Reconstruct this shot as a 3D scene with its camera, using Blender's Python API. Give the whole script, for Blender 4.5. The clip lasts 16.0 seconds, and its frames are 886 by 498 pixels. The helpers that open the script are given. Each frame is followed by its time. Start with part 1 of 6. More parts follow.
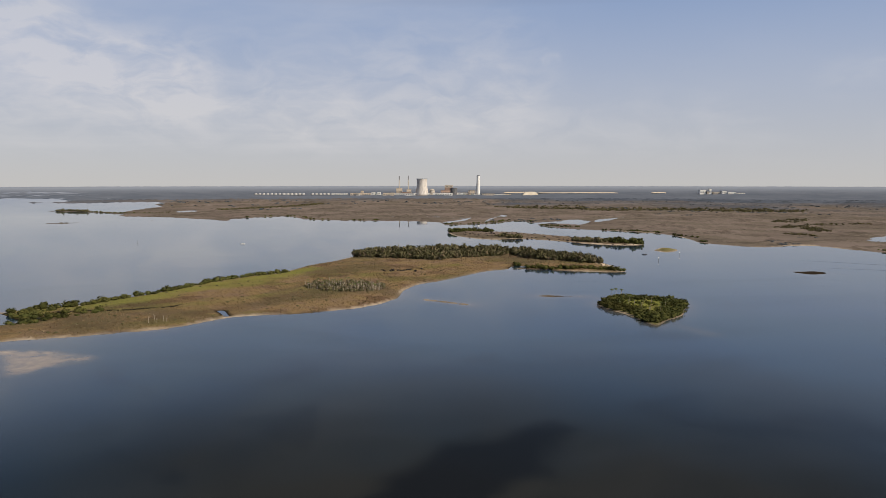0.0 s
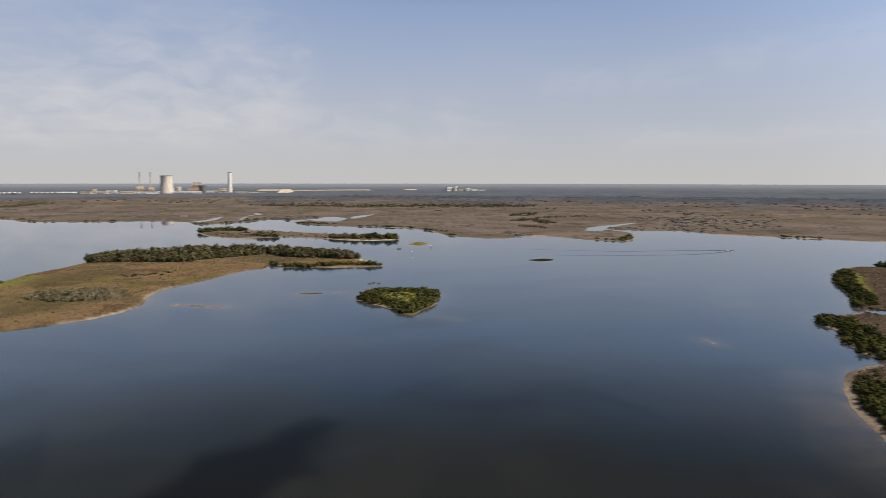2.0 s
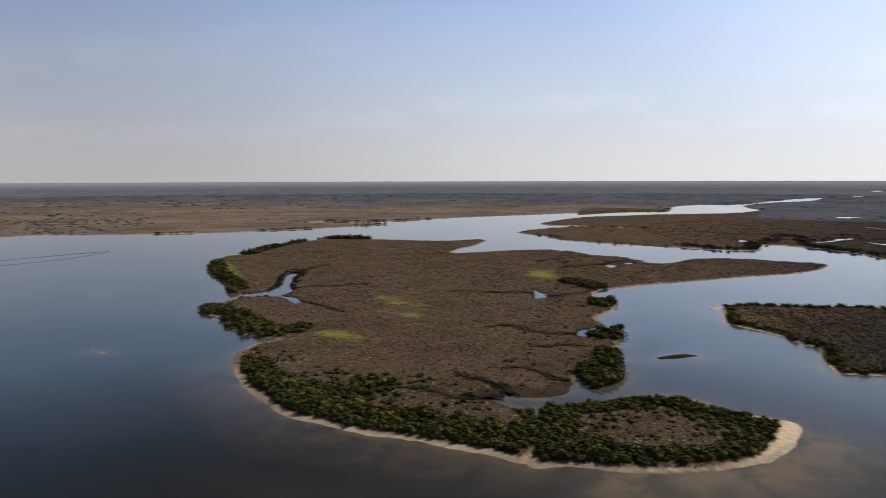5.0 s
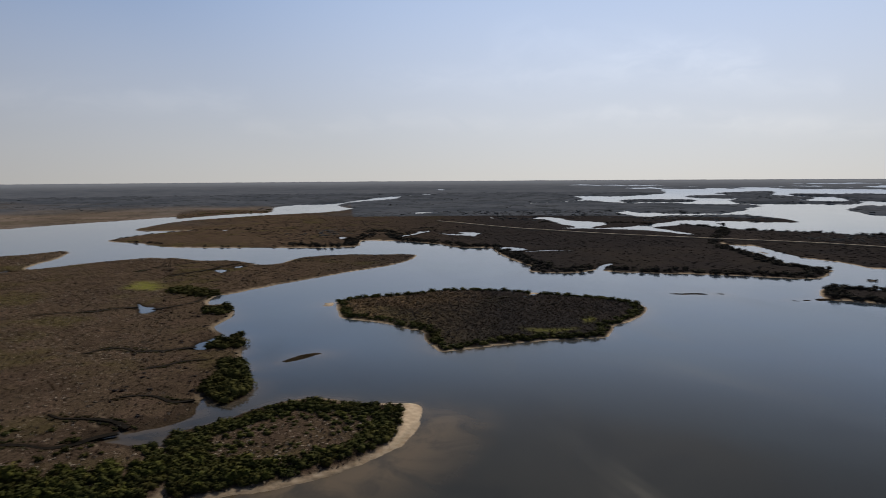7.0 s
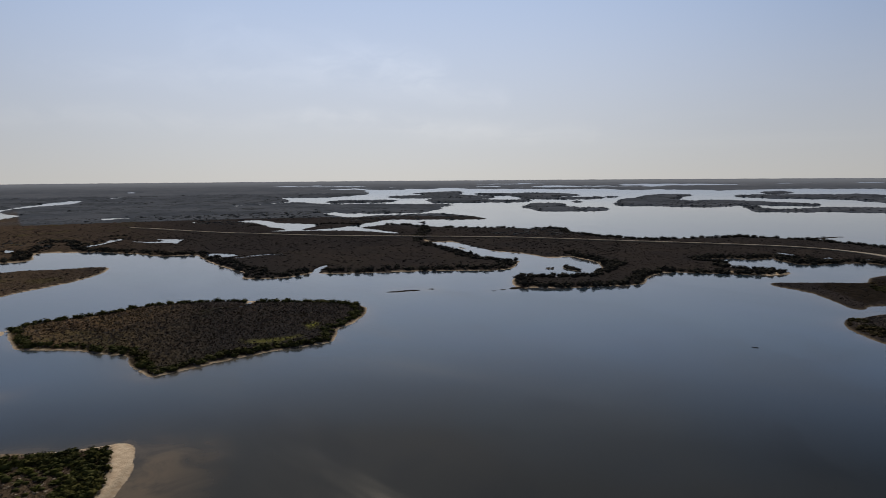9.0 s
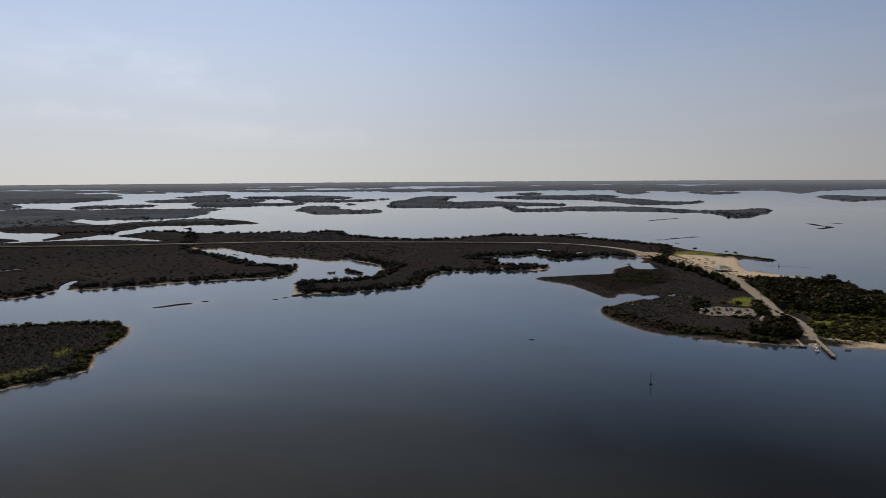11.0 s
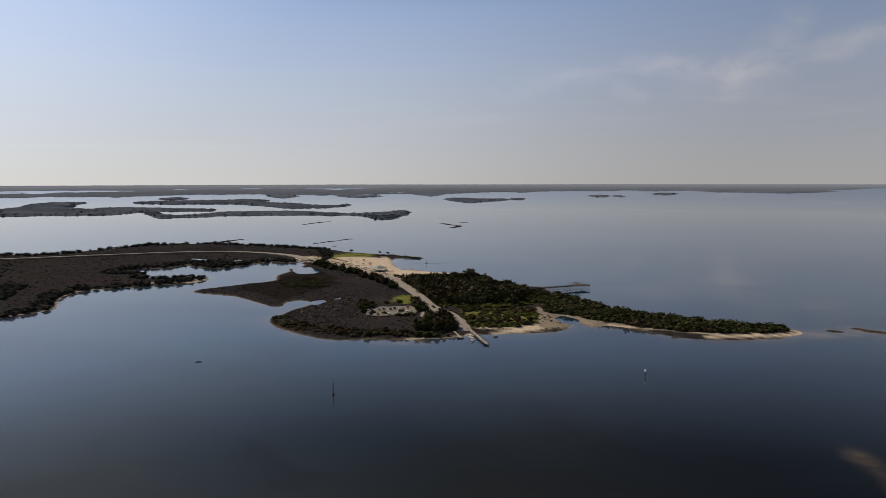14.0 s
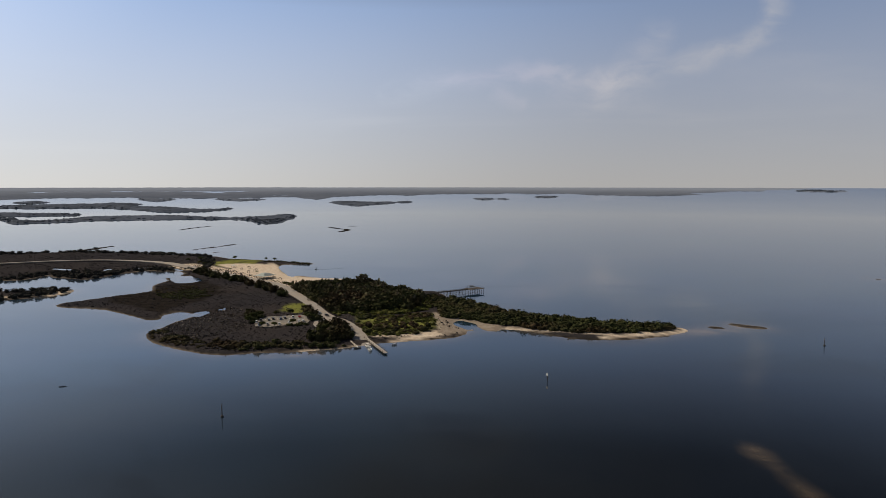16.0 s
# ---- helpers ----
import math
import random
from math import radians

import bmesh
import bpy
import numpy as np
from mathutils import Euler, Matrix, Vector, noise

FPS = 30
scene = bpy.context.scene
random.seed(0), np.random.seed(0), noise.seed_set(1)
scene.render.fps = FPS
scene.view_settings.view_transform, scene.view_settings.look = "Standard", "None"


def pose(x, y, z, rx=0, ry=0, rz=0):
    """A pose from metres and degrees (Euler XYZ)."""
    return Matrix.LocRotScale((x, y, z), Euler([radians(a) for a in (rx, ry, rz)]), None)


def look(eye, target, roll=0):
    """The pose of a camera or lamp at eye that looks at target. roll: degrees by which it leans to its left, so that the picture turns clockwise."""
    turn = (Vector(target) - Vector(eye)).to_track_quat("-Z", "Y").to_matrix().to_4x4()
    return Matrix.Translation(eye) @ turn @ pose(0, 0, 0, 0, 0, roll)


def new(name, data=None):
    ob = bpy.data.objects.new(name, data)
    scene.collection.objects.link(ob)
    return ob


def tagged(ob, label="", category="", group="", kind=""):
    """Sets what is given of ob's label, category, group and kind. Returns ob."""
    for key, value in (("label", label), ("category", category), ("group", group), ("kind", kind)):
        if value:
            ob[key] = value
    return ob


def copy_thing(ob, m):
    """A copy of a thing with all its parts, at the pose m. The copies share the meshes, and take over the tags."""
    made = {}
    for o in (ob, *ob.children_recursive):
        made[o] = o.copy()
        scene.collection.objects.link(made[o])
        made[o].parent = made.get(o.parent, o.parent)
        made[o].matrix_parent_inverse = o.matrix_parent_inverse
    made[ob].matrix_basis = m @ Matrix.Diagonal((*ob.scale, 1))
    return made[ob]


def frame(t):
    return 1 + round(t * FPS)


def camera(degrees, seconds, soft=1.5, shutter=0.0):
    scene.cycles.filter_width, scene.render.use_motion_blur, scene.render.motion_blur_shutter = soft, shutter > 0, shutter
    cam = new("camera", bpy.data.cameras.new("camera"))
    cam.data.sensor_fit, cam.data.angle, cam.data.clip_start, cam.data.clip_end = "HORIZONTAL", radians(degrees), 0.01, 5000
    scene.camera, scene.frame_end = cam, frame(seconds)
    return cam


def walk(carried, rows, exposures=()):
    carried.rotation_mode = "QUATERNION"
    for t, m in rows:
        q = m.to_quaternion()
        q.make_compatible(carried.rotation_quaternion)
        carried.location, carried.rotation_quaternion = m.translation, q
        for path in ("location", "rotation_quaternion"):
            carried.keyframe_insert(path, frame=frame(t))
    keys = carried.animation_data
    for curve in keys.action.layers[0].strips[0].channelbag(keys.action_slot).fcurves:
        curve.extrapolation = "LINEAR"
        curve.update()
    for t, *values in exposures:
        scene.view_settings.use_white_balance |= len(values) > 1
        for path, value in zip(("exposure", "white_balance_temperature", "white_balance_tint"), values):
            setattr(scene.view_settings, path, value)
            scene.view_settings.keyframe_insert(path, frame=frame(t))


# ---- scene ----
# Camera: a drone about 110 m over a bay, drifting slowly while it turns clockwise.
cam = camera(66.3, 16.0, soft=0.75, shutter=0.4)
# seconds, eye (metres), yaw (to the left, from +y), pitch, roll (degrees)
PATH = [
    (0, -0.0, 0.0, 111.6, 0.01, -5.62, 0.00),
    (0.5, 0.6, 0.8, 110.5, -0.30, -5.68, -0.02),
    (1, 1.0, -0.1, 110.3, -5.94, -5.75, 0.07),
    (1.5, -0.1, -1.2, 111.2, -13.61, -5.80, 0.12),
    (2, 0.2, -0.3, 110.8, -20.32, -5.81, 0.09),
    (2.5, 0.5, 1.6, 110.5, -26.84, -5.86, 0.05),
    (3, 0.9, 4.1, 110.6, -32.95, -5.91, 0.04),
    (3.5, 2.8, 5.9, 110.0, -41.50, -5.92, 0.00),
    (4, 3.7, 8.2, 109.9, -51.02, -5.97, -0.05),
    (4.5, 4.9, 11.0, 110.1, -60.53, -5.98, -0.04),
    (5, 8.1, 14.9, 109.9, -70.16, -5.99, -0.16),
    (7.5, 27.1, 26.6, 109.6, -110.32, -6.04, -0.42),
    (8, 31.3, 27.7, 109.8, -117.21, -6.07, -0.46),
    (8.5, 35.2, 28.2, 110.0, -122.87, -6.07, -0.43),
    (9, 39.1, 27.6, 110.3, -127.54, -6.07, -0.42),
    (11.5, 58.5, 21.4, 110.5, -151.53, -5.92, -0.36),
    (12, 61.9, 18.8, 110.4, -156.40, -5.88, -0.34),
    (12.5, 64.8, 16.3, 110.9, -161.17, -5.87, -0.29),
    (13, 68.1, 13.5, 110.7, -166.01, -5.82, -0.28),
    (13.5, 70.8, 10.0, 111.1, -170.81, -5.81, -0.20),
    (14, 73.5, 6.0, 110.9, -175.62, -5.76, -0.11),
    (14.5, 75.9, 1.8, 110.8, -178.67, -5.69, -0.06),
    (15, 77.6, -2.5, 110.8, -180.93, -5.63, -0.05),
    (15.5, 79.2, -5.9, 111.0, -183.22, -5.58, 0.02),
    (16, 80.7, -10.2, 110.8, -185.23, -5.51, 0.02),
]


def aim(x, y, z, yaw, pitch, roll):
    a, b = radians(yaw), radians(pitch)
    way = (-math.sin(a) * math.cos(b), math.cos(a) * math.cos(b), math.sin(b))
    return look((x, y, z), (x + 10 * way[0], y + 10 * way[1], z + 10 * way[2]), roll)


EXPOSURES = [(0, 0.12), (2.5, 0.17), (3.5, 0.2), (5, -0.08), (7.5, -0.65), (9, -0.7), (12, -0.6), (14, -0.40), (16, -0.25)]
walk(cam, [(t, aim(*row)) for t, *row in PATH], EXPOSURES)

# ---- sky and sun: a hazy morning, the sun in the south-east above the view ----
SUN_YAW, SUN_UP = -122.0, 38.0
sun_dir = Vector((-math.sin(radians(SUN_YAW)) * math.cos(radians(SUN_UP)), math.cos(radians(SUN_YAW)) * math.cos(radians(SUN_UP)), math.sin(radians(SUN_UP))))
sun = new("sun", bpy.data.lights.new("sun", "SUN"))
sun.data.energy, sun.data.angle, sun.data.color = 4.2, radians(0.6), (1.0, 0.86, 0.66)
sun.matrix_world = look(sun_dir * 100, (0, 0, 0))


class Nodes:
    """Short-hand for building a node tree."""

    def __init__(self, tree):
        self.tree = tree
        tree.nodes.clear()

    def add(self, kind, put=None, **sets):
        n = self.tree.nodes.new("ShaderNode" + kind)
        for key, value in sets.items():
            setattr(n, key, value)
        for key, value in (put or {}).items():
            self.join(value, n.inputs[key])
        return n

    def join(self, value, socket):
        if isinstance(value, bpy.types.NodeSocket):
            self.tree.links.new(value, socket)
        elif isinstance(value, bpy.types.Node):
            self.tree.links.new(value.outputs[0], socket)
        elif isinstance(value, tuple) and len(value) == 3 and socket.type == "RGBA":
            socket.default_value = (*value, 1)
        else:
            socket.default_value = value

    def math(self, op, a, b=0.0, c=0.0, clamp=False):
        return self.add("Math", {0: a, 1: b, 2: c}, operation=op, use_clamp=clamp).outputs[0]

    def ramp(self, value, lo, hi, a=0.0, b=1.0, kind="SMOOTHSTEP"):
        return self.add("MapRange", {"Value": value, "From Min": lo, "From Max": hi, "To Min": a, "To Max": b}, interpolation_type=kind, clamp=True).outputs[0]

    def mix(self, f, a, b, blend="MIX"):
        n = self.add("Mix", data_type="RGBA", blend_type=blend)
        self.join(f, n.inputs[0]), self.join(a, n.inputs[6]), self.join(b, n.inputs[7])
        return n.outputs[2]

    def noise(self, at, scale, detail=4.0, rough=0.55, distort=0.0):
        return self.add("TexNoise", {"Vector": at, "Scale": scale, "Detail": detail, "Roughness": rough, "Distortion": distort}).outputs[0]

    def scaled(self, at, sx, sy, sz, turn=0.0):
        return self.add("Mapping", {"Vector": at, "Scale": (sx, sy, sz), "Rotation": (0, 0, turn)}).outputs[0]


world = bpy.data.worlds.new("sky")
scene.world = world
world.use_nodes = True
w = Nodes(world.node_tree)
way = w.add("TexCoord").outputs["Generated"]
split = w.add("SeparateXYZ", {0: way})
up = split.outputs[2]
sky = w.add("TexSky", sky_type="NISHITA", sun_disc=False, sun_elevation=radians(SUN_UP), sun_rotation=radians(-SUN_YAW), air_density=1.0, dust_density=0.35, ozone_density=2.0, altitude=100)
# thin cirrus on a flat layer high up, seen along the ray
level = w.math("MAXIMUM", up, 0.0)
lift_by = w.math("DIVIDE", 1.0, w.math("ADD", level, 0.09))
sheet = w.add("CombineXYZ", {0: w.math("MULTIPLY", split.outputs[0], lift_by), 1: w.math("MULTIPLY", split.outputs[1], lift_by), 2: 0.0}).outputs[0]
veil = w.noise(w.scaled(sheet, 0.30, 0.50, 1, 0.5), 1.0, 6, 0.54, 0.7)
broad = w.noise(w.scaled(sheet, 0.10, 0.16, 1, 0.9), 1.0, 3, 0.5, 0.3)


def toward(bearing, height, lo, hi):
    """Where the sky lies near a bearing and height."""
    a, b = radians(bearing), radians(height)
    d = w.add("VectorMath", {0: way, 1: (math.sin(a) * math.cos(b), math.cos(a) * math.cos(b), math.sin(b))}, operation="DOT_PRODUCT").outputs["Value"]
    return w.ramp(d, math.cos(radians(lo)), math.cos(radians(hi)))


bank = w.math("MULTIPLY", toward(340, 10, 36, 6), w.ramp(veil, 0.36, 0.72))
cloud = w.math("MULTIPLY", w.ramp(veil, 0.47, 0.78), w.ramp(broad, 0.42, 0.60))
cloud = w.math("MAXIMUM", w.math("MULTIPLY", cloud, 0.4), w.math("MULTIPLY", bank, 0.6))
# drawn-out cirrus strokes: a bearing and a height in degrees for each turn, frayed by noise
heading = w.math("MULTIPLY_ADD", w.math("ARCTAN2", w.math("MULTIPLY", split.outputs[1], -1.0), split.outputs[0]), 57.2958, 90.0)
steep = w.math("MULTIPLY", w.math("ARCSINE", up), 57.2958)
fray = w.add("TexNoise", {"Vector": way, "Scale": 7.0, "Detail": 4.0, "Roughness": 0.55}).outputs[1]
fray = w.add("VectorMath", {0: fray, 1: (0.5, 0.5, 0.5)}, operation="SUBTRACT").outputs[0]
spot = w.add("VectorMath", {0: w.add("CombineXYZ", {0: heading, 1: steep, 2: 0.0}).outputs[0], 1: w.add("VectorMath", {0: fray, 1: (5.0, 3.0, 0.0)}, operation="MULTIPLY").outputs[0]}, operation="ADD").outputs[0]
strand = w.ramp(w.noise(w.add("VectorMath", {0: spot, 1: (0.22, 0.55, 1.0)}, operation="MULTIPLY").outputs[0], 1.0, 6, 0.56, 0.45), 0.26, 0.74)


def stroke(turns, wide, much):
    """A band of thin cloud along the turns, fading over its half width."""
    near = None
    for a, b in zip(turns, turns[1:]):
        d = Vector((b[0] - a[0], b[1] - a[1], 0.0))
        off = w.add("VectorMath", {0: spot, 1: (*a, 0.0)}, operation="SUBTRACT").outputs[0]
        along = w.math("ADD", w.add("VectorMath", {0: off, 1: tuple(d / d.length_squared)}, operation="DOT_PRODUCT").outputs["Value"], 0.0, clamp=True)
        foot = w.add("VectorMath", {0: tuple(d), "Scale": along}, operation="SCALE").outputs[0]
        gap = w.add("VectorMath", {0: w.add("VectorMath", {0: off, 1: foot}, operation="SUBTRACT").outputs[0]}, operation="LENGTH").outputs["Value"]
        near = gap if near is None else w.math("MINIMUM", near, gap)
    return w.math("MULTIPLY", w.ramp(near, wide * 1.6, 0.0, 0.0, much), strand)


for turns, wide, much in (
    (((180.8, 7.7), (186.9, 8.6), (193.4, 9.2), (198.8, 8.3), (202.3, 9.1), (207.6, 9.8), (209.9, 11.0), (210.9, 12.9), (210.3, 14.9)), 0.9, 0.75),
    (((197.1, 5.7), (199.1, 7.9), (202.2, 11.6)), 1.1, 0.45),
    (((195.2, 8.0), (201.0, 7.4)), 1.6, 0.35),
    (((189.7, 7.4), (191.8, 6.7)), 0.6, 0.4),
    (((-34.3, 12.1), (-30.4, 10.6), (-26.6, 9.0), (-21.6, 7.9)), 3.4, 1.0),
    (((-34.7, 5.9), (-21.7, 5.8), (-8.6, 7.0), (4.0, 8.0)), 5.0, 0.62),
    (((-10.9, 3.1), (7.8, 3.4), (21.0, 3.2)), 3.6, 0.42),
    (((7.9, 9.6), (9.3, 9.8)), 0.3, 0.4),
    (((33.5, 2.7), (47.1, 3.5), (58.8, 4.4), (67.7, 5.4), (77.8, 5.9), (86.3, 6.2)), 1.1, 0.42),
    (((29.5, 7.1), (42.5, 8.9), (52.7, 10.1), (63.2, 11.6)), 1.3, 0.28),
    (((97.5, 8.0), (109.9, 8.3), (121.4, 7.6), (132.1, 6.6)), 1.1, 0.36),
    (((109.1, 10.7), (119.1, 10.0), (126.5, 8.5)), 1.5, 0.36),
    (((87.0, 4.0), (105.4, 4.5), (123.7, 4.3), (139.7, 3.4)), 0.9, 0.3),
    (((117.2, 9.2), (122.6, 9.5), (126.9, 8.6)), 1.5, 0.32),
    (((116.9, 4.7), (126.0, 4.4), (134.9, 3.4)), 0.8, 0.3),
):
    cloud = w.math("ADD", cloud, stroke(turns, wide, much))
cloud = w.math("MULTIPLY", w.math("MULTIPLY", cloud, w.ramp(up, 0.36, 0.27)), w.ramp(up, 0.01, 0.08), clamp=True)
# the haze of the low sky, whitish at the horizon and periwinkle above it
low = w.mix(w.ramp(up, 0.0, 0.24, 0, 1, "LINEAR"), (5.45, 5.36, 5.34), (3.15, 4.12, 6.25))
low = w.mix(w.ramp(up, 0.24, 0.36, 0, 1, "LINEAR"), low, (0.6, 0.8, 1.3))
# the wide pale glow of the haze round the sun
facing = w.add("VectorMath", {0: way, 1: tuple(sun_dir)}, operation="DOT_PRODUCT").outputs["Value"]
low = w.mix(1.0, low, w.add("CombineXYZ", {k: w.ramp(facing, 0.15, 1.0, 1.0, v) for k, v in ((0, 2.0), (1, 2.03), (2, 2.0))}).outputs[0], "MULTIPLY")
haze = w.ramp(up, 0.70, 0.10, 0.12, 0.85)
toned = w.mix(haze, w.mix(1.0, sky.outputs[0], (0.28, 0.28, 0.28), "MULTIPLY"), low)
aureole = w.ramp(facing, 0.69, 1.0, 0.0, 3.1)
toned = w.mix(1.0, toned, w.add("CombineXYZ", {0: aureole, 1: aureole, 2: aureole}).outputs[0], "ADD")
lit = w.mix(1.0, w.mix(1.0, toned, (1.34, 1.28, 1.20), "MULTIPLY"), (6.4, 6.2, 6.2), "LIGHTEN")
toned = w.mix(w.math("MULTIPLY", cloud, 0.6), toned, lit)
w.add("OutputWorld", {0: w.add("Background", {"Color": toned, "Strength": 0.10})})


# ---- the plan: shores of the bay in metres, each a loose loop of turning points ----
rng = np.random.default_rng(7)
CENTRE, NEAR, RIM, FAR, EYE = np.array((40.0, 10.0)), 2550.0, 4770.0, 19700.0, 110.0


def place(x, y, z=0.0):
    """Beyond NEAR the country is drawn in: it nears the rim and lifts, so that the far land and sea reach the horizon."""
    x, y = np.asarray(x, float) - CENTRE[0], np.asarray(y, float) - CENTRE[1]
    r = np.maximum(np.hypot(x, y), 1.0)
    drawn = NEAR + (RIM - NEAR) * (1 - NEAR / np.maximum(r, NEAR)) / (1 - NEAR / FAR)
    k = np.where(r > NEAR, drawn / r, 1.0)
    return np.stack([x * k + CENTRE[0], y * k + CENTRE[1], EYE * (1 - k) + np.asarray(z) * k], -1)


def hashed(ix, iy, seed):
    n = (ix * 374761393 + iy * 668265263 + seed * 1274126177) & 0x7FFFFFFF
    n = ((n ^ (n >> 13)) * 1103515245) & 0x7FFFFFFF
    return ((n ^ (n >> 16)) & 0xFFFF) / 65535.0


def speck(x, y, size, seed=1, octaves=3):
    """Smooth random numbers about 0 (from -1 to 1), for arrays of places."""
    total, gain, reach = 0.0, 1.0, 0.0
    for o in range(octaves):
        u, v = np.asarray(x) / size, np.asarray(y) / size
        iu, iv = np.floor(u).astype(np.int64), np.floor(v).astype(np.int64)
        fu, fv = u - iu, v - iv
        fu, fv = fu * fu * (3 - 2 * fu), fv * fv * (3 - 2 * fv)
        a = hashed(iu, iv, seed + o) * (1 - fu) + hashed(iu + 1, iv, seed + o) * fu
        b = hashed(iu, iv + 1, seed + o) * (1 - fu) + hashed(iu + 1, iv + 1, seed + o) * fu
        total, reach = total + gain * (2 * (a * (1 - fv) + b * fv) - 1), reach + gain
        size, gain = size / 2.1, gain * 0.5
    return total / reach


def loop(*points, steps=4, closed=True):
    """A smooth line through the turning points."""
    p = np.array(points, float)
    out = []
    n = len(p)
    for i in range(n if closed else n - 1):
        a, b, c, d = (p[(i + k) % n] if closed else p[min(max(i + k, 0), n - 1)] for k in (-1, 0, 1, 2))
        for t in np.arange(steps) / steps:
            out.append(0.5 * (2 * b + (c - a) * t + (2 * a - 5 * b + 4 * c - d) * t * t + (3 * b - a - 3 * c + d) * t**3))
    if not closed:
        out.append(p[-1])
    return np.array(out)


def far_from(x, y, line, closed):
    """The distance of places from a line, and (closed) whether they lie within it."""
    best = np.full(x.shape, 1e18)
    inside = np.zeros(x.shape, bool)
    a = line
    b = np.roll(line, -1, 0) if closed else line[1:]
    for (ax, ay), (bx, by) in zip(a, b):
        dx, dy = bx - ax, by - ay
        t = np.clip(((x - ax) * dx + (y - ay) * dy) / (dx * dx + dy * dy + 1e-9), 0, 1)
        best = np.minimum(best, (x - ax - t * dx) ** 2 + (y - ay - t * dy) ** 2)
        if closed and ay != by:
            inside ^= ((ay > y) != (by > y)) & (x < dx * (y - ay) / dy + ax)
    return np.sqrt(best), inside


class Area:
    """A closed loop, or with half > 0 a strip about an open line."""

    def __init__(self, *points, half=0.0, steps=4):
        self.half = half
        self.line = loop(*points, steps=steps, closed=half == 0) if len(points) > 1 else np.array(points, float)

    def within(self, x, y, reach=80.0):
        """How far inside places lie (negative outside; no nearer than -reach where that is all one needs)."""
        out = np.full(x.shape, -reach)
        lo, hi = self.line.min(0) - reach - self.half, self.line.max(0) + reach + self.half
        m = (x > lo[0]) & (x < hi[0]) & (y > lo[1]) & (y < hi[1])
        if m.any():
            line = self.line if len(self.line) > 1 else np.vstack([self.line, self.line + 0.01])
            d, inside = far_from(x[m], y[m], line, self.half == 0)
            out[m] = np.maximum(self.half - d if self.half else np.where(inside, d, -d), -reach)
        return out


long_island = Area((-323, 450), (-311, 467), (-279, 480), (-245, 495), (-210, 513), (-195, 530), (-179, 552), (-159, 562), (-127, 569), (-109, 577), (-91, 587), (-64,
    609), (-46, 645), (-40, 693), (-30, 732), (-15, 753), (10, 784), (46, 839), (69, 861), (107, 872), (148, 855), (181, 844), (222, 839), (228, 861), (226, 908), (219,
    948), (204, 990), (155, 1053), (103, 1088), (14, 1088), (-76, 1070), (-125, 1036), (-150, 968), (-184, 896), (-199, 834), (-242, 789), (-269, 736), (-290, 682),
    (-315, 639), (-331, 609), (-354, 595), (-381, 574), (-399, 559))
small_island = Area((142, 618), (142, 601), (150, 582), (156, 567), (160, 539), (167, 523), (175, 532), (185, 545), (199, 559), (212, 585), (224, 612), (225, 633), (217,
    642), (201, 652), (190, 652), (176, 652), (166, 655), (155, 642))
mid_island = Area((11, 1524), (19, 1441), (52, 1367), (95, 1327), (163, 1340), (222, 1288), (255, 1240), (299, 1206), (341, 1196), (367, 1229), (367, 1288), (331, 1340),
    (272, 1382), (233, 1426), (192, 1474), (147, 1524), (98, 1542), (60, 1578), (28, 1597))
big_west = Area((702, 581), (642, 526), (600, 477), (545, 429), (544, 411), (515, 405), (489, 403), (465, 395), (454, 384), (447, 362), (421, 337), (404, 308), (400,
    287), (397, 276), (382, 284), (358, 279), (336, 266), (320, 253), (303, 237), (290, 217), (272, 190), (268, 173), (264, 156), (262, 139), (262, 123), (260, 102),
    (259, 85), (258, 69), (295, 67), (312, 78), (320, 98), (331, 104), (400, 112), (469, 102), (647, 122), (1012, 184), (1001, 268), (945,
    340), (1090, 339), (1170, 361), (1117, 419), (1110, 547), (1081, 634), (916, 631), (837, 616), (796, 628))
big_east = Area((1010, 192), (981, 139), (972, 99), (940, 73), (913, 57), (922, 31), (959, 16), (988, -11), (998, -61), (985, -101), (979, -139), (960, -153), (910,
    -134), (862, -98), (809, -36), (755, 22), (732, 44), (699, 75), (686, 90), (663, 95), (638, 92), (640, 77), (621, 71), (599, 69), (577, 70), (557, 77), (547, 80), (530, 76), (519, 72), (505, 71), (508, 57), (475, 55), (447, 54), (440, 56), (433, 51), (411, 47), (387, 45), (373, 46), (361, 56), (362, 59), (368, 64), (380, 69), (371, 69), (360, 70), (348, 69), (340, 75), (336, 83), (331, 95), (331, 102), (345, 112), (405, 122), (642, 137))
big_south = Area((258, 71), (258, 56), (260, 41), (261, 31), (267, 15), (274, 1), (283, -11), (299, -25), (313, -31), (330, -36), (339, -32), (341, -25), (344, -14),
    (352, 1), (360, 14), (357, 30), (349, 43), (342, 53), (332, 66), (323, 78))
far_bank_island = Area((623, -16), (578, -14), (555, -15), (541, -29), (527, -44), (502, -58), (489, -69), (465, -65), (438, -66), (432, -68), (434, -83), (439, -105),
    (441, -121), (443, -144), (441, -168), (442, -187), (455, -198), (473, -207), (483, -225), (506, -249), (521, -261), (541, -268), (565, -263), (585, -245), (603,
    -225), (618, -209), (639, -184), (651, -161), (658, -137), (658, -112), (650, -91), (645, -68), (641, -41), (635, -26))
log_bar = Area((430, 31), (438, 17), (449, 6), (445, 18), (435, 29))
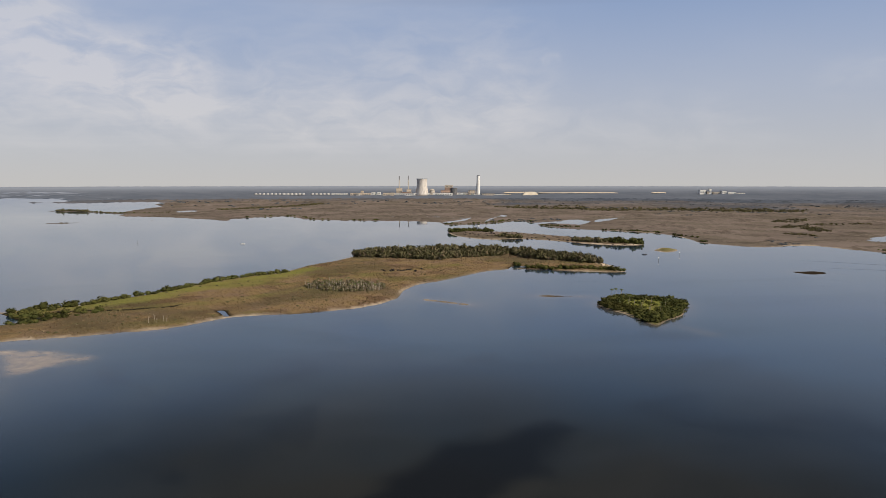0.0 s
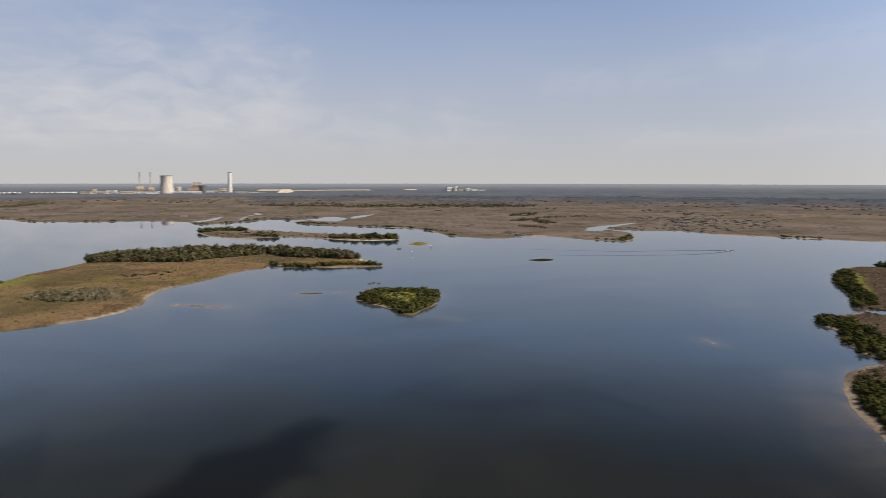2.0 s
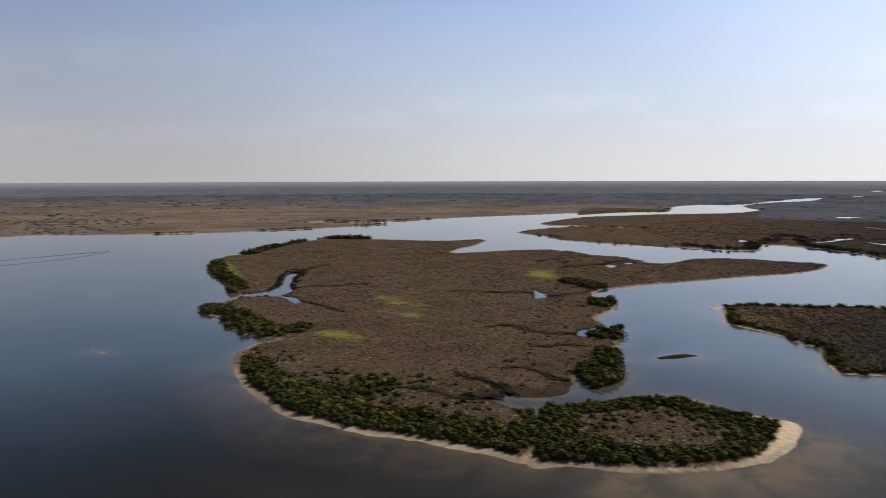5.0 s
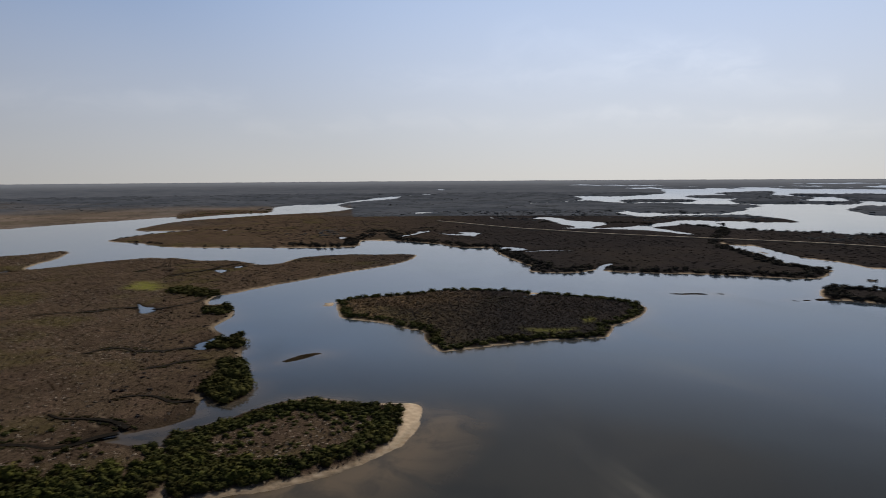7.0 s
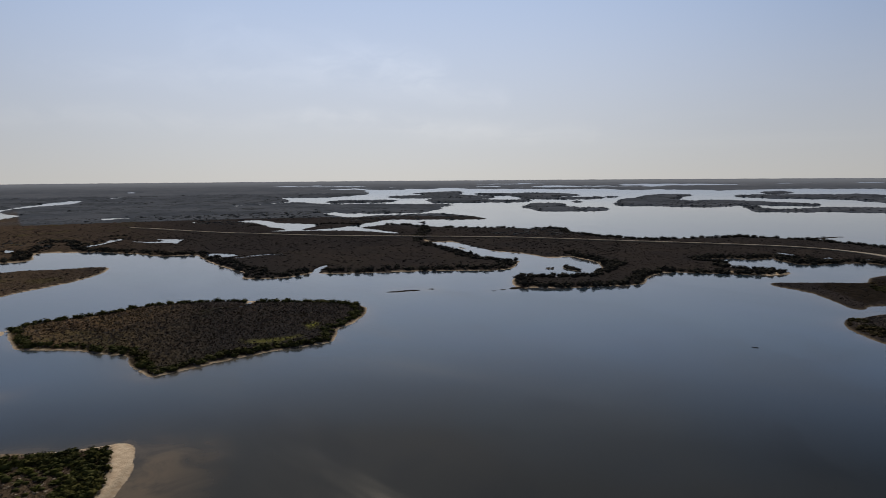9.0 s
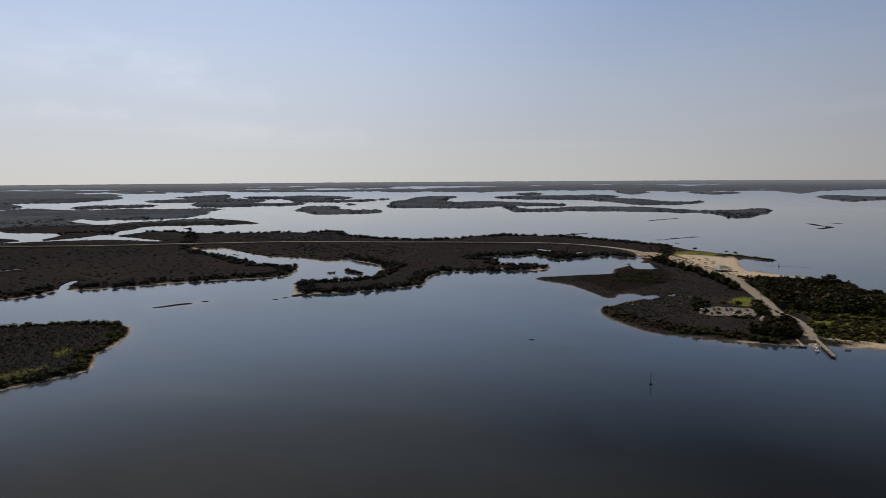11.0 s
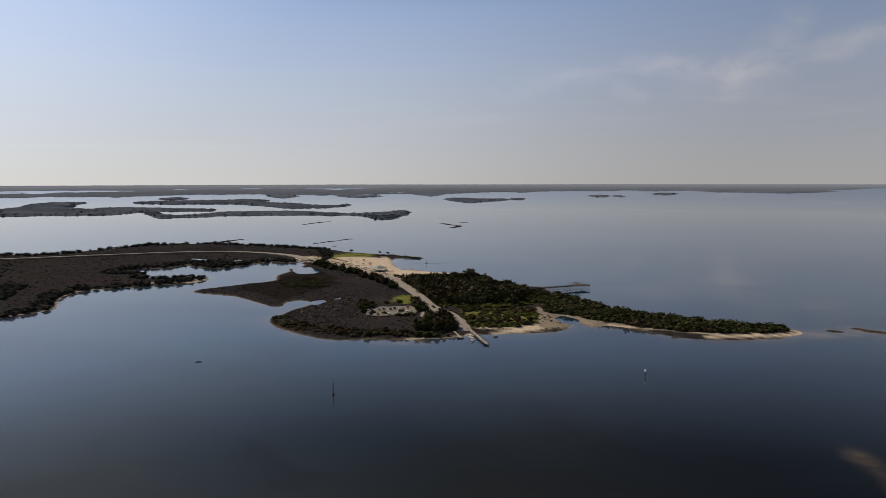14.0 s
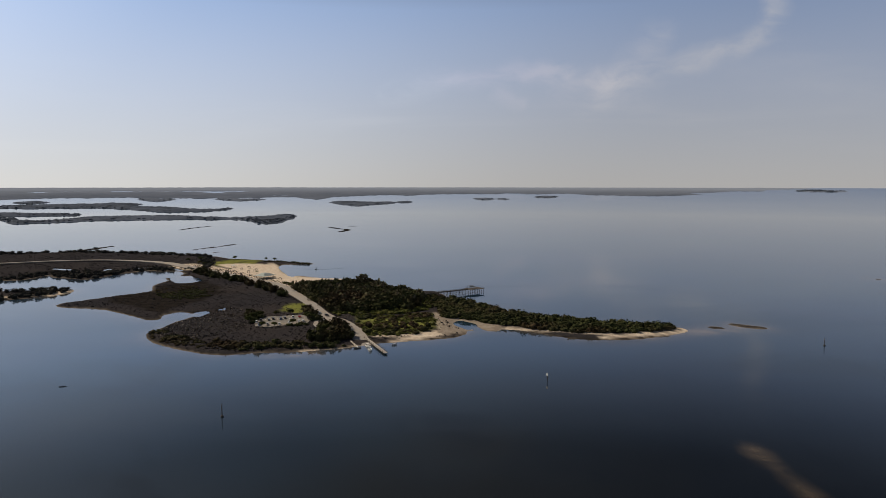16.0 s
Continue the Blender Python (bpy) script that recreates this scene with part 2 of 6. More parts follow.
park_west = Area((332, -824), (305, -789), (287, -798), (308, -850), (328, -771), (318, -729), (335, -710), (354, -685), (376, -658), (372, -642), (351, -635), (326,
    -626), (295, -597), (274, -578), (263, -576), (265, -596), (253, -607), (238, -590), (248, -556), (250, -536), (254, -521), (242, -497), (224, -477), (208, -463),
    (187, -454), (168, -456), (141, -457), (122, -460), (103, -466), (96, -471), (88, -476), (63, -480), (43, -484), (24, -494), (17, -512), (25, -542), (33, -556), (113,
    -656), (184, -773), (275, -895), (326, -947), (331, -908), (322, -850))
park_middle = Area((174, -559), (42, -556), (23, -688), (39, -707), (81, -757), (94, -789), (128, -799), (162, -805), (188, -826), (205, -870), (217, -931), (208, -951),
    (177, -950), (178, -964), (213, -986), (240, -1002), (306, -1035), (338, -1060), (338, -908), (315, -850))
park_tail = Area((55, -493), (25, -547), (10, -531), (-3, -516), (-23, -509), (-41, -491), (-58, -478), (-77, -472), (-97, -472), (-124, -480), (-147, -493), (-149,
    -508), (-131, -519), (-115, -524), (-77, -544), (-36, -574), (-9, -622), (14, -657), (28, -699), (48, -638))
south_marsh = Area((1230, -156), (1164, -187), (1110, -218), (1051, -244), (1033, -281), (982, -277), (872, -267), (806, -268), (765, -252), (744, -274), (741, -301),
    (755, -330), (735, -341), (696, -411), (661, -468), (629, -520), (667, -576), (683, -594), (726, -578), (850, -618), (990, -666), (1266, -867), (1471, -764), (1554,
    -511), (1466, -246), (1814, -187), (1881, 39), (1514, 106), (1181, 38), (1135, -2), (1113, -42), (1132, -87), (1225, -106), (1261, -131), (1390, -162))
south_spit = Area((1383, -936), (1213, -906), (1111, -979), (1005, -1037), (932, -972), (865, -957), (805, -959), (744, -969), (717, -1039), (683, -1100), (677, -1143),
    (643, -1134), (579, -1153), (491, -1134), (430, -1109), (361, -1080), (325, -1053), (338, -1060), (296, -920), (348, -890), (372, -897), (396, -880), (407, -852),
    (418, -826), (441, -832), (478, -854), (448, -877), (479, -866), (489, -831), (516, -814), (532, -780), (494, -774), (468, -740), (419, -747), (401, -742), (404,
    -713), (432, -687), (464, -664), (490, -644), (490, -615), (473, -574), (459, -551), (468, -519), (488, -477), (512, -452), (532, -444), (566, -473), (579, -493),
    (561, -511), (538, -544), (545, -580), (563, -616), (602, -654), (631, -666))
south_neck = Area((1274, -858), (990, -666), (933, -690), (858, -635), (801, -643), (758, -649), (728, -653), (677, -644), (668, -678), (613, -669), (649, -760), (791,
    -942), (966, -994), (1100, -968))
marsh_point = Area((1617, 349), (1563, 265), (1597, 155), (1737, 36), (2073, -167), (2369, -168), (2164, 42), (2053, 197), (1869, 315))
marsh_bank = Area((1351, 338), (1274, 272), (1195, 215), (1168, 163), (1153, 115), (1125, 27), (1105, -45), (1128, -90), (1256, -107), (1327, -157), (1304, -189), (1401,
    -276), (1416, -321), (1774, -405), (1794, -216), (1713, -89), (1598, 34), (1561, 152), (1527, 259))
mainland = Area((-1402, 3629), (-1277, 2984), (-1179, 2486), (-1011, 2314), (-807, 2130), (-662, 2065), (-603, 2165), (-512, 2238), (-421, 2065), (-308, 2004), (-139,
    1974), (-23, 1918), (9, 1789), (46, 1790), (149, 1865), (188, 1946), (237, 1946), (252, 1766), (308, 1636), (398, 1560), (468, 1490), (485, 1397), (485, 1301), (481,
    1243), (546, 1170), (613, 1192), (658, 1186), (696, 1084), (733, 1036), (776, 1065), (907, 1185), (1011, 1115), (1080, 1010), (1147, 908), (1236, 829), (1341, 758),
    (1475, 683), (1503, 751), (1482, 928), (1564, 884), (1497, 873), (1614, 724), (1680, 672), (1774, 625), (1886, 544), (1967, 480), (2100, 370), (2256, 215), (2335,
    79), (2649, 68), (3024, -57), (3214, -265), (3971, -597), (9000, -1500), (20000, -3000), (22000, 5000), (16000, 16000), (0, 22000), (-6000, 20000), (-4500, 9000),
    (-1900, 4300), steps=3)
south_east = Area((1461, 194), (2383, 354), (2454, 177), (2174, -160), (2527, -362), (2338, -751), (2019, -942), (1623, -748), (1700, -655), (1537, -532), (1220, -625),
    (1077, -743), (955, -478), (1173, -189))
tidal_flat = Area((38, -577), (21, -576), (-1, -559), (-11, -535), (-8, -508), (4, -513), (6, -524), (14, -508), (18, -512), (23, -499), (37, -506))
bars = [
    Area((525, -406), (521, -433), half=2.5),
    Area((585, -324), (571, -368), half=2.5),
    Area((575, -1175), (567, -1204), (554, -1257), half=5),
    Area((394, -1169), (376, -1211), (349, -1271), half=4),
    Area((560, -1680), (547, -1759), (523, -1819), half=4),
    Area((211, -1756), (179, -1685), (160, -1658), (167, -1615), (175, -1584), half=7),
    Area((434, 841), (454, 844), (470, 847), (473, 828), (450, 818), (439, 828)),
    Area((-16, 639), (24, 612), half=3),
    Area((98, 662), (142, 658), half=3),
    Area((-174, -506), (-181, -504), half=3.5),
    Area((-195, -514), (-210, -501), half=4.5),
    Area((128, -799), (152, -805), (179, -826), half=6),
    Area((354, -1117), (342, -1127), half=2.5),
    Area((-1522, 2632), (-1364, 2581), (-1158, 2441), half=12),
    Area((351, 1116), (373, 1151), (388, 1136), (383, 1107), (358, 1080), (350, 1098)),
    Area((602, -565), (601, -566), half=4),
    Area((597, -589), (579, -580), (568, -578), half=5),
    Area((608, -4), (611, -16), half=2),
    Area((608, -6), (619, -15), half=2.5),
    Area((524, -432), (520, -445), half=4),
    Area((333, 372), (331, 359), half=0.8),
    Area((161, -1793), (150, -1795), half=5),
    Area((620, -5), (623, -11), (627, -16), (609, -13), (604, -7)),
    Area((2490, 56), (2618, 19), (2560, -28), (2420, 1), (2366, 45), steps=2),
    Area((410, -702), (400, -715), (398, -733), (409, -745), (416, -746)),
    tidal_flat,
    Area((-488, -756), (-500, -727), half=2.5),
]
far_islands = [
    Area((2803, -2027), (2608, -2125), (2456, -2100), (2334, -2126), (2332, -2241), (2262, -2197), (2205, -2100), (2200, -2000), (2291, -1980), (2339, -1875), (2448, -1761), steps=2),
    Area((3325, -2416), (3060, -2505), (2782, -2445), (2733, -2316), (2932, -2310), (3131, -2271), steps=2),
    Area((3388, -2791), (3355, -2895), (3181, -2924), (3220, -3020), (3126, -3198), (2682, -3009), (2630, -2833), (2604, -2670), (2809, -2591), (3028, -2762), (3133, -2699), steps=2),
    Area((2590, -2447), (2467, -2542), (2354, -2639), (2353, -2798), (2229, -2662), (2246, -2514), (2356, -2424), (2489, -2365), steps=2),
    Area((2361, -2838), (2321, -2888), (2265, -2773), steps=2),
    Area((2019, -2193), (2057, -2269), (1970, -2204), (1961, -2153), steps=2),
    Area((1827, -1709), (1895, -1806), (1986, -1909), (1947, -1962), (1923, -2013), (1825, -1945), (1753, -1839), (1631, -1774), (1569, -1806), (1524, -1817), (1455, -1729), (1505, -1653), (1574, -1590), (1645, -1588), (1730, -1663), (1795, -1682), steps=2),
    Area((1757, -2146), (1773, -2193), (2005, -2494), (2025, -2628), (2200, -2910), (2317, -3170), (2315, -3327), (2173, -3350), (2110, -3155), (1928, -2875), (1866, -2731), (1681, -2559), (1685, -2658), (1600, -2710), (1438, -2673), (1297, -2604), (1189, -2595), (1136, -2518), (1132, -2462), (1210, -2474), (1347, -2445), (1335, -2262), (1363, -2138), (1528, -2124), (1619, -2081), (1682, -2067), steps=2),
    Area((1285, -2249), (1251, -2306), (1181, -2178), (1078, -2094), (1044, -2209), (1040, -2302), (933, -2374), (734, -2369), (647, -2275), (557, -2233), (510, -2285), (451, -2341), (423, -2484), (374, -2402), (360, -2237), (369, -1990), (391, -1923), (438, -1958), (459, -2067), (558, -2192), (622, -2178), (669, -2207), (781, -2182), (933, -2147), (967, -2079), (1044, -2022), (1109, -1988), (1191, -2132), steps=2),
    Area((1968, -3437), (1929, -3556), (1820, -3632), (1664, -3776), (1554, -3920), (1342, -3763), (1338, -3484), (1040, -3246), (939, -3096), (814, -2932), (790, -3046), (755, -3130), (723, -3021), (765, -2838), (849, -2822), (935, -2772), (1088, -2953), (1280, -3160), (1429, -3224), (1608, -3193), (1852, -3248), steps=2),
    Area((2221, -4194), (2216, -4358), (2039, -4216), (1965, -3931), (2059, -3919), steps=2),
    Area((1859, -5165), (1565, -4979), (1444, -4447), (1543, -4436), steps=2),
    Area((1302, -5211), (1092, -5023), (966, -5034), (901, -4851), (965, -4503), (1175, -4733), steps=2),
    Area((384, -4147), (242, -4232), (172, -4053), (11, -4076), (21, -3850), (157, -3532), (206, -3435), (345, -3854), steps=2),
    Area((-11, -4140), (-105, -4215), (-84, -4032), (-24, -4023), steps=2),
    Area((-591, -5004), (-672, -5098), (-735, -5019), (-679, -4697), (-604, -4615), (-587, -4839), steps=2),
    Area((-755, -4938), (-825, -4946), (-761, -4635), (-739, -4779), steps=2),
    Area((-1241, -5793), (-1370, -5918), (-1421, -5781), (-1247, -5313), (-1135, -5321), steps=2),
    Area((2808, -1428), (2896, -1551), (2811, -1689), (2726, -1773), (2642, -1646), (2692, -1496), (2686, -1406), steps=2),
    Area((3282, -2074), (3315, -2274), (3312, -2438), (3049, -2359), (2936, -2389), (2743, -2229), (2807, -2168), (2995, -2124), (3154, -2047), steps=2),
    Area((3768, -2591), (3876, -2811), (4079, -3227), (3517, -2799), (3285, -2546), (3586, -2553), steps=2),
    Area((-6355, -10206), (-7570, -11603), (-6916, -10179), (-6881, -9770), (-6022, -8753), (-5919, -9087), steps=2),
]
# hazy marsh islands beyond the western bay
west_islands = [
    Area((-2580, 4542), (-2574, 4703), (-2257, 4541), (-1920, 4463), (-1734, 4462), (-1624, 4181), (-1756, 3934), (-1986, 3935), (-2168, 3935), (-2345, 4320), steps=2),
    Area((-3618, 5374), (-3192, 5265), (-2897, 5369), (-2226, 5837), (-1821, 4784), (-2678, 4967), (-2956, 4877), (-3345, 4971), steps=2),
    Area((-4543, 6740), (-3768, 6567), (-3548, 6565), (-3240, 7088), (-2707, 7084), (-2329, 6106), (-3154, 5842), (-3711, 6114), (-4122, 6118), steps=2),
    Area((-4333, 7713), (-4018, 8184), (-3498, 7935), (-3879, 7287), steps=2),
]
west_tip = Area((-1091, 2280), (-1090, 2340), (-1070, 2382), (-1125, 2566), (-1223, 2723), (-1272, 2967), (-1305, 3180), (-1456, 3426), (-1502, 3713), (-1589, 4181), (-1362, 4461), (-663, 2186), (-708, 2051), (-832, 2151), (-918, 2186), (-1008, 2223), steps=2)
south_coast = Area((796, -5694), (496, -5793), (375, -6183), (-42, -6959), (-194, -6441), (-548, -7518), (-1172, -7476), (-1492, -8162), (-1432, -7051), (-1983, -7645), (-1981, -6647), (-2172, -6303), (-2325, -5992), (-2863, -6419), (-3220, -6934), (-3379, -7557), (-4036, -8273), (-5171, -9858), (-5350, -9469), (-6368, -11131), (-7180, -12196), (-8372, -13482), (-9165, -14233), (-10281, -16422), (-7767, -17755), (2555, -19231), steps=2)
back_flats = Area((1691, -266), (1352, -512), (1357, -617), (1379, -656), (1435, -744), (1444, -811), (1486, -877), (1531, -950), (1375, -1118), (1416, -1164), (1492, -1197), (1642, -1225), (1699, -1183), (1691, -1074), (1722, -1015), (1678, -914), (1812, -933), (2007, -987), (1854, -1056), (1784, -1136), (1811, -1264), (1912, -1385), (1967, -1453), (2072, -1441), (2126, -1644), (2233, -1571), (2288, -1472), (2451, -1467), (2473, -1318), (2668, -1286), (2814, -1275), (2691, -1088), (2604, -940), (2663, -839), (3816, -1218), (4325, -738), steps=2)
back_north = Area((2804, -885), (2802, -1014), (2988, -1298), (3153, -1409), (3549, -1539), (3703, -1691), (3546, -1833), (3718, -2083), (4015, -2387), (4523, -2643), (5105, -3017), (5427, -2943), (6591, -2129), steps=2)
inner_channel = Area((333, 100), (336, 96), (331, 92), (331, 82), (340, 70), (351, 68), (354, 62), (360, 44), (351, 46), (340, 53), (331, 68), (326, 81), (327, 91), steps=3)
creeks = [
    Area((88, 867), (98, 896), (112, 884), half=5),
    Area((918, 373), (932, 356), half=5),
    Area((9, 1864), (70, 2066), (-45, 2202), half=7),
    Area((121, 1918), (176, 2202), (286, 2357), (368, 2443), half=5),
    Area((-173, 2202), (-124, 2316), (-35, 2202), half=5),
    Area((1463, 917), (1516, 1017), (1490, 1104), half=7),
    Area((749, -330), (783, -353), (801, -374), half=5),
    Area((933, -672), (866, -653), (787, -630), (701, -604), (661, -609), (615, -626), (590, -626), half=13),
    Area((507, -931), (475, -912), half=5),
    Area((1724, -607), (1771, -644), (1758, -679), (1691, -683), (1613, -672), (1565, -696), (1523, -714), (1467, -705), (1431, -675), (1395, -636), (1357, -604), (1376, -580), (1427, -596), (1472, -595), (1515, -600), (1624, -624), (1685, -618), steps=3),
    Area((1374, -533), (1388, -591), (1360, -626), (1370, -694), (1410, -760), (1431, -811), (1481, -883), (1521, -943), (1454, -1004), (1358, -1103), (1213, -1158), (1059, -1004), (1104, -972), (1177, -908), (1235, -876), (1300, -895), (1387, -947), (1418, -943), (1392, -875), (1360, -791), (1334, -738), (1272, -737), (1166, -724), (1161, -708), (1247, -693), (1305, -645), (1335, -606), steps=3),
    Area((2125, -1026), (2022, -1026), (1871, -985), (1840, -948), (1745, -943), (1688, -923), (1770, -1006), (1863, -1020), (2009, -1040), (2123, -1058), steps=3),
    Area((2120, -370), (2209, -400), (2163, -431), (2157, -460), (2080, -439), (2064, -394), (2056, -362), steps=3),
    Area((4016, -689), (4206, -779), (4555, -914), (4429, -948), (4118, -792), steps=3),
    Area((6376, -1349), (5534, -1243), (6182, -1498), (6139, -1391), steps=3),
    Area((1799, -516), (1815, -534), (1743, -513), (1763, -506), steps=3),
    Area((1428, -128), (1436, -147), (1410, -142), steps=3),
    Area((1307, -73), (1298, -78), (1282, -84), (1251, -74), (1254, -69), steps=3),
    Area((1285, -166), (1304, -191), (1329, -220), (1379, -239), (1403, -260), (1387, -270), (1356, -250), (1328, -231), (1300, -214), (1270, -185), (1260, -166), steps=3),
    Area((1345, -264), (1305, -288), (1305, -317), (1365, -298), (1334, -327), (1309, -350), (1266, -329), (1225, -312), (1254, -308), (1275, -281), steps=3),
    Area((1027, -291), (1033, -316), (996, -332), (979, -318), (984, -299), steps=3),
    Area((1545, 407), (1782, 375), (2071, 297), (2248, 179), (2319, 70), (2679, 69), (2932, -33), (3107, -213), (3514, -363), (3863, -504), (4108, -658), (3477, -521), (3138, -323), (2861, -195), (2609, -195), (2508, -225), (2311, -155), (2215, -70), (2148, 42), (1922, 277), (1721, 334), (1465, 361), steps=3),
    Area((4061, -684), (4379, -829), (4677, -1004), (4197, -794), steps=3),
    Area((1546, 163), (1551, 145), (1514, 150), steps=3),
    Area((542, 425), (548, 407), (564, 400), (599, 406), (634, 424), (665, 441), (687, 445), (693, 443), (668, 431), (648, 422), (619, 406), (593, 390), (582, 379), (559, 374), (547, 370), (543, 354), (528, 336), (520, 334), (522, 344), (540, 364), (542, 385), (532, 396), (536, 412), steps=3),
    Area((665, 157), (659, 152), (644, 146), (640, 139), (618, 135), (613, 142), (630, 148), steps=3),
    Area((877, 110), (875, 99), (852, 98), (851, 103), steps=3),
    Area((902, 91), (913, 77), (893, 80), (890, 88), steps=3),
    Area((515, 71), (501, 79), (493, 84), (479, 86), (476, 79), (488, 76), (504, 71), steps=3),
    inner_channel,
    Area((-1027, 2616), (-1010, 2669), (-994, 2723), (-943, 2566), (-977, 2517), steps=3),
    Area((145, 1813), (246, 1891), (326, 1946), (363, 2020), (400, 2036), (423, 1946), (392, 1851), (364, 1789), (326, 1813), (293, 1838), (258, 1813), (210, 1730), steps=3),
    Area((425, 1918), (472, 2051), (531, 2117), (561, 2151), (510, 2036), (452, 1932), steps=3),
    Area((-7, 1891), (26, 1960), (52, 2036), (78, 2134), (97, 2168), (74, 2020), (42, 1932), steps=3),
    Area((196, 2340), (218, 2261), (193, 2186), steps=3),
    Area((827, 1317), (903, 1358), (843, 1267), (815, 1273), steps=3),
    Area((-381, 568), (-359, 555), (-340, 537), (-342, 528), (-352, 524), steps=3),
    Area((-335, 539), (-334, 558), (-327, 565), (-328, 551), (-329, 535), steps=3),
    Area((328, -824), (315, -847), (295, -821), (285, -801), (292, -784), (310, -785), steps=3),
    Area((250, -540), (261, -581), (260, -598), (251, -605), (244, -589), (245, -577), (247, -552), steps=3),
    Area((239, -591), (241, -604), (233, -611), (228, -603), (230, -590), (233, -583), steps=3),
    Area((226, -610), (220, -629), (218, -612), steps=3),
    Area((438, -913), (433, -924), (424, -906), (427, -895), steps=3),
    Area((25, -537), (18, -550), (9, -540), (6, -529), (14, -513), (18, -519), steps=3),
    Area((856, 1355), (922, 1404), (1026, 1461), (1148, 1524), (986, 1404), (901, 1341), (894, 1296), (965, 1234), (999, 1229), (1014, 1119), (949, 1047), (843, 1101), (804, 1078), (817, 1124), (867, 1203), (874, 1289), (845, 1315), steps=3),
    Area((961, -318), (970, -354), (964, -388), half=5),
    Area((618, -201), (610, -193), (604, -182), (605, -172), half=2.5),
    Area((561, 2151), (625, 2169), (685, 2186), (745, 2261), half=6),
    Area((-92, 2241), (-66, 2320), (-8, 2223), half=5),
    Area((-221, 2425), (-200, 2448), half=6),
    Area((257, 2117), (299, 2100), half=6),
    Area((-182, 560), (-188, 573), (-195, 583), half=1.8),
    Area((399, -915), (391, -939), (356, -917), (336, -898), half=3),
]
ditches = [
    Area((-330, 572), (-309, 577), (-275, 582), (-265, 587), (-247, 593), (-238, 606), half=2.4),
    Area((687, 443), (723, 444), (757, 444), (773, 432), half=2.6),
    Area((589, 386), (605, 361), (617, 348), (637, 325), half=3.2),
    Area((524, 335), (519, 317), (508, 300), (494, 276), half=2.6),
    Area((638, 150), (635, 169), (627, 183), (626, 205), (619, 226), half=2.8),
    Area((623, 136), (635, 120), (649, 107), (680, 99), half=3),
    Area((827, 153), (847, 142), (873, 118), (902, 104), (926, 88), (927, 66), half=3.2),
    Area((877, 198), (908, 182), (928, 162), (956, 143), half=3),
    Area((480, 85), (475, 101), (475, 113), (479, 122), (488, 130), (488, 141), (479, 151), half=2.6),
    Area((435, 106), (437, 97), (445, 88), (445, 73), half=2.4),
    Area((329, 98), (325, 107), (320, 114), (319, 123), (323, 130), (326, 141), (326, 150), (325, 159), half=2.3),
    Area((334, 95), (344, 103), (350, 111), (352, 118), (355, 128), (362, 136), half=2.0),
    Area((368, 72), (366, 79), (369, 84), (376, 90), (380, 96), (382, 101), (381, 109), half=2.0),
    Area((604, -171), (602, -161), (590, -147), half=2.4),
]

# zones on the land: (area, metres over which the edge fades[, how much])
sandy = [
    (Area((258, 45), (267, 15), (283, -11), (313, -31), (330, -36), (341, -28), (327, -24), (301, -17), (281, -4), (271, 15), (262, 39)), 4),
    (Area((278, -907), (239, -859), (187, -796), (161, -800), (128, -799), (188, -826), (205, -870), (217, -931), (240, -952), (273, -959), (304, -953)), 5), (Area((80, -476), (43, -489), (20, -508), (31, -522), (43, -508)), 4), (Area((315, -926), (276, -904), (251, -938), (229, -956), (214, -923), (206, -881), (189, -837), (162, -819), (126, -811), (148, -790), (171, -765), (192, -780), (221, -820), (258, -864), (292, -888)), 5), (Area((84, -495), (63, -495), (41, -505), (20, -509), (16, -522), (27, -517), (35, -535), (29, -569), half=4), 4), (Area((-78, -478), (-127, -486), (-148, -495), (-144, -503), (-100, -481), half=4), 4),
    (Area((-8, -517), (-40, -505), (-67, -494), (-85, -487), half=4), 4), (Area((18, -506), (23, -522), (17, -533), (-3, -516), (-23, -509), half=4), 4), (Area((97, -466), (118, -459), (133, -457), half=3), 3),
    (Area((449, -691), (406, -718), (401, -742), half=4), 3), (Area((357, 1218), (309, 1206), (255, 1240), half=6), 5), (Area((225, 850), (216, 934), half=8), 5),
    (Area((340, -941), (269, -865), (216, -806), (179, -755), half=22), 6), (Area((127, -795), (161, -800), (187, -821), half=5), 3),
    (Area((617, -198), (625, -206), (628, -219), half=5), 4), (Area((620, -5), (623, -11), (627, -16), (609, -13), (604, -7)), 5), (Area((410, -702), (400, -715), (398, -733), (409, -745), (416, -746)), 4), (tidal_flat, 5), (Area((-139, 1013), (-118, 1013), half=10), 4),
]
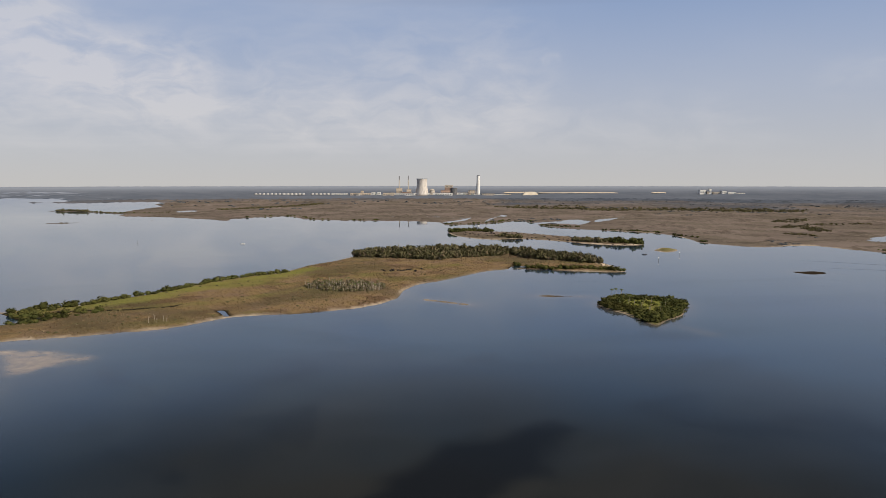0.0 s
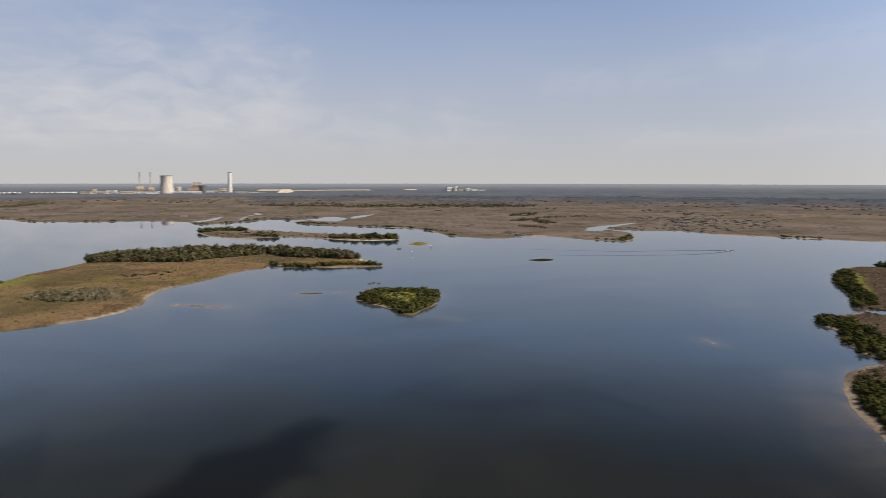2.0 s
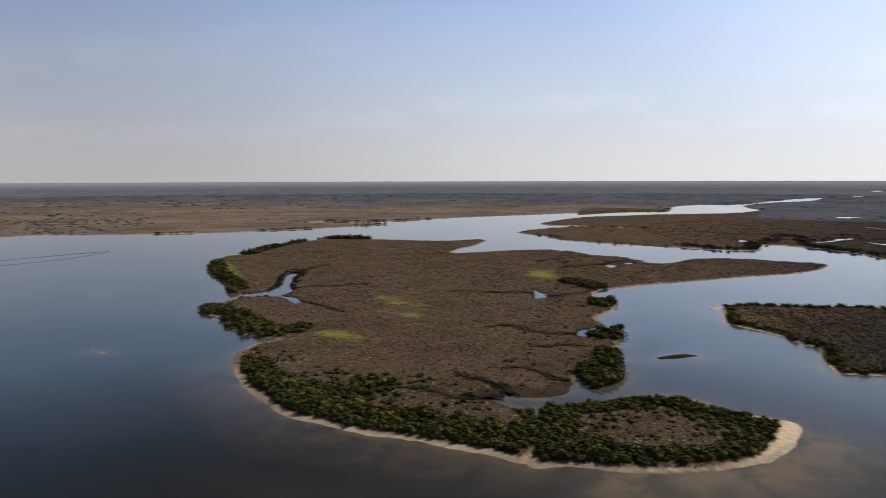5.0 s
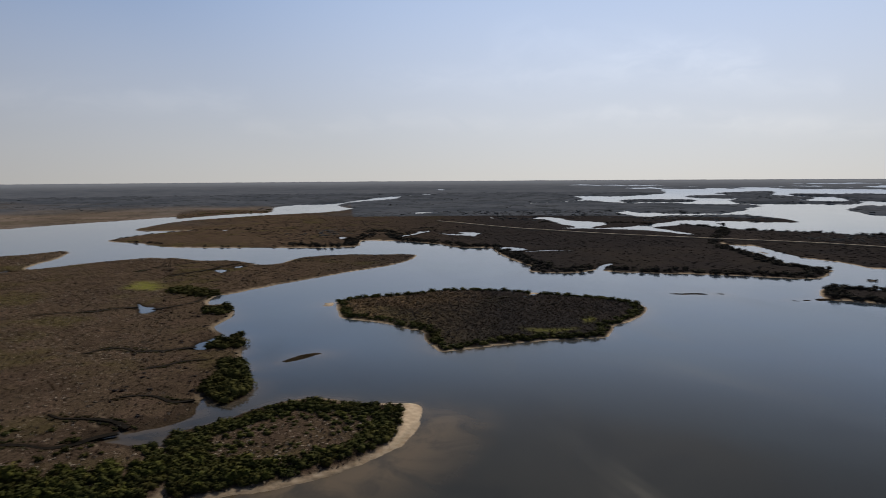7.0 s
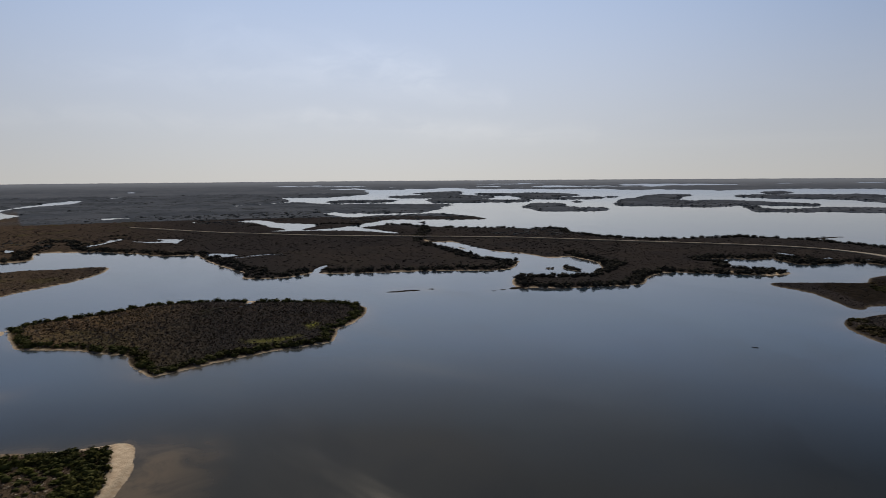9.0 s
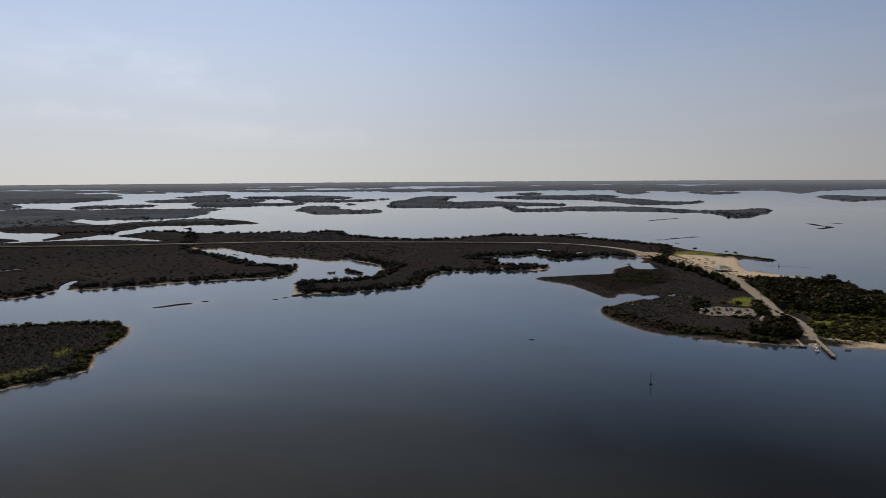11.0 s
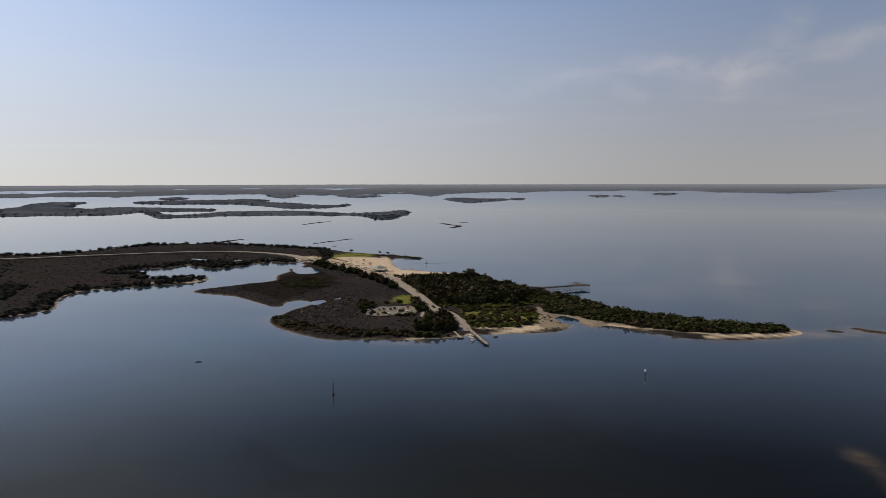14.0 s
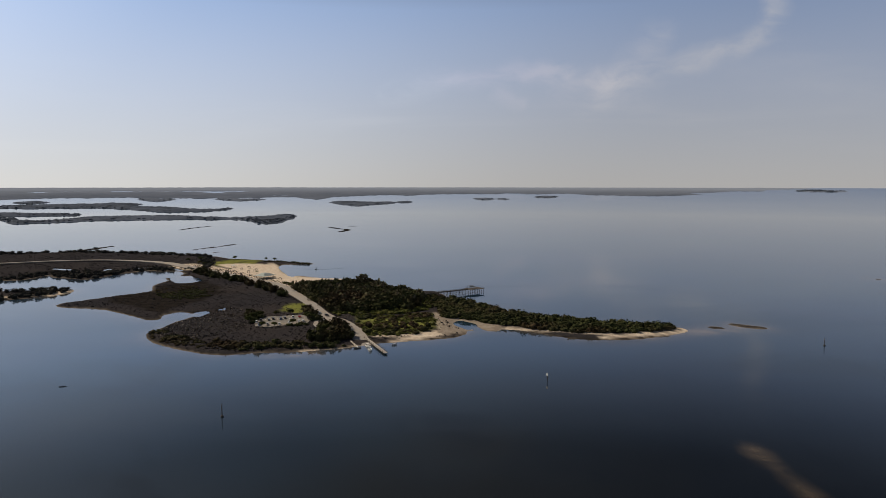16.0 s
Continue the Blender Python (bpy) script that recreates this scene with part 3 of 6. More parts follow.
grassy = [
    (Area((351, 1116), (373, 1151), (388, 1136), (383, 1107), (358, 1080), (350, 1098)), 6, 0.5),
    (Area((749, 190), (797, 181), (781, 155), (744, 139), (724, 159)), 18, 0.95), (Area((567, 277), (555, 257), (539, 229), (545, 253), half=8), 10, 0.95), (Area((424, 261), (434, 248), (429, 237), (420, 219), (411, 227), (416, 252)), 8, 1.0), (Area((506, 251), (503, 230), (498, 217), half=8), 10, 0.75), (Area((492, -189), (506, -205), (493, -207), (479, -189)), 6, 0.9), (Area((477, -136), (476, -150), (470, -165), (466, -176), (459, -160), (462, -144)), 6, 0.55),
    (Area((-343, 584), (-306, 620), (-270, 661), (-243, 752), (-193, 808), (-169, 861), (-172, 775), (-200, 712), (-247, 675), (-276, 612)), 16, 0.5), (Area((-353, 577), (-324, 595), (-306, 620), (-280, 658), (-259, 708), (-232, 757), (-193, 808), (-173, 861), half=24), 18, 0.8), (Area((321, -960), (282, -926), (249, -959), (257, -1002), (299, -1003)), 5, 0.9), (Area((165, -597), (149, -589), (152, -631), (167, -625)), 5, 1.0), (Area((43, -648), (34, -623), half=5), 6, 1.0), (Area((129, -566), (127, -561), half=2), 3, 0.9),
    (Area((740, 594), (675, 531), (603, 469), half=14), 8, 0.9), (small_island, 12, 1.0), (Area((102, -558), (97, -504), (80, -494), (50, -503), (39, -533), (41, -576), (70, -567), (99, -577)), 8, 0.9), (Area((-331, 571), (-245, 598), (-162, 675), (-97, 798), (12, 908), half=10), 12, 0.35),
]
shoals = [
    (Area((-291, 437), (-264, 441), (-219, 426), (-235, 402), (-255, 381)), 12, 0.7), (Area((-322, 438), (-270, 438), (-255, 435), half=5), 6, 0.9), (Area((-74, -269), (-71, -228), half=8), 12, 0.32), (Area((98, 662), (146, 652), half=14), 10, 0.2), (Area((-98, -475), (-145, -489), (-211, -503), half=16), 14, 0.45), (Area((155, -448), (125, -450), half=12), 10, 0.35),
    (Area((178, 532), (196, 495), half=12), 12, 0.12), (Area((328, 273), (282, 219), (256, 180), (249, 123), (249, 76), (253, 34), half=30), 30, 0.13), (Area((253, 34), (270, -5), (313, -39), half=34), 30, 0.30),
]
ROAD = loop((1667, -341), (1581, -377), (1481, -410), (1382, -450), (1310, -494), (1217, -548), (1140, -605), (1078, -666), (1000, -737), (925, -802), (828, -856), (740, -900),
            (652, -948), (586, -980), (537, -1000), (496, -1006), (457, -1004), (412, -990), (372, -966), (344, -935), (304, -889), (263, -838), (219, -787), (191, -749), (167, -691), (143, -625), (128, -578), (112, -546), (103, -524), (97, -494), (92, -468), steps=6, closed=False)
bare = [Area(*ROAD[:114:6], half=18), Area(*ROAD[108::6], half=7), Area((177, -541), (170, -534), (140, -547), (142, -576), (175, -569), (182, -559)), Area((278, -907), (239, -859), (187, -796), (161, -800), (128, -799), (188, -826), (205, -870), (217, -931), (240, -952), (273, -959), (304, -953)), Area((80, -476), (43, -489), (20, -508), (31, -522), (43, -508)), (Area((131, -575), (112, -546), half=8)), sandy[0][0]]
growth = [
    # name, area, spacing, from and to the edge, size, height, leaves, label, more
    ("mangrove_thicket", Area((-354, 595), (-331, 609), (-315, 639), (-290, 682), (-269, 736), (-242, 789), (-199, 834), half=9), 4.5, 0, 999, 3.0, 1.1, "M", "dark green mangrove bushes along the back shore", dict(patchy=0.22, patch=16.0)),
    ("tree_grove", Area((-130, 1005), (-69, 983), (-11, 961), (13, 983), (55, 1005), (93, 1028), (96, 1079), (14, 1079), (-75, 1061), (-124, 1028)), 6.0, 0, 999, 4.6, 1.35, "C", "grey-green grove of oaks and cedars on the island", {}),
    ("tree_grove", Area((105, 1037), (128, 983), (172, 948), (213, 921), (218, 948), (196, 990), (154, 1045), (117, 1070)), 6.0, 0, 999, 4.4, 1.25, "C", "grey-green grove of oaks and cedars by the point", {}),
    ("mangrove_thicket", Area((99, 902), (121, 872), (157, 867), (193, 867), (222, 850), half=7), 5, 0, 999, 3.2, 1.0, "M", "dark mangrove bushes round a cove", {}),
    ("palm_scrub", Area((-145, 704), (-106, 682), (-66, 686), (-64, 724), (-103, 748), (-140, 740)), 5.5, 0, 999, 2.6, 1.0, "C", "pale olive palm scrub in the marsh", dict(patchy=0.35)),
    ("mangrove_thicket", Area((-342, 515), (-322, 525), (-300, 559), (-294, 577), (-354, 579), (-371, 559)), 6, 0, 999, 2.8, 1.0, "M", "dark green bushes round a lagoon", dict(patchy=0.15)),
    ("marsh_shrubs", Area((-67, 850), (-35, 850), half=14), 6, 0, 999, 2.0, 0.9, "S", "dull brown shrubs in the marsh", dict(patchy=0.5, patch=14.0)),
    ("marsh_shrubs", long_island, 13, 4, 999, 1.2, 0.8, "C", "scattered low shrubs on the marsh", dict(patchy=0.5)),
    ("mangrove_thicket", small_island, 4.0, 2.0, 19, 2.7, 1.0, "M", "dense mangrove ring of the small island", {}),
    ("palm_scrub", small_island, 5.5, 14, 999, 1.7, 0.8, "G", "light green scrub inside the mangroves", dict(patchy=0.35)),
    ("marsh_trees", Area((831, 1657), (902, 1700), (848, 1525), half=22), 8, 0, 999, 3.4, 0.9, "C", "grey-green trees standing in the far marsh", dict(patchy=0.3)),
    ("marsh_trees", Area((742, 1442), (760, 1397), half=14), 8, 0, 999, 3.2, 0.9, "C", "grey-green trees standing in the far marsh", {}),
    ("tree_grove", Area((20, 1507), (59, 1542), (96, 1524), half=16), 7, 0, 999, 4.2, 1.3, "M", "dark trees on the narrow island", {}),
    ("tree_grove", Area((259, 1288), (289, 1252), half=16), 7, 0, 999, 4.2, 1.4, "C", "dark trees on the narrow island", {}),
    ("tree_grove", Area((315, 1252), (350, 1229), half=16), 7, 0, 999, 4.4, 1.5, "M", "dark trees on the narrow island", {}),
    ("tree_grove", Area((122, 1382), (148, 1354), half=14), 7, 0, 999, 4.0, 1.3, "C", "dark trees on the narrow island", {}),
    ("marsh_shrubs", mid_island, 14, 2, 999, 2.0, 0.8, "S", "low brown shrubs on the narrow island", dict(patchy=0.4)),
    ("mangrove_thicket", Area((297, 231), (289, 211), (277, 188), (271, 166), (271, 146), (273, 127), (271, 106), (268, 88), (268, 71), (268, 55), half=19), 2.9, 0, 999, 1.85, 1.1, "M", "dense dark mangrove belt along the shore", dict(dry=5.5)),
    ("mangrove_thicket", Area((343, 266), (311, 237), (302, 217), (298, 187), (318, 172), half=20), 3.6, 0, 999, 1.9, 1.0, "M", "dark mangrove bushes thinning into the marsh", dict(dry=6, patchy=0.3)),
    ("mangrove_thicket", big_south, 3.0, 6, 19, 1.85, 1.05, "M", "dense mangrove rim of the sandy spit", {}),
    ("marsh_shrubs", big_south, 4.5, 15, 999, 1.5, 0.8, "M", "low scrub in the dry middle of the spit", dict(patchy=0.4, patch=12.0)),
    ("mangrove_thicket", Area((737, 603), (644, 519), (586, 459), (558, 432), half=15), 5, 0, 999, 3.0, 1.0, "M", "dark mangrove bushes along the west point", {}),
    ("mangrove_thicket", Area((467, 391), (462, 368), (430, 328), (413, 292), (426, 281), half=14), 4.5, 0, 999, 2.8, 1.0, "M", "dark mangrove bushes along the west point", {}),
    ("tree_grove", Area((837, 616), (932, 641), (1052, 652), (1095, 630), (1104, 566), half=15), 5, 0, 999, 4.4, 1.1, "M", "dark trees along the north shore", {}),
    ("mangrove_thicket", Area((490, 71), (485, 57), (513, 60), half=14), 4.5, 0, 999, 3.0, 1.0, "M", "dark mangroves by the inner channel", {}),
    ("mangrove_thicket", Area((390, 58), (405, 50), (431, 52), (368, 56), half=13), 4.2, 0, 999, 3.0, 1.0, "M", "dark mangroves by the inner channel", {}),
    ("mangrove_thicket", Area((719, 128), (689, 101), half=14), 5, 0, 999, 3.0, 1.0, "M", "dark mangroves by the inner channel", {}),
    ("mangrove_thicket", Area((599, 84), (616, 74), half=12), 5, 0, 999, 3.0, 1.0, "M", "dark mangroves by the inner channel", {}),
    ("marsh_shrubs", big_west, 8, 6, 999, 1.0, 0.6, "S", "scattered low shrubs on the marsh", dict(patchy=0.85, patch=40.0)),
    ("mangrove_thicket", Area((350, 262), (325, 225), (316, 190), (322, 160), (312, 130), (300, 100), half=26), 6.0, 0, 999, 1.5, 0.9, "M", "scattered bushes behind the mangrove belt", dict(dry=6, patchy=0.52, patch=16.0)),
    ("marsh_shrubs", big_east, 10, 3, 999, 1.4, 0.6, "S", "scattered low shrubs on the marsh arm", dict(patchy=0.25)),
    ("mangrove_thicket", far_bank_island, 4.2, 1.5, 10, 2.3, 0.9, "M", "dark mangrove edge of the marsh island", dict(dry=2.6)),
    ("marsh_shrubs", far_bank_island, 8, 12, 999, 1.0, 0.6, "S", "low brown scrub inside the marsh island", dict(patchy=0.2)),
    ("mangrove_thicket", south_marsh, 8, 2, 26, 3.0, 1.0, "D", "dark mangrove edge of the southern marsh", dict(patchy=0.15)),
    ("mangrove_thicket", south_spit, 6, 2, 18, 3.0, 1.0, "D", "dark mangrove edge of the southern spit", dict(patchy=0.1)),
    ("marsh_shrubs", south_spit, 10, 16, 999, 1.6, 0.5, "S", "low dark scrub on the southern spit", dict(patchy=0.2)),
    ("marsh_shrubs", south_marsh, 10, 6, 999, 1.9, 0.5, "S", "low dark scrub on the southern marsh", dict(patchy=0.12)),
    ("marsh_shrubs", south_east, 14, 6, 999, 1.7, 0.6, "S", "low dark scrub on the far southern marsh", dict(patchy=0.15)),
    ("marsh_shrubs", marsh_bank, 13, 4, 999, 1.2, 0.6, "S", "low dark scrub on the far marsh bank", dict(patchy=0.5)),
    ("marsh_shrubs", south_neck, 12, 3, 999, 1.9, 0.7, "S", "low dark scrub by the road", dict(patchy=0.2)),
    ("mangrove_thicket", marsh_bank, 12, 3, 16, 2.4, 0.8, "D", "dark mangrove edge of the far marsh", dict(patchy=0.3)),
    ("tree_grove", Area((174, -710), (145, -647), (130, -596), (110, -588), (80, -587), (52, -596), (44, -655), (58, -690), (80, -720), (96, -749), (118, -749), (155, -742), (169, -730)), 5.6, 0, 999, 3.6, 1.2, "P", "dense dark green wood behind the beach", {}),
    ("oak_grove", Area((174, -710), (145, -647), (130, -596), (110, -588), (80, -587), (52, -596), (44, -655), (58, -690), (80, -720), (96, -749), (118, -749), (155, -742), (169, -730)), 8.4, 0, 999, 3.8, 1.25, "C", "grey-green oaks among the dark wood", dict(patchy=0.5)),
    ("mangrove_thicket", Area((102, -558), (97, -504), (80, -494), (50, -503), (39, -533), (41, -576), (70, -567), (99, -577)), 3.4, 0, 999, 1.6, 0.8, "G", "mixed green thicket by the boat ramp", dict(patchy=0.35, patch=22.0)),
    ("mangrove_thicket", Area((230, -497), (183, -474), (143, -472), (112, -473), (104, -485), half=7), 3.8, 0, 999, 2.2, 1.0, "P", "dark shrubs along the park shore", dict(patchy=0.2)),
    ("tree_grove", Area((123, -485), (109, -494), (106, -524), (119, -514), half=8), 4.5, 0, 999, 3.4, 1.2, "P", "dark trees beside the boat ramp", {}),
    ("marsh_shrubs", park_west, 8, 4, 999, 1.1, 0.6, "S", "low dark scrub on the park marsh", dict(patchy=0.3)),
    ("mangrove_thicket", Area((32, -568), (14, -556), (-6, -532), (-25, -519), (-48, -503), (-70, -491), (-95, -490), (-131, -497), (-147, -509), (-130, -515), (-114, -519), (-75, -540), (-35, -569), (-8, -613), (15, -650)), 3.6, -2, 999, 2.7, 0.95, "P", "dense green mangrove strip along the sandy tail", {}),
    ("tree_grove", Area((303, -861), (255, -802), (220, -756), (191, -714), (172, -674), half=7), 5, 0, 999, 3.2, 1.2, "P", "dark trees along the park road", dict(patchy=0.42, patch=14.0)),
    ("palm_scrub", Area((297, 231), (289, 211), (277, 188), (271, 166), (271, 146), (273, 127), (271, 106), (268, 88), (268, 71), (268, 55), half=24), 5.0, 0, 999, 2.3, 1.05, "G", "yellow-green bushes among the mangroves", dict(dry=7, patchy=0.2, patch=14.0)),
    ("mangrove_thicket", Area((120, -582), (92, -583), (60, -586), (46, -600), (40, -628), (42, -652), half=9), 3.6, 0, 999, 2.0, 0.95, "G", "olive green thicket below the wood", dict(patchy=0.2, patch=14.0)),
    ("mangrove_thicket", Area((36, -612), (26, -640), (36, -660), half=9), 3.8, 0, 999, 2.3, 0.9, "P", "dark green bushes at the root of the pier", {}),
    ("marsh_trees", Area((430, 3080), (640, 2850), (900, 2700), (1250, 2650), half=170), 34, 0, 999, 6.5, 0.8, "C", "grey-green wood behind the marsh", dict(patchy=0.3, patch=160.0)),
    ("marsh_trees", Area((941, 1877), (1046, 1990), half=30), 11, 0, 999, 3.6, 0.9, "C", "grey-green trees standing in the far marsh", dict(patchy=0.3)),
    ("marsh_trees", Area((960, 1760), (1110, 1790), half=22), 11, 0, 999, 3.2, 0.9, "C", "grey-green trees standing in the far marsh", dict(patchy=0.3)),
    ("mangrove_thicket", Area((322, 84), (306, 74), (286, 62), (276, 44), half=10), 3.0, 0, 999, 1.8, 1.0, "M", "dark mangrove bushes closing the belt at the spit", dict(dry=2.0)),
    ("palm_scrub", big_south, 4.6, 9, 30, 1.5, 0.9, "G", "yellow-green bushes on the sandy spit", dict(patchy=0.5, patch=14.0)),
    ("mangrove_thicket", bars[15], 3, 0, 999, 1.7, 0.9, "D", "dark bushes of a tiny islet", dict(dry=0.2)),
    ("mangrove_thicket", bars[16], 3, 0, 999, 1.8, 0.9, "D", "dark bushes of a tiny islet", dict(dry=0.2)),
    ("marsh_trees", Area((-1497, 2581), (-1456, 2632), (-1364, 2581), half=14), 7, 0, 999, 5.0, 1.1, "C", "grey-green trees on the tip of a spit", dict(dry=0.2)),
    ("mangrove_thicket", Area((-1364, 2581), (-1137, 2441), (-1003, 2486), half=10), 12, 0, 999, 3.0, 1.0, "M", "scattered bushes along a low spit", dict(dry=0.2)),
    ("marsh_trees", Area((-877, 2741), (-819, 2858), (-687, 3124), (-643, 3445), half=40), 13, 0, 999, 4.5, 0.9, "C", "grey-brown thicket in the far marsh", dict(patchy=0.2)),
    ("marsh_trees", Area((288, 2987), (418, 2860), (538, 2861), half=60), 15, 0, 999, 5.0, 0.9, "C", "grey-green woodland edge behind the marsh", dict(patchy=0.15)),
    ("marsh_trees", Area((617, 2689), (931, 2690), (1301, 2538), half=60), 15, 0, 999, 5.0, 0.9, "C", "grey-green woodland edge behind the marsh", dict(patchy=0.15)),
    ("mangrove_thicket", Area((102, -558), (97, -504), (80, -494), (50, -503), (39, -533), (41, -576), (70, -567), (99, -577)), 5.0, 0, 999, 2.2, 1.0, "P", "dark bushes in the thicket by the boat ramp", dict(patchy=0.45, patch=16.0)),
    ("mangrove_thicket", Area((190, -589), (181, -559), half=5), 3.4, 0, 999, 2.4, 1.1, "P", "dark bushes beside the parking lot", {}),
    ("mangrove_thicket", Area((143, -602), (134, -578), (133, -558), half=6), 3.4, 0, 999, 2.6, 1.2, "P", "dark bushes beside the parking lot", {}),
    ("mangrove_thicket", Area((179, -550), (159, -540), (141, -540), half=4), 3.4, 0, 999, 2.0, 1.0, "P", "dark bushes beside the parking lot", dict(patchy=0.2)),
    ("mangrove_thicket", Area((243, -980), (211, -972), (182, -950), half=4), 3.2, 0, 999, 1.7, 0.8, "P", "dark bushes on a stone groin", dict(dry=0.1)),
    ("mangrove_thicket", Area((313, -733), (282, -753), (245, -704), (259, -669), (289, -676)), 3.6, 0, 999, 1.5, 0.7, "P", "black-green bushes in the park marsh", dict(patchy=0.4, patch=20.0)),
    ("mangrove_thicket", Area((252, -527), (224, -493), (191, -473), (166, -467), half=8), 3.6, 0, 999, 1.6, 0.7, "P", "black-green bushes on the marsh edge", dict(patchy=0.4, patch=15.0)),
    ("mangrove_thicket", Area((528, 431), (539, 417), (540, 396), (566, 388), (606, 402), (652, 427), (698, 447), half=13), 3.0, 0, 999, 1.3, 0.9, "S", "low dark bushes on a creek bank", dict(dry=1.0, patchy=0.25, patch=12.0)),
    ("mangrove_thicket", Area((366, 1582), (419, 1548), (467, 1457), (507, 1357), half=12), 9, 0, 999, 3.2, 0.8, "M", "dark bushes along the marsh shore", dict(patchy=0.3, dry=0.5)),
    ("mangrove_thicket", Area((258, 1761), (283, 1722), (324, 1673), half=14), 9, 0, 999, 3.2, 0.8, "M", "dark bushes on a marsh point", dict(patchy=0.2, dry=0.5)),
]
far_growth = [(area, 16, 4.5, 0.75) for area in far_islands]

weed_bed = Area((-44, 223), (-19, 256), (4, 285), (44, 309), (69, 302), (53, 272), (28, 223))

peat = Area((343, -681), (323, -750), (305, -804), (260, -773), (236, -681), (258, -634), (268, -598), (305, -627))
low_marsh = Area((249, -518), (244, -558), (234, -580), (222, -620), (195, -609), (179, -537), (196, -506), (218, -490))


NEAR_LAND = [long_island, small_island, mid_island, big_west, big_east, big_south, far_bank_island, log_bar,
             park_west, park_middle, park_tail, south_marsh, south_spit, south_neck] + bars
FAR_LAND = [mainland, marsh_point, marsh_bank, south_east, west_tip, south_coast, back_flats, back_north] + far_islands + west_islands


def shore(x, y, cut=True):
    """How far inland places lie: positive on land, negative over water. cut: with the creeks."""
    d = np.full(x.shape, -80.0)
    for area in NEAR_LAND:
        d = np.maximum(d, area.within(x, y))
    for area in FAR_LAND:
        d = np.maximum(d, area.within(x, y))
    r = np.hypot(x - CENTRE[0], y - CENTRE[1])
    bearing = np.degrees(np.arctan2(x - CENTRE[0], y - CENTRE[1])) % 360
    # beyond the named shores: a drowned coast of marsh islands, thicker to the south-east and with distance
    drop = EYE * 1200 / np.maximum(r, 1)
    lace = speck(bearing * 55, drop * 130, 330, 21, 4)
    close = np.interp(bearing, [0, 95, 108, 112, 214, 318, 325, 345, 360], [1, 1, 0.8, -1, -1, -1, -0.6, -0.4, 1])
    remote = np.interp(bearing, [0, 100, 128, 150, 172, 176, 318, 325, 345, 360], [1, 0.45, 0.06, 0.04, 0.04, -1, -1, -0.15, 0.1, 1])
    start = np.interp(bearing, [103, 128, 150, 170, 318], [5600, 5200, 4900, 5000, 5600])
    blend = np.clip((r - start) / 900, 0, 1)
    want = close * (1 - blend) + remote * blend + np.interp(r, [8000, 12500], [0, 0.6]) * (remote > -0.4)
    wild = (lace + want) * 120
    d = np.where(r > 2050, np.maximum(d, np.where(bearing < 91, d, wild)), d)
    for area in creeks if cut else ():
        d = np.minimum(d, -area.within(x, y))
    rough = np.interp(r, [0, 1500, 2200, 4000, 9000], [1.0, 4.0, 5.0, 8.0, 14.0])
    return d + rough * speck(x, y, 9 + r / 60, 3) * (np.abs(d) < 60) + 0.6 * rough * speck(x, y, 3 + r / 160, 5, 2)


# ---- meshes from arrays ----
def mesh_of(name, verts, faces, material=None, masks=None, smooth=False):
    """A mesh object from arrays of places and of triangles or quads; masks: values for each vertex."""
    me = bpy.data.meshes.new(name)
    verts, faces = np.asarray(verts, np.float32), np.asarray(faces, np.int32)
    n, k = faces.shape
    me.vertices.add(len(verts))
    me.vertices.foreach_set("co", verts.ravel())
    me.loops.add(n * k)
    me.loops.foreach_set("vertex_index", faces.ravel())
    me.polygons.add(n)
    me.polygons.foreach_set("loop_start", np.arange(0, n * k, k, dtype=np.int32))
    for key, values in (masks or {}).items():
        me.attributes.new(key, "FLOAT", "POINT").data.foreach_set("value", np.asarray(values, np.float32))
    me.update(calc_edges=True)
    if smooth:
        me.polygons.foreach_set("use_smooth", np.ones(n, bool))
    if material:
        me.materials.append(material)
    return new(name, me)


# ---- materials ----
def material(name, metal=0.0, rough=0.8, spec=0.3):
    m = bpy.data.materials.new(name)
    m.use_nodes = True
    n = Nodes(m.node_tree)
    n.shader = n.add("BsdfPrincipled", {"Metallic": metal, "Roughness": rough, "Specular IOR Level": spec})
    n.add("OutputMaterial", {0: n.shader})
    n.at = n.add("NewGeometry").outputs["Position"]
    n.made = m
    return n


def finish(n, colour, bump=None, depth=0.1):
    n.join(colour, n.shader.inputs["Base Color"])
    if bump is not None:
        n.join(n.add("Bump", {"Height": bump, "Distance": depth, "Strength": 1.0}).outputs[0], n.shader.inputs["Normal"])
    return n.made


def mask(n, key):
    return n.add("Attribute", attribute_name=key).outputs["Fac"]


def speckled(name, a, b, scale, rough=0.8, c=None, scale_c=0.3, spec=0.3, metal=0.0, bump=0.02):
    """A surface that varies between colours at two scales, with fine relief."""
    n = material(name, metal, rough, spec)
    fine = n.noise(n.at, scale, 5, 0.6)
    colour = n.mix(n.ramp(fine, 0.3, 0.7), a, b)
    if c:
        colour = n.mix(n.ramp(n.noise(n.at, scale_c, 3), 0.45, 0.7), colour, c)
    return finish(n, colour, fine, bump)


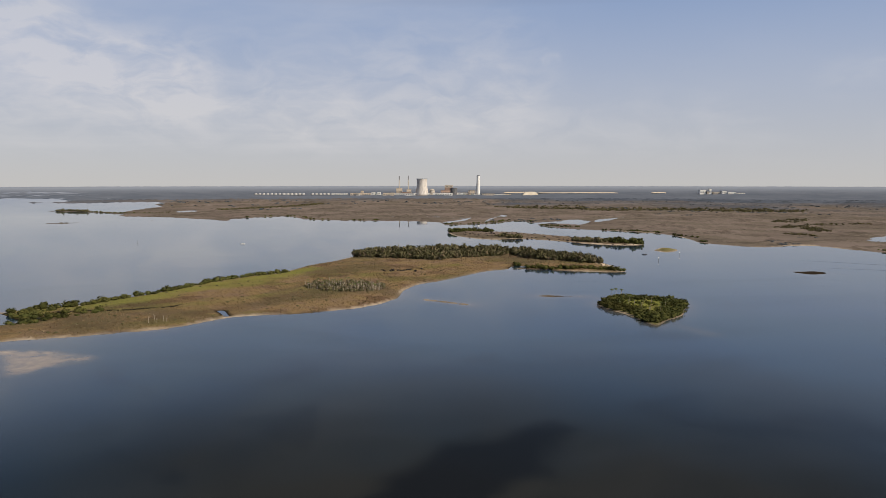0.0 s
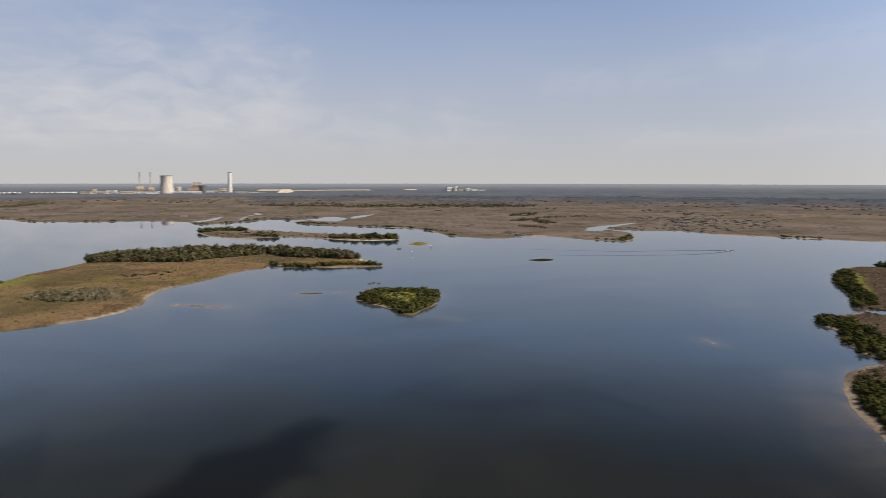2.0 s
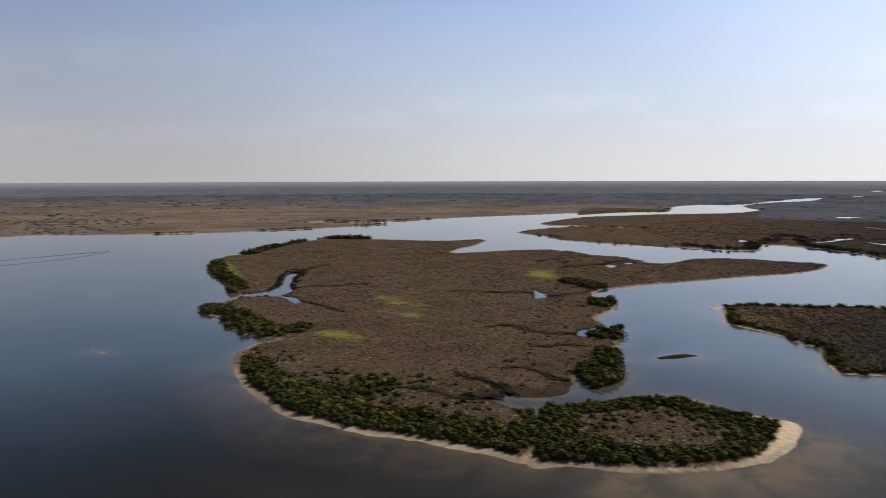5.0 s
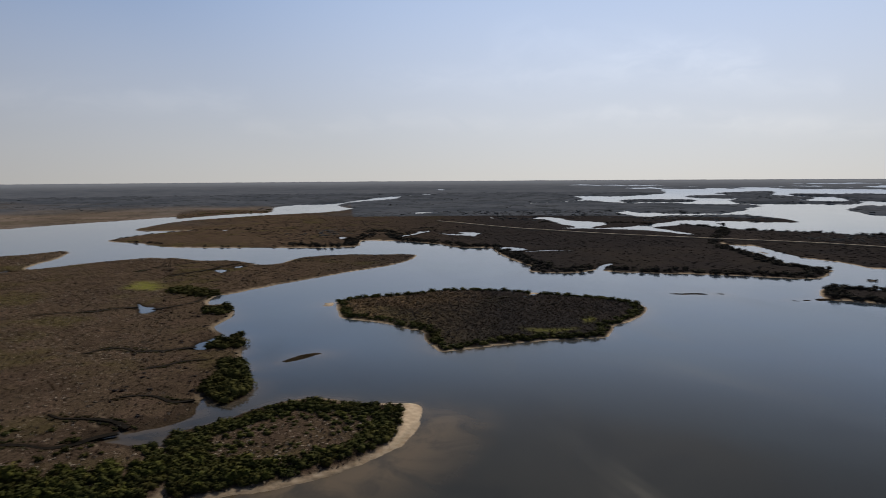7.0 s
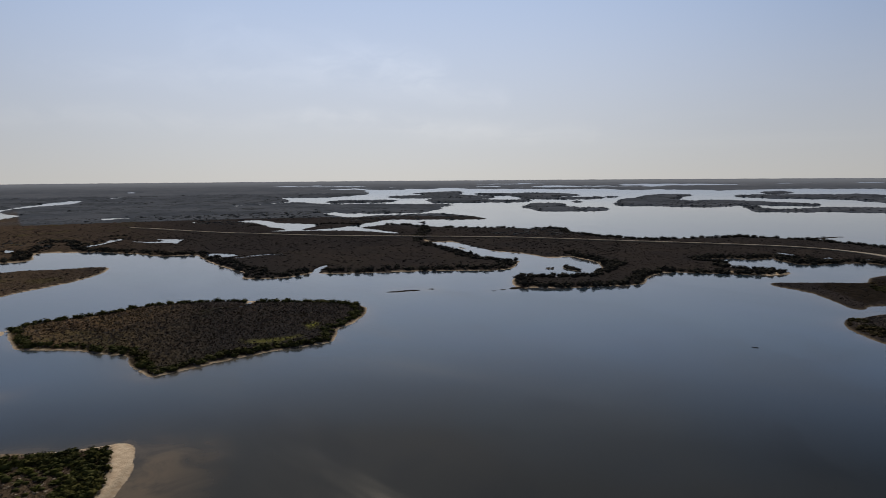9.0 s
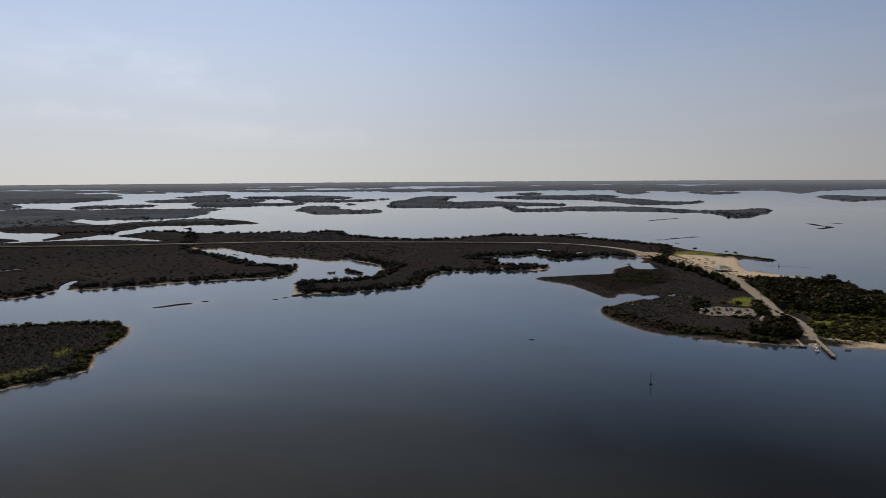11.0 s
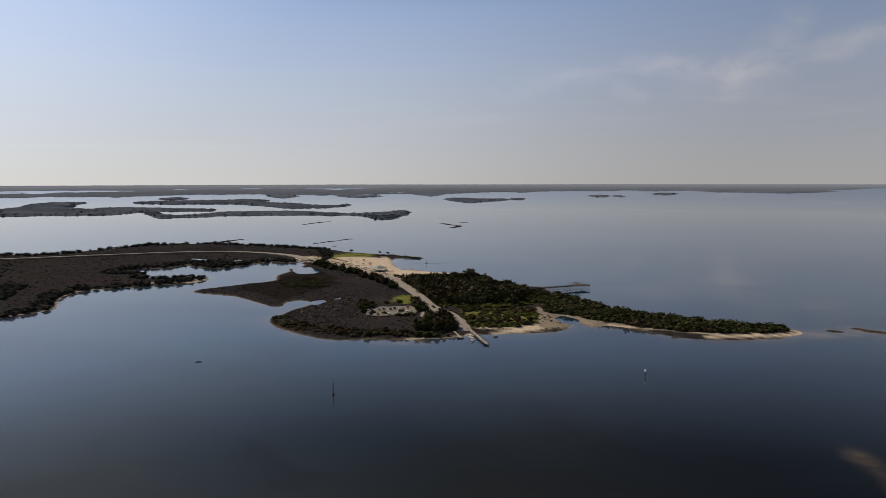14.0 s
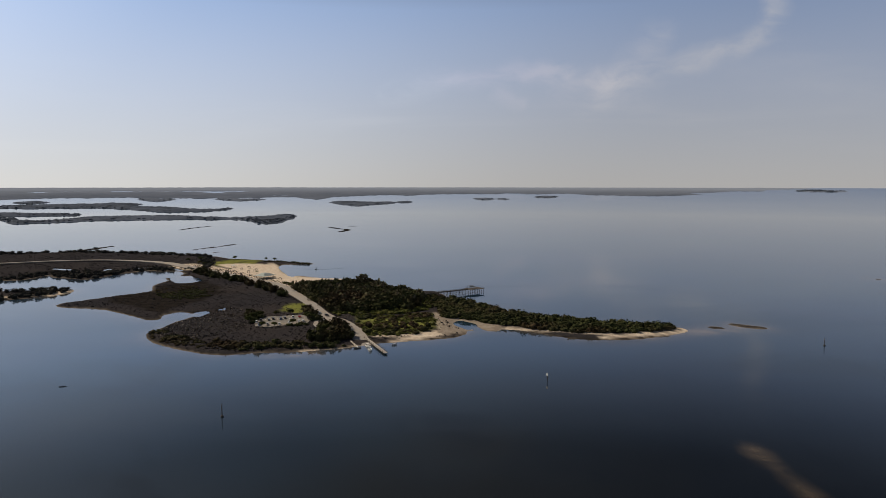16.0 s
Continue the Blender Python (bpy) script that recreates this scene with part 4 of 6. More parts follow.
def ground_material():
    n = material("marsh_and_sand", rough=1.0, spec=0.0)
    tall = n.noise(n.at, 0.95, 6, 0.72)
    patch = n.noise(n.at, 0.045, 4, 0.6)
    broad = n.noise(n.at, 0.012, 3, 0.6)
    far = n.noise(n.scaled(n.at, 1, 1, 0), 0.004, 5, 0.6)
    reed = n.mix(n.ramp(tall, 0.32, 0.68), (0.115, 0.078, 0.042), (0.34, 0.245, 0.135))
    reed = n.mix(n.ramp(patch, 0.42, 0.66), reed, n.mix(n.ramp(tall, 0.35, 0.7), (0.12, 0.078, 0.058), (0.32, 0.235, 0.165)))
    reed = n.mix(n.ramp(broad, 0.48, 0.66, 0, 0.8), reed, n.mix(n.ramp(tall, 0.3, 0.7), (0.075, 0.072, 0.026), (0.20, 0.18, 0.072)))
    stain = n.ramp(n.noise(n.at, 0.021, 6, 0.66, 0.7), 0.50, 0.62, 0, 0.72)
    reed = n.mix(stain, reed, n.mix(n.ramp(tall, 0.3, 0.7), (0.060, 0.038, 0.028), (0.165, 0.108, 0.074)))
    grass = n.mix(n.ramp(tall, 0.3, 0.7), (0.135, 0.150, 0.034), (0.27, 0.275, 0.078))
    sand = n.mix(n.ramp(n.noise(n.at, 0.3, 4), 0.3, 0.7), (0.56, 0.45, 0.345), (0.74, 0.635, 0.52))
    wet = n.mix(n.ramp(n.noise(n.at, 0.15, 4), 0.3, 0.7), (0.009, 0.008, 0.007), (0.028, 0.023, 0.019))
    # far woodland in blue-grey, distance haze painted into its tone
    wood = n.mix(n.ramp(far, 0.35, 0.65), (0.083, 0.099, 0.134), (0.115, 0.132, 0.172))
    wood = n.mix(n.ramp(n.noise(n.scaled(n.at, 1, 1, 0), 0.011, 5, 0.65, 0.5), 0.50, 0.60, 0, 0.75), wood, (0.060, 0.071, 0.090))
    streak = n.ramp(n.noise(n.scaled(n.at, 1, 1, 0), 0.006, 5, 0.65, 0.8), 0.46, 0.62, 0, 0.7)
    reed = n.mix(streak, reed, n.mix(n.ramp(tall, 0.3, 0.7), (0.06, 0.052, 0.032), (0.15, 0.125, 0.08)))
    # scrub tone, darkened further for its painted backlit side
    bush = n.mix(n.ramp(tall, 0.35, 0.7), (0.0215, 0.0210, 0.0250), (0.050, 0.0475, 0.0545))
    # reeds far off: mauve-grey, with the haze painted into the colour
    hazed_reed = n.mix(n.ramp(far, 0.35, 0.65), (0.150, 0.128, 0.120), (0.218, 0.184, 0.172))
    winding = n.noise(n.scaled(n.at, 1, 1, 0), 0.0045, 4, 0.55, 0.6)
    creek = n.ramp(n.math("ABSOLUTE", n.math("SUBTRACT", winding, 0.5)), 0.004, 0.030, 0.5, 0.0)
    reed = n.mix(n.math("MULTIPLY", mask(n, "hazed_reed"), 0.9), reed, n.mix(creek, n.mix(streak, hazed_reed, (0.135, 0.118, 0.098)), (0.055, 0.048, 0.042)))
    dusky = n.mix(n.ramp(tall, 0.34, 0.70), (0.043, 0.033, 0.026), (0.162, 0.123, 0.093))
    dusky = n.mix(n.ramp(patch, 0.45, 0.68), dusky, n.mix(n.ramp(tall, 0.36, 0.72), (0.058, 0.041, 0.034), (0.212, 0.158, 0.127)))
    dusky = n.mix(n.ramp(broad, 0.52, 0.66, 0, 0.6), dusky, n.mix(n.ramp(tall, 0.3, 0.7), (0.050, 0.048, 0.018), (0.130, 0.115, 0.046)))
    dusky = n.mix(n.math("MULTIPLY", stain, 0.8), dusky, n.mix(n.ramp(tall, 0.3, 0.7), (0.030, 0.022, 0.019), (0.092, 0.068, 0.055)))
    reed = n.mix(mask(n, "dusk"), reed, dusky)
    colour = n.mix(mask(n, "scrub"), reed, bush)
    colour = n.mix(n.math("MULTIPLY", mask(n, "lush"), n.ramp(n.noise(n.at, 0.035, 6, 0.68), 0.26, 0.55, 0.15, 1.0)), colour, grass)
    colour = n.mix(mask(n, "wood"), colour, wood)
    colour = n.mix(mask(n, "mud"), colour, wet)
    colour = n.mix(mask(n, "sand"), colour, sand)
    return finish(n, colour, tall, 0.5)


def water_material():
    n = material("bay_water", rough=0.06, spec=0.5)
    n.shader.inputs["IOR"].default_value = 1.33
    drift = n.noise(n.scaled(n.at, 1, 1, 0), 0.006, 4, 0.55, 0.6)
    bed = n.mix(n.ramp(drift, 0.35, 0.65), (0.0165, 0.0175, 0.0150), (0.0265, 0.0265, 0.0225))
    # bluer with distance from CENTRE: reflected sky painted into the water's colour
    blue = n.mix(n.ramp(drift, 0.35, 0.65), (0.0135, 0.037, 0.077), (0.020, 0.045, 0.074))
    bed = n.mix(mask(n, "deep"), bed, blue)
    weed_and_dim = n.ramp(n.noise(n.scaled(n.at, 1, 1, 0), 0.010, 5, 0.6, 1.2), 0.56, 0.66, 0, 0.3)
    bed = n.mix(weed_and_dim, bed, (0.004, 0.005, 0.006))
    # the weed bed, and a painted dimming of the water away from the sun
    colour = n.mix(mask(n, "weed_and_dim"), bed, (0.002, 0.0025, 0.003))
    patchy = n.ramp(n.noise(n.scaled(n.at, 1, 1, 0), 0.045, 5, 0.62, 0.8), 0.32, 0.62, 0.35, 1.1)
    colour = n.mix(n.math("MULTIPLY", mask(n, "shallow"), patchy), colour, (0.36, 0.265, 0.165))
    open_water = mask(n, "open")
    ripple = n.add("Mix", {0: 0.35, 2: n.noise(n.at, 0.9, 3, 0.6), 3: n.noise(n.scaled(n.at, 0.5, 1, 1, 0.4), 0.16, 3, 0.6)}).outputs[0]
    calm = n.ramp(n.noise(n.scaled(n.at, 0.6, 1.6, 0, 0.35), 0.005, 4, 0.6, 1.0), 0.35, 0.7, 0.02, 0.17)
    n.join(n.math("MULTIPLY", calm, n.math("MULTIPLY_ADD", open_water, -0.72, 1.0)), n.shader.inputs["Roughness"])
    return finish(n, colour, ripple, n.math("MULTIPLY_ADD", open_water, -0.0095, 0.012))


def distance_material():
    n = material("hazed_far_country", rough=1.0, spec=0.0)
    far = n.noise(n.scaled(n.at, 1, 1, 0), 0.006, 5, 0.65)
    # haze painted into the land's colour: blue-grey, paler towards the horizon
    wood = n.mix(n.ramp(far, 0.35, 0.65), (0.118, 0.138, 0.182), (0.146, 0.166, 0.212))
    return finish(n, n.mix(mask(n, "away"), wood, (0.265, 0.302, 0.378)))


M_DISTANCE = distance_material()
M_GROUND, M_WATER = ground_material(), water_material()


def leaf_material(name, dark, light, dry=None, amount=0.0, broad=None, fleck=None):
    n = material(name, rough=0.9, spec=0.05)
    geo = n.add("NewGeometry")
    tone = n.mix(geo.outputs["Random Per Island"], dark, light)
    tone = n.mix(n.ramp(n.noise(n.at, 0.12, 3), 0.35, 0.7, 0, 0.65), tone, light)
    if dry:
        tone = n.mix(n.ramp(n.noise(n.at, 0.16, 2), 0.62 - amount, 0.72 - amount), tone, dry)
    if broad:
        tone = n.mix(n.ramp(n.noise(n.at, 0.014, 4, 0.6), 0.44, 0.64, 0, 0.85), tone, broad)
    if broad:
        stain = n.ramp(n.noise(n.at, 0.021, 6, 0.66, 0.7), 0.50, 0.62, 0, 0.72)
        tone = n.mix(stain, tone, n.mix(1.0, tone, (0.50, 0.45, 0.45), "MULTIPLY"))
    if fleck:
        tone = n.mix(n.ramp(geo.outputs["Random Per Island"], 0.72, 0.80), tone, fleck)
    return finish(n, tone, n.noise(n.at, 1.6, 3), 0.25)


M_MANGROVE = leaf_material("mangrove_leaves", (0.034, 0.041, 0.015), (0.072, 0.080, 0.026), (0.105, 0.104, 0.034), 0.06, (0.084, 0.084, 0.027))
M_FOREST = leaf_material("forest_leaves", (0.024, 0.030, 0.013), (0.060, 0.066, 0.026), (0.095, 0.080, 0.042), 0.03, (0.075, 0.052, 0.032))
# mangroves of the southern shores, greyed and lifted by painted-in haze
M_HAZED_MANGROVE = leaf_material("hazed_mangrove", (0.026, 0.0265, 0.024), (0.052, 0.051, 0.046), (0.072, 0.068, 0.058), 0.03)
M_THICKET = leaf_material("thicket_leaves", (0.045, 0.054, 0.014), (0.095, 0.102, 0.027), (0.15, 0.14, 0.045), 0.06)
M_CEDAR = leaf_material("grove_leaves", (0.052, 0.053, 0.027), (0.118, 0.110, 0.058), (0.170, 0.136, 0.092), 0.08)
M_SCRUB = leaf_material("dry_scrub", (0.0185, 0.0178, 0.0205), (0.042, 0.0392, 0.0435), (0.074, 0.066, 0.068), 0.0)
# far leaves in blue-grey: the haze before them is painted into the colour
M_HAZED_WOODS = leaf_material("hazed_island_woods", (0.056, 0.070, 0.092), (0.092, 0.110, 0.138), (0.105, 0.115, 0.132), 0.03)
M_HAZED_FAR = leaf_material("far_woods", (0.056, 0.070, 0.086), (0.092, 0.108, 0.126), (0.11, 0.116, 0.126), 0.04)
M_REED = leaf_material("reeds", (0.13, 0.090, 0.052), (0.225, 0.160, 0.096), (0.28, 0.22, 0.15), 0.05, (0.125, 0.105, 0.046))
M_RUSH = leaf_material("dark_rushes", (0.062, 0.050, 0.042), (0.128, 0.104, 0.087), (0.23, 0.195, 0.168), 0.03, (0.075, 0.060, 0.036), (0.36, 0.31, 0.25))
M_BLEACHED = speckled("bleached_tufts", (0.27, 0.225, 0.185), (0.46, 0.40, 0.34), 0.7)
M_STEM = speckled("bare_stems", (0.16, 0.135, 0.105), (0.33, 0.285, 0.225), 0.25)
M_BARK = speckled("bark", (0.10, 0.08, 0.06), (0.20, 0.17, 0.14), 3.0)

# ---- the ground: one sheet, finer where it is near ----
bearings = np.radians(np.concatenate([np.arange(-40, 222, 0.17), np.arange(222, 320, 2.0)]))
rings = np.exp(np.arange(math.log(150), math.log(FAR * 1.02), 0.0105))
B, R = np.meshgrid(bearings, rings)
GX, GY = CENTRE[0] + R * np.sin(B), CENTRE[1] + R * np.cos(B)
GX, GY = GX + 0.0012 * R * rng.uniform(-1, 1, GX.shape), GY + 0.0012 * R * rng.uniform(-1, 1, GX.shape)
inland = shore(GX, GY)
coast = shore(GX, GY, cut=False)
grain = np.maximum(3.0, R / 220)
edge_of = np.degrees(B) % 360
south = (edge_of > 92) & (edge_of < 225)
sand = np.clip((np.where(south, np.interp(R, [300, 420, 1600], [4.5, 1.6, 2.6]), np.interp(R, [300, 500, 900, 1600], [5.0, 4.4, 4.2, 4.0])) + 1.4 * speck(GX, GY, 40, 11) - coast) / 1.8, 0, 1) * np.clip(np.where(south, 1.0, 0.6) + 0.9 * speck(GX, GY, 60, 12), 0, 1) * (R < 1600) * np.where(south, np.interp(edge_of, [143, 149], [1.0, 0.25]), 0.65)
for area, edge in sandy:
    sand = np.maximum(sand, np.clip((area.within(GX, GY) + 1) / edge, 0, 1))
mud = np.clip((3.5 - inland) / 3, 0, 1) * (R < 1300)
for area in bars[:7] + [log_bar, inner_channel]:
    near = area.within(GX, GY, 24.0) > (-14 if area is inner_channel else -8)
    sand[near], mud[near] = 0.0, 0.55 if area is inner_channel else 0.9
mud = np.maximum(mud, 0.8 * np.clip((peat.within(GX, GY, 20.0) + 10 * speck(GX, GY, 22, 19)) / 8, 0, 1))
# dark mud along the creeks, the shade of their banks painted in
for area in ditches:
    mud = np.maximum(mud, 0.85 * np.clip((area.within(GX, GY, 12.0) + 0.5) / 2.0, 0, 1))
sand = np.where(tidal_flat.within(GX, GY, 12.0) > -3, np.minimum(sand, 0.42), sand)
lush = np.zeros(GX.shape)
for area, edge, much in grassy:
    lush = np.maximum(lush, much * np.clip((area.within(GX, GY) + 2 + 9 * speck(GX, GY, 18, 14)) / edge, 0, 1))
dusk = np.zeros(GX.shape)
for area in (big_west, big_east, big_south, marsh_bank, marsh_point, south_east):
    dusk = np.maximum(dusk, np.clip((area.within(GX, GY, 12.0) + 6) / 6, 0, 1))
level = np.zeros(GX.shape)
for area in bare:
    level = np.maximum(level, np.clip((area.within(GX, GY, 14.0) + 5) / 4, 0, 1))
bearing_deg = np.degrees(B) % 360
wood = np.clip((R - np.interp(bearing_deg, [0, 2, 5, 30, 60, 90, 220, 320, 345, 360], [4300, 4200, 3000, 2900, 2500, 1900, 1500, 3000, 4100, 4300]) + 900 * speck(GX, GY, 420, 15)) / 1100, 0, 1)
# the south and east are low dark mangrove scrub, backlit shade painted in by bearing
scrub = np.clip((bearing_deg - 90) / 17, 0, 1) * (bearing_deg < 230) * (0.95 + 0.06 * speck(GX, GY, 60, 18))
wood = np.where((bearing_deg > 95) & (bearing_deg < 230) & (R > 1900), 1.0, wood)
# reed hummocks: the marsh is rough at every scale
rough_up = rng.uniform(0, 1, GX.shape) ** 2 * np.interp(R, [200, 600, 2000, 6000], [0.30, 0.55, 2.2, 7.0]) + 0.6 * np.maximum(speck(GX, GY, 26, 17), 0)
tidy = np.clip(inland / 8, 0, 1) * (1 - sand) * (1 - mud) * (1 - level) * (1 - 0.5 * lush)
height = np.where(inland > 0, 1.0 * np.tanh(inland / (2.5 * grain)), 0.25 * inland / grain) + rough_up * tidy
height = height + 5.0 * wood * (0.6 + 0.6 * speck(GX, GY, 60 + R / 40, 16)) * np.clip(inland / (2 * grain), 0, 1) * (R > 2200)
index = np.arange(GX.size).reshape(GX.shape)
quads = np.stack([index[:-1, :-1], index[:-1, 1:], index[1:, 1:], index[1:, :-1]], -1)
kept = np.maximum.reduce([inland[:-1, :-1], inland[:-1, 1:], inland[1:, 1:], inland[1:, :-1]]) > -2.0 * grain[:-1, :-1]
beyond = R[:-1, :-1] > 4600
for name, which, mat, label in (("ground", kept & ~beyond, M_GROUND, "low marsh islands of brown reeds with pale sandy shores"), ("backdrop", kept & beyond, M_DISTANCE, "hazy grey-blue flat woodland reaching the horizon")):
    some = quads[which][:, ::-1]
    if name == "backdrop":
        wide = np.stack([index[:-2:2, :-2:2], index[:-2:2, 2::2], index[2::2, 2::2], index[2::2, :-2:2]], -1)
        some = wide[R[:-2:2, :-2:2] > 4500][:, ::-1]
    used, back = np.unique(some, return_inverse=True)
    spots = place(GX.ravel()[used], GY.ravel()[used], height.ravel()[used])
    # masks by distance here carry painted haze: greyer reeds, paler far land
    made = mesh_of(name, spots, back.reshape(some.shape), mat, {k: v.ravel()[used] for k, v in (("sand", sand), ("lush", lush), ("mud", mud), ("wood", wood), ("scrub", np.clip(scrub, 0, 1)), ("hazed_reed", np.maximum(np.clip((R - 900) / 700, 0, 1), np.clip((mainland.within(GX, GY, 30.0) + 25) / 25, 0, 1))), ("dusk", dusk), ("away", np.clip((R - 6500) / 7500, 0, 1)))}, smooth=True)
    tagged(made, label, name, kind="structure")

# ---- the water ----
wb = np.radians(np.concatenate([np.arange(-40, 222, 0.5), np.arange(222, 320.1, 4.0)]))
wr = np.concatenate([[0.05, 40, 80, 120], np.exp(np.arange(math.log(140), math.log(2400), 0.018)), np.exp(np.arange(math.log(2400), math.log(FAR * 1.02), 0.05)), [FAR * 1.02]])
WB, WR = np.meshgrid(wb, wr)
WX, WY = CENTRE[0] + WR * np.sin(WB), CENTRE[1] + WR * np.cos(WB)
off = -shore(WX, WY, cut=False)
shallow = 0.27 * np.exp(-np.maximum(off, 0) / (7 + 5 * speck(WX, WY, 60, 31))) * (WR < 1400) * (off > -3)
for area, edge, much in shoals:
    shallow = np.maximum(shallow, much * np.clip((area.within(WX, WY) + 5 * speck(WX, WY, 25, 33)) / edge, 0, 1))
index = np.arange(WX.size).reshape(WX.shape)
index = np.concatenate([index, index[:, :1]], 1)
quads = np.stack([index[:-1, :-1], index[1:, :-1], index[1:, 1:], index[:-1, 1:]], -1).reshape(-1, 4)[:, ::-1]
# dark patches: the weed bed, plus dimmer reflection painted in by bearing southwards
water = mesh_of("water", place(WX.ravel(), WY.ravel(), 0.0), quads, M_WATER, {"shallow": shallow.ravel(), "open": np.clip((WR - 450) / 900, 0, 1).ravel(), "deep": np.clip((WR - 250 + 70 * speck(WX, WY, 90, 37)) / 240, 0, 1).ravel(), "weed_and_dim": np.maximum(0.7 * np.clip((weed_bed.within(WX, WY) + 14 * speck(WX, WY, 26, 35)) / 12, 0, 1), 0.8 * np.clip((np.degrees(WB) - 164) / 34, 0, 1) * np.clip((250 - np.degrees(WB)) / 30, 0, 1) * np.clip((700 - WR) / 300, 0, 1) * np.clip((WR - 60) / 120, 0, 1)).ravel()}, smooth=True)
tagged(water, "calm blue-grey bay water, brown over the shallows", "water", kind="structure")


# ---- growth ----
def ball(levels):
    bm = bmesh.new()
    bmesh.ops.create_icosphere(bm, subdivisions=levels, radius=1)
    bm.verts.ensure_lookup_table()
    v = np.array([p.co[:] for p in bm.verts])
    f = np.array([[q.index for q in p.verts] for p in bm.faces])
    bm.free()
    return v, f


def tuft(seed, leaves, core=0.72, size=0.34, levels=1, flat=0.75):
    """A crown one metre in radius: a lumpy heart under many small leaf clumps, open and uneven."""
    g = np.random.default_rng(seed)
    v, f = ball(levels)
    v = v * core * g.uniform(0.75, 1.15, (len(v), 1))
    d = g.normal(size=(leaves, 3))
    d[:, 2] = np.abs(d[:, 2]) * 0.9 - 0.25
    d /= np.linalg.norm(d, axis=1, keepdims=True)
    hub = d * g.uniform(0.62, 1.08, (leaves, 1))
    one = g.normal(size=(leaves, 3))
    one /= np.linalg.norm(one, axis=1, keepdims=True)
    two = np.cross(one, d + 0.4 * g.normal(size=(leaves, 3)))
    two /= np.linalg.norm(two, axis=1, keepdims=True) + 1e-6
    s = size * g.uniform(0.6, 1.3, (leaves, 1))
    quad = np.stack([hub - one * s, hub - two * s * 0.8 + d * s * 0.3, hub + one * s, hub + two * s * 0.8 + d * s * 0.3], 1).reshape(-1, 3)
    k = len(v) + 4 * np.arange(leaves)[:, None]
    faces = np.concatenate([f, k + [0, 1, 2], k + [0, 2, 3]])
    v = np.concatenate([v, quad])
    v[:, 2] = (v[:, 2] + 0.55) * flat
    return v, faces


def sown(name, spots, sizes, kinds, material_of, tall=1.0, seed=3):
    """One mesh of many plants at the given places (x, y, z), each turned and sized a little differently."""
    g = np.random.default_rng(seed)
    if not len(spots):
        return None
    which = g.integers(0, len(kinds), len(spots))
    vs, fs, base = [], [], 0
    for k, (v, f) in enumerate(kinds):
        at, s = spots[which == k], sizes[which == k]
        if not len(at):
            continue
        a = g.uniform(0, 2 * math.pi, len(at))
        c, n = np.cos(a)[:, None], np.sin(a)[:, None]
        wide, high = s[:, None] * g.uniform(0.85, 1.2, (len(at), 1)), s[:, None] * tall * g.uniform(0.8, 1.25, (len(at), 1))
        p = np.stack([(v[:, 0] * c - v[:, 1] * n) * wide, (v[:, 0] * n + v[:, 1] * c) * wide, v[:, 2] * high], -1) + at[:, None]
        vs.append(p.reshape(-1, 3))
        fs.append((f[None] + (base + len(v) * np.arange(len(at)))[:, None, None]).reshape(-1, 3))
        base += p.shape[0] * p.shape[1]
    return mesh_of(name, np.concatenate(vs), np.concatenate(fs), material_of)


def strewn(area, spacing, lo=0.0, hi=1e9, chance=1.0, seed=1, patchy=0.0, patch=30.0, dry=0.8, avoid=()):
    """Scattered places inside an area, between lo and hi metres from its edge, on dry ground."""
    g = np.random.default_rng(seed)
    a, b = area.line.min(0) - area.half, area.line.max(0) + area.half
    nx, ny = (np.maximum((b - a) / spacing, 1)).astype(int) + 1
    x, y = np.meshgrid(a[0] + spacing * np.arange(nx), a[1] + spacing * np.arange(ny))
    x, y = (q.ravel() + g.uniform(-0.5, 0.5, q.size) * spacing for q in (x, y))
    d = area.within(x, y, 30.0)
    keep = (d > lo) & (d < hi) & (g.uniform(size=x.size) < chance)
    if patchy:
        keep &= speck(x, y, patch, seed + 50) + g.uniform(-0.3, 0.3, x.size) > patchy - 0.5
    x, y = x[keep], y[keep]
    land = shore(x, y)
    for ditch in ditches:
        land = np.minimum(land, np.where(ditch.within(x, y, 5.0) > -0.4, -1.0, land))
    wet = (land > dry) & ((land < 1.6 * hi + 6) | (hi > 900))
    x, y, land = x[wet], y[wet], land[wet]
    clear = np.ones(len(x), bool)
    for green in avoid:
        clear &= green.within(x, y, 30.0) < 4.0 + 14 * speck(x, y, 18, 71) + g.uniform(-4, 4, len(x))
    for open_area in bare:
        clear &= open_area.within(x, y, 10.0) < 1.0
    x, y, land = x[clear], y[clear], land[clear]
    return place(x, y, 0.9 * np.tanh(land / 8.0)), g.uniform(0.6, 1.4, len(x))


BUSHES = [tuft(k, 34, core=0.84, size=0.27) for k in range(6)]
TUSSOCKS = [tuft(40 + k, 5, core=0.8, size=0.5) for k in range(5)]
CLUMPS = [tuft(20 + k, 15, core=0.7, size=0.42) for k in range(5)]
CROWNS = [tuft(60 + k, 84, core=0.70, size=0.27, levels=1, flat=0.9) for k in range(6)]
LEAVES = {"M": M_MANGROVE, "C": M_CEDAR, "S": M_SCRUB, "G": M_THICKET, "P": M_FOREST, "D": M_HAZED_MANGROVE}
for name, area, spacing, lo, hi, size, tall, mat, label, extra in growth:
    spots, sizes = strewn(area, spacing, lo, hi, seed=len(name) + int(spacing * 10), **extra)
    near = np.hypot(*(area.line.mean(0) - CENTRE)) < 1250
    made = sown(name, spots, sizes * size, TUSSOCKS if name == "marsh_shrubs" else CROWNS if near and mat in "PC" and size > 3.1 else BUSHES if near and size < 3.3 else CLUMPS, LEAVES[mat], tall)
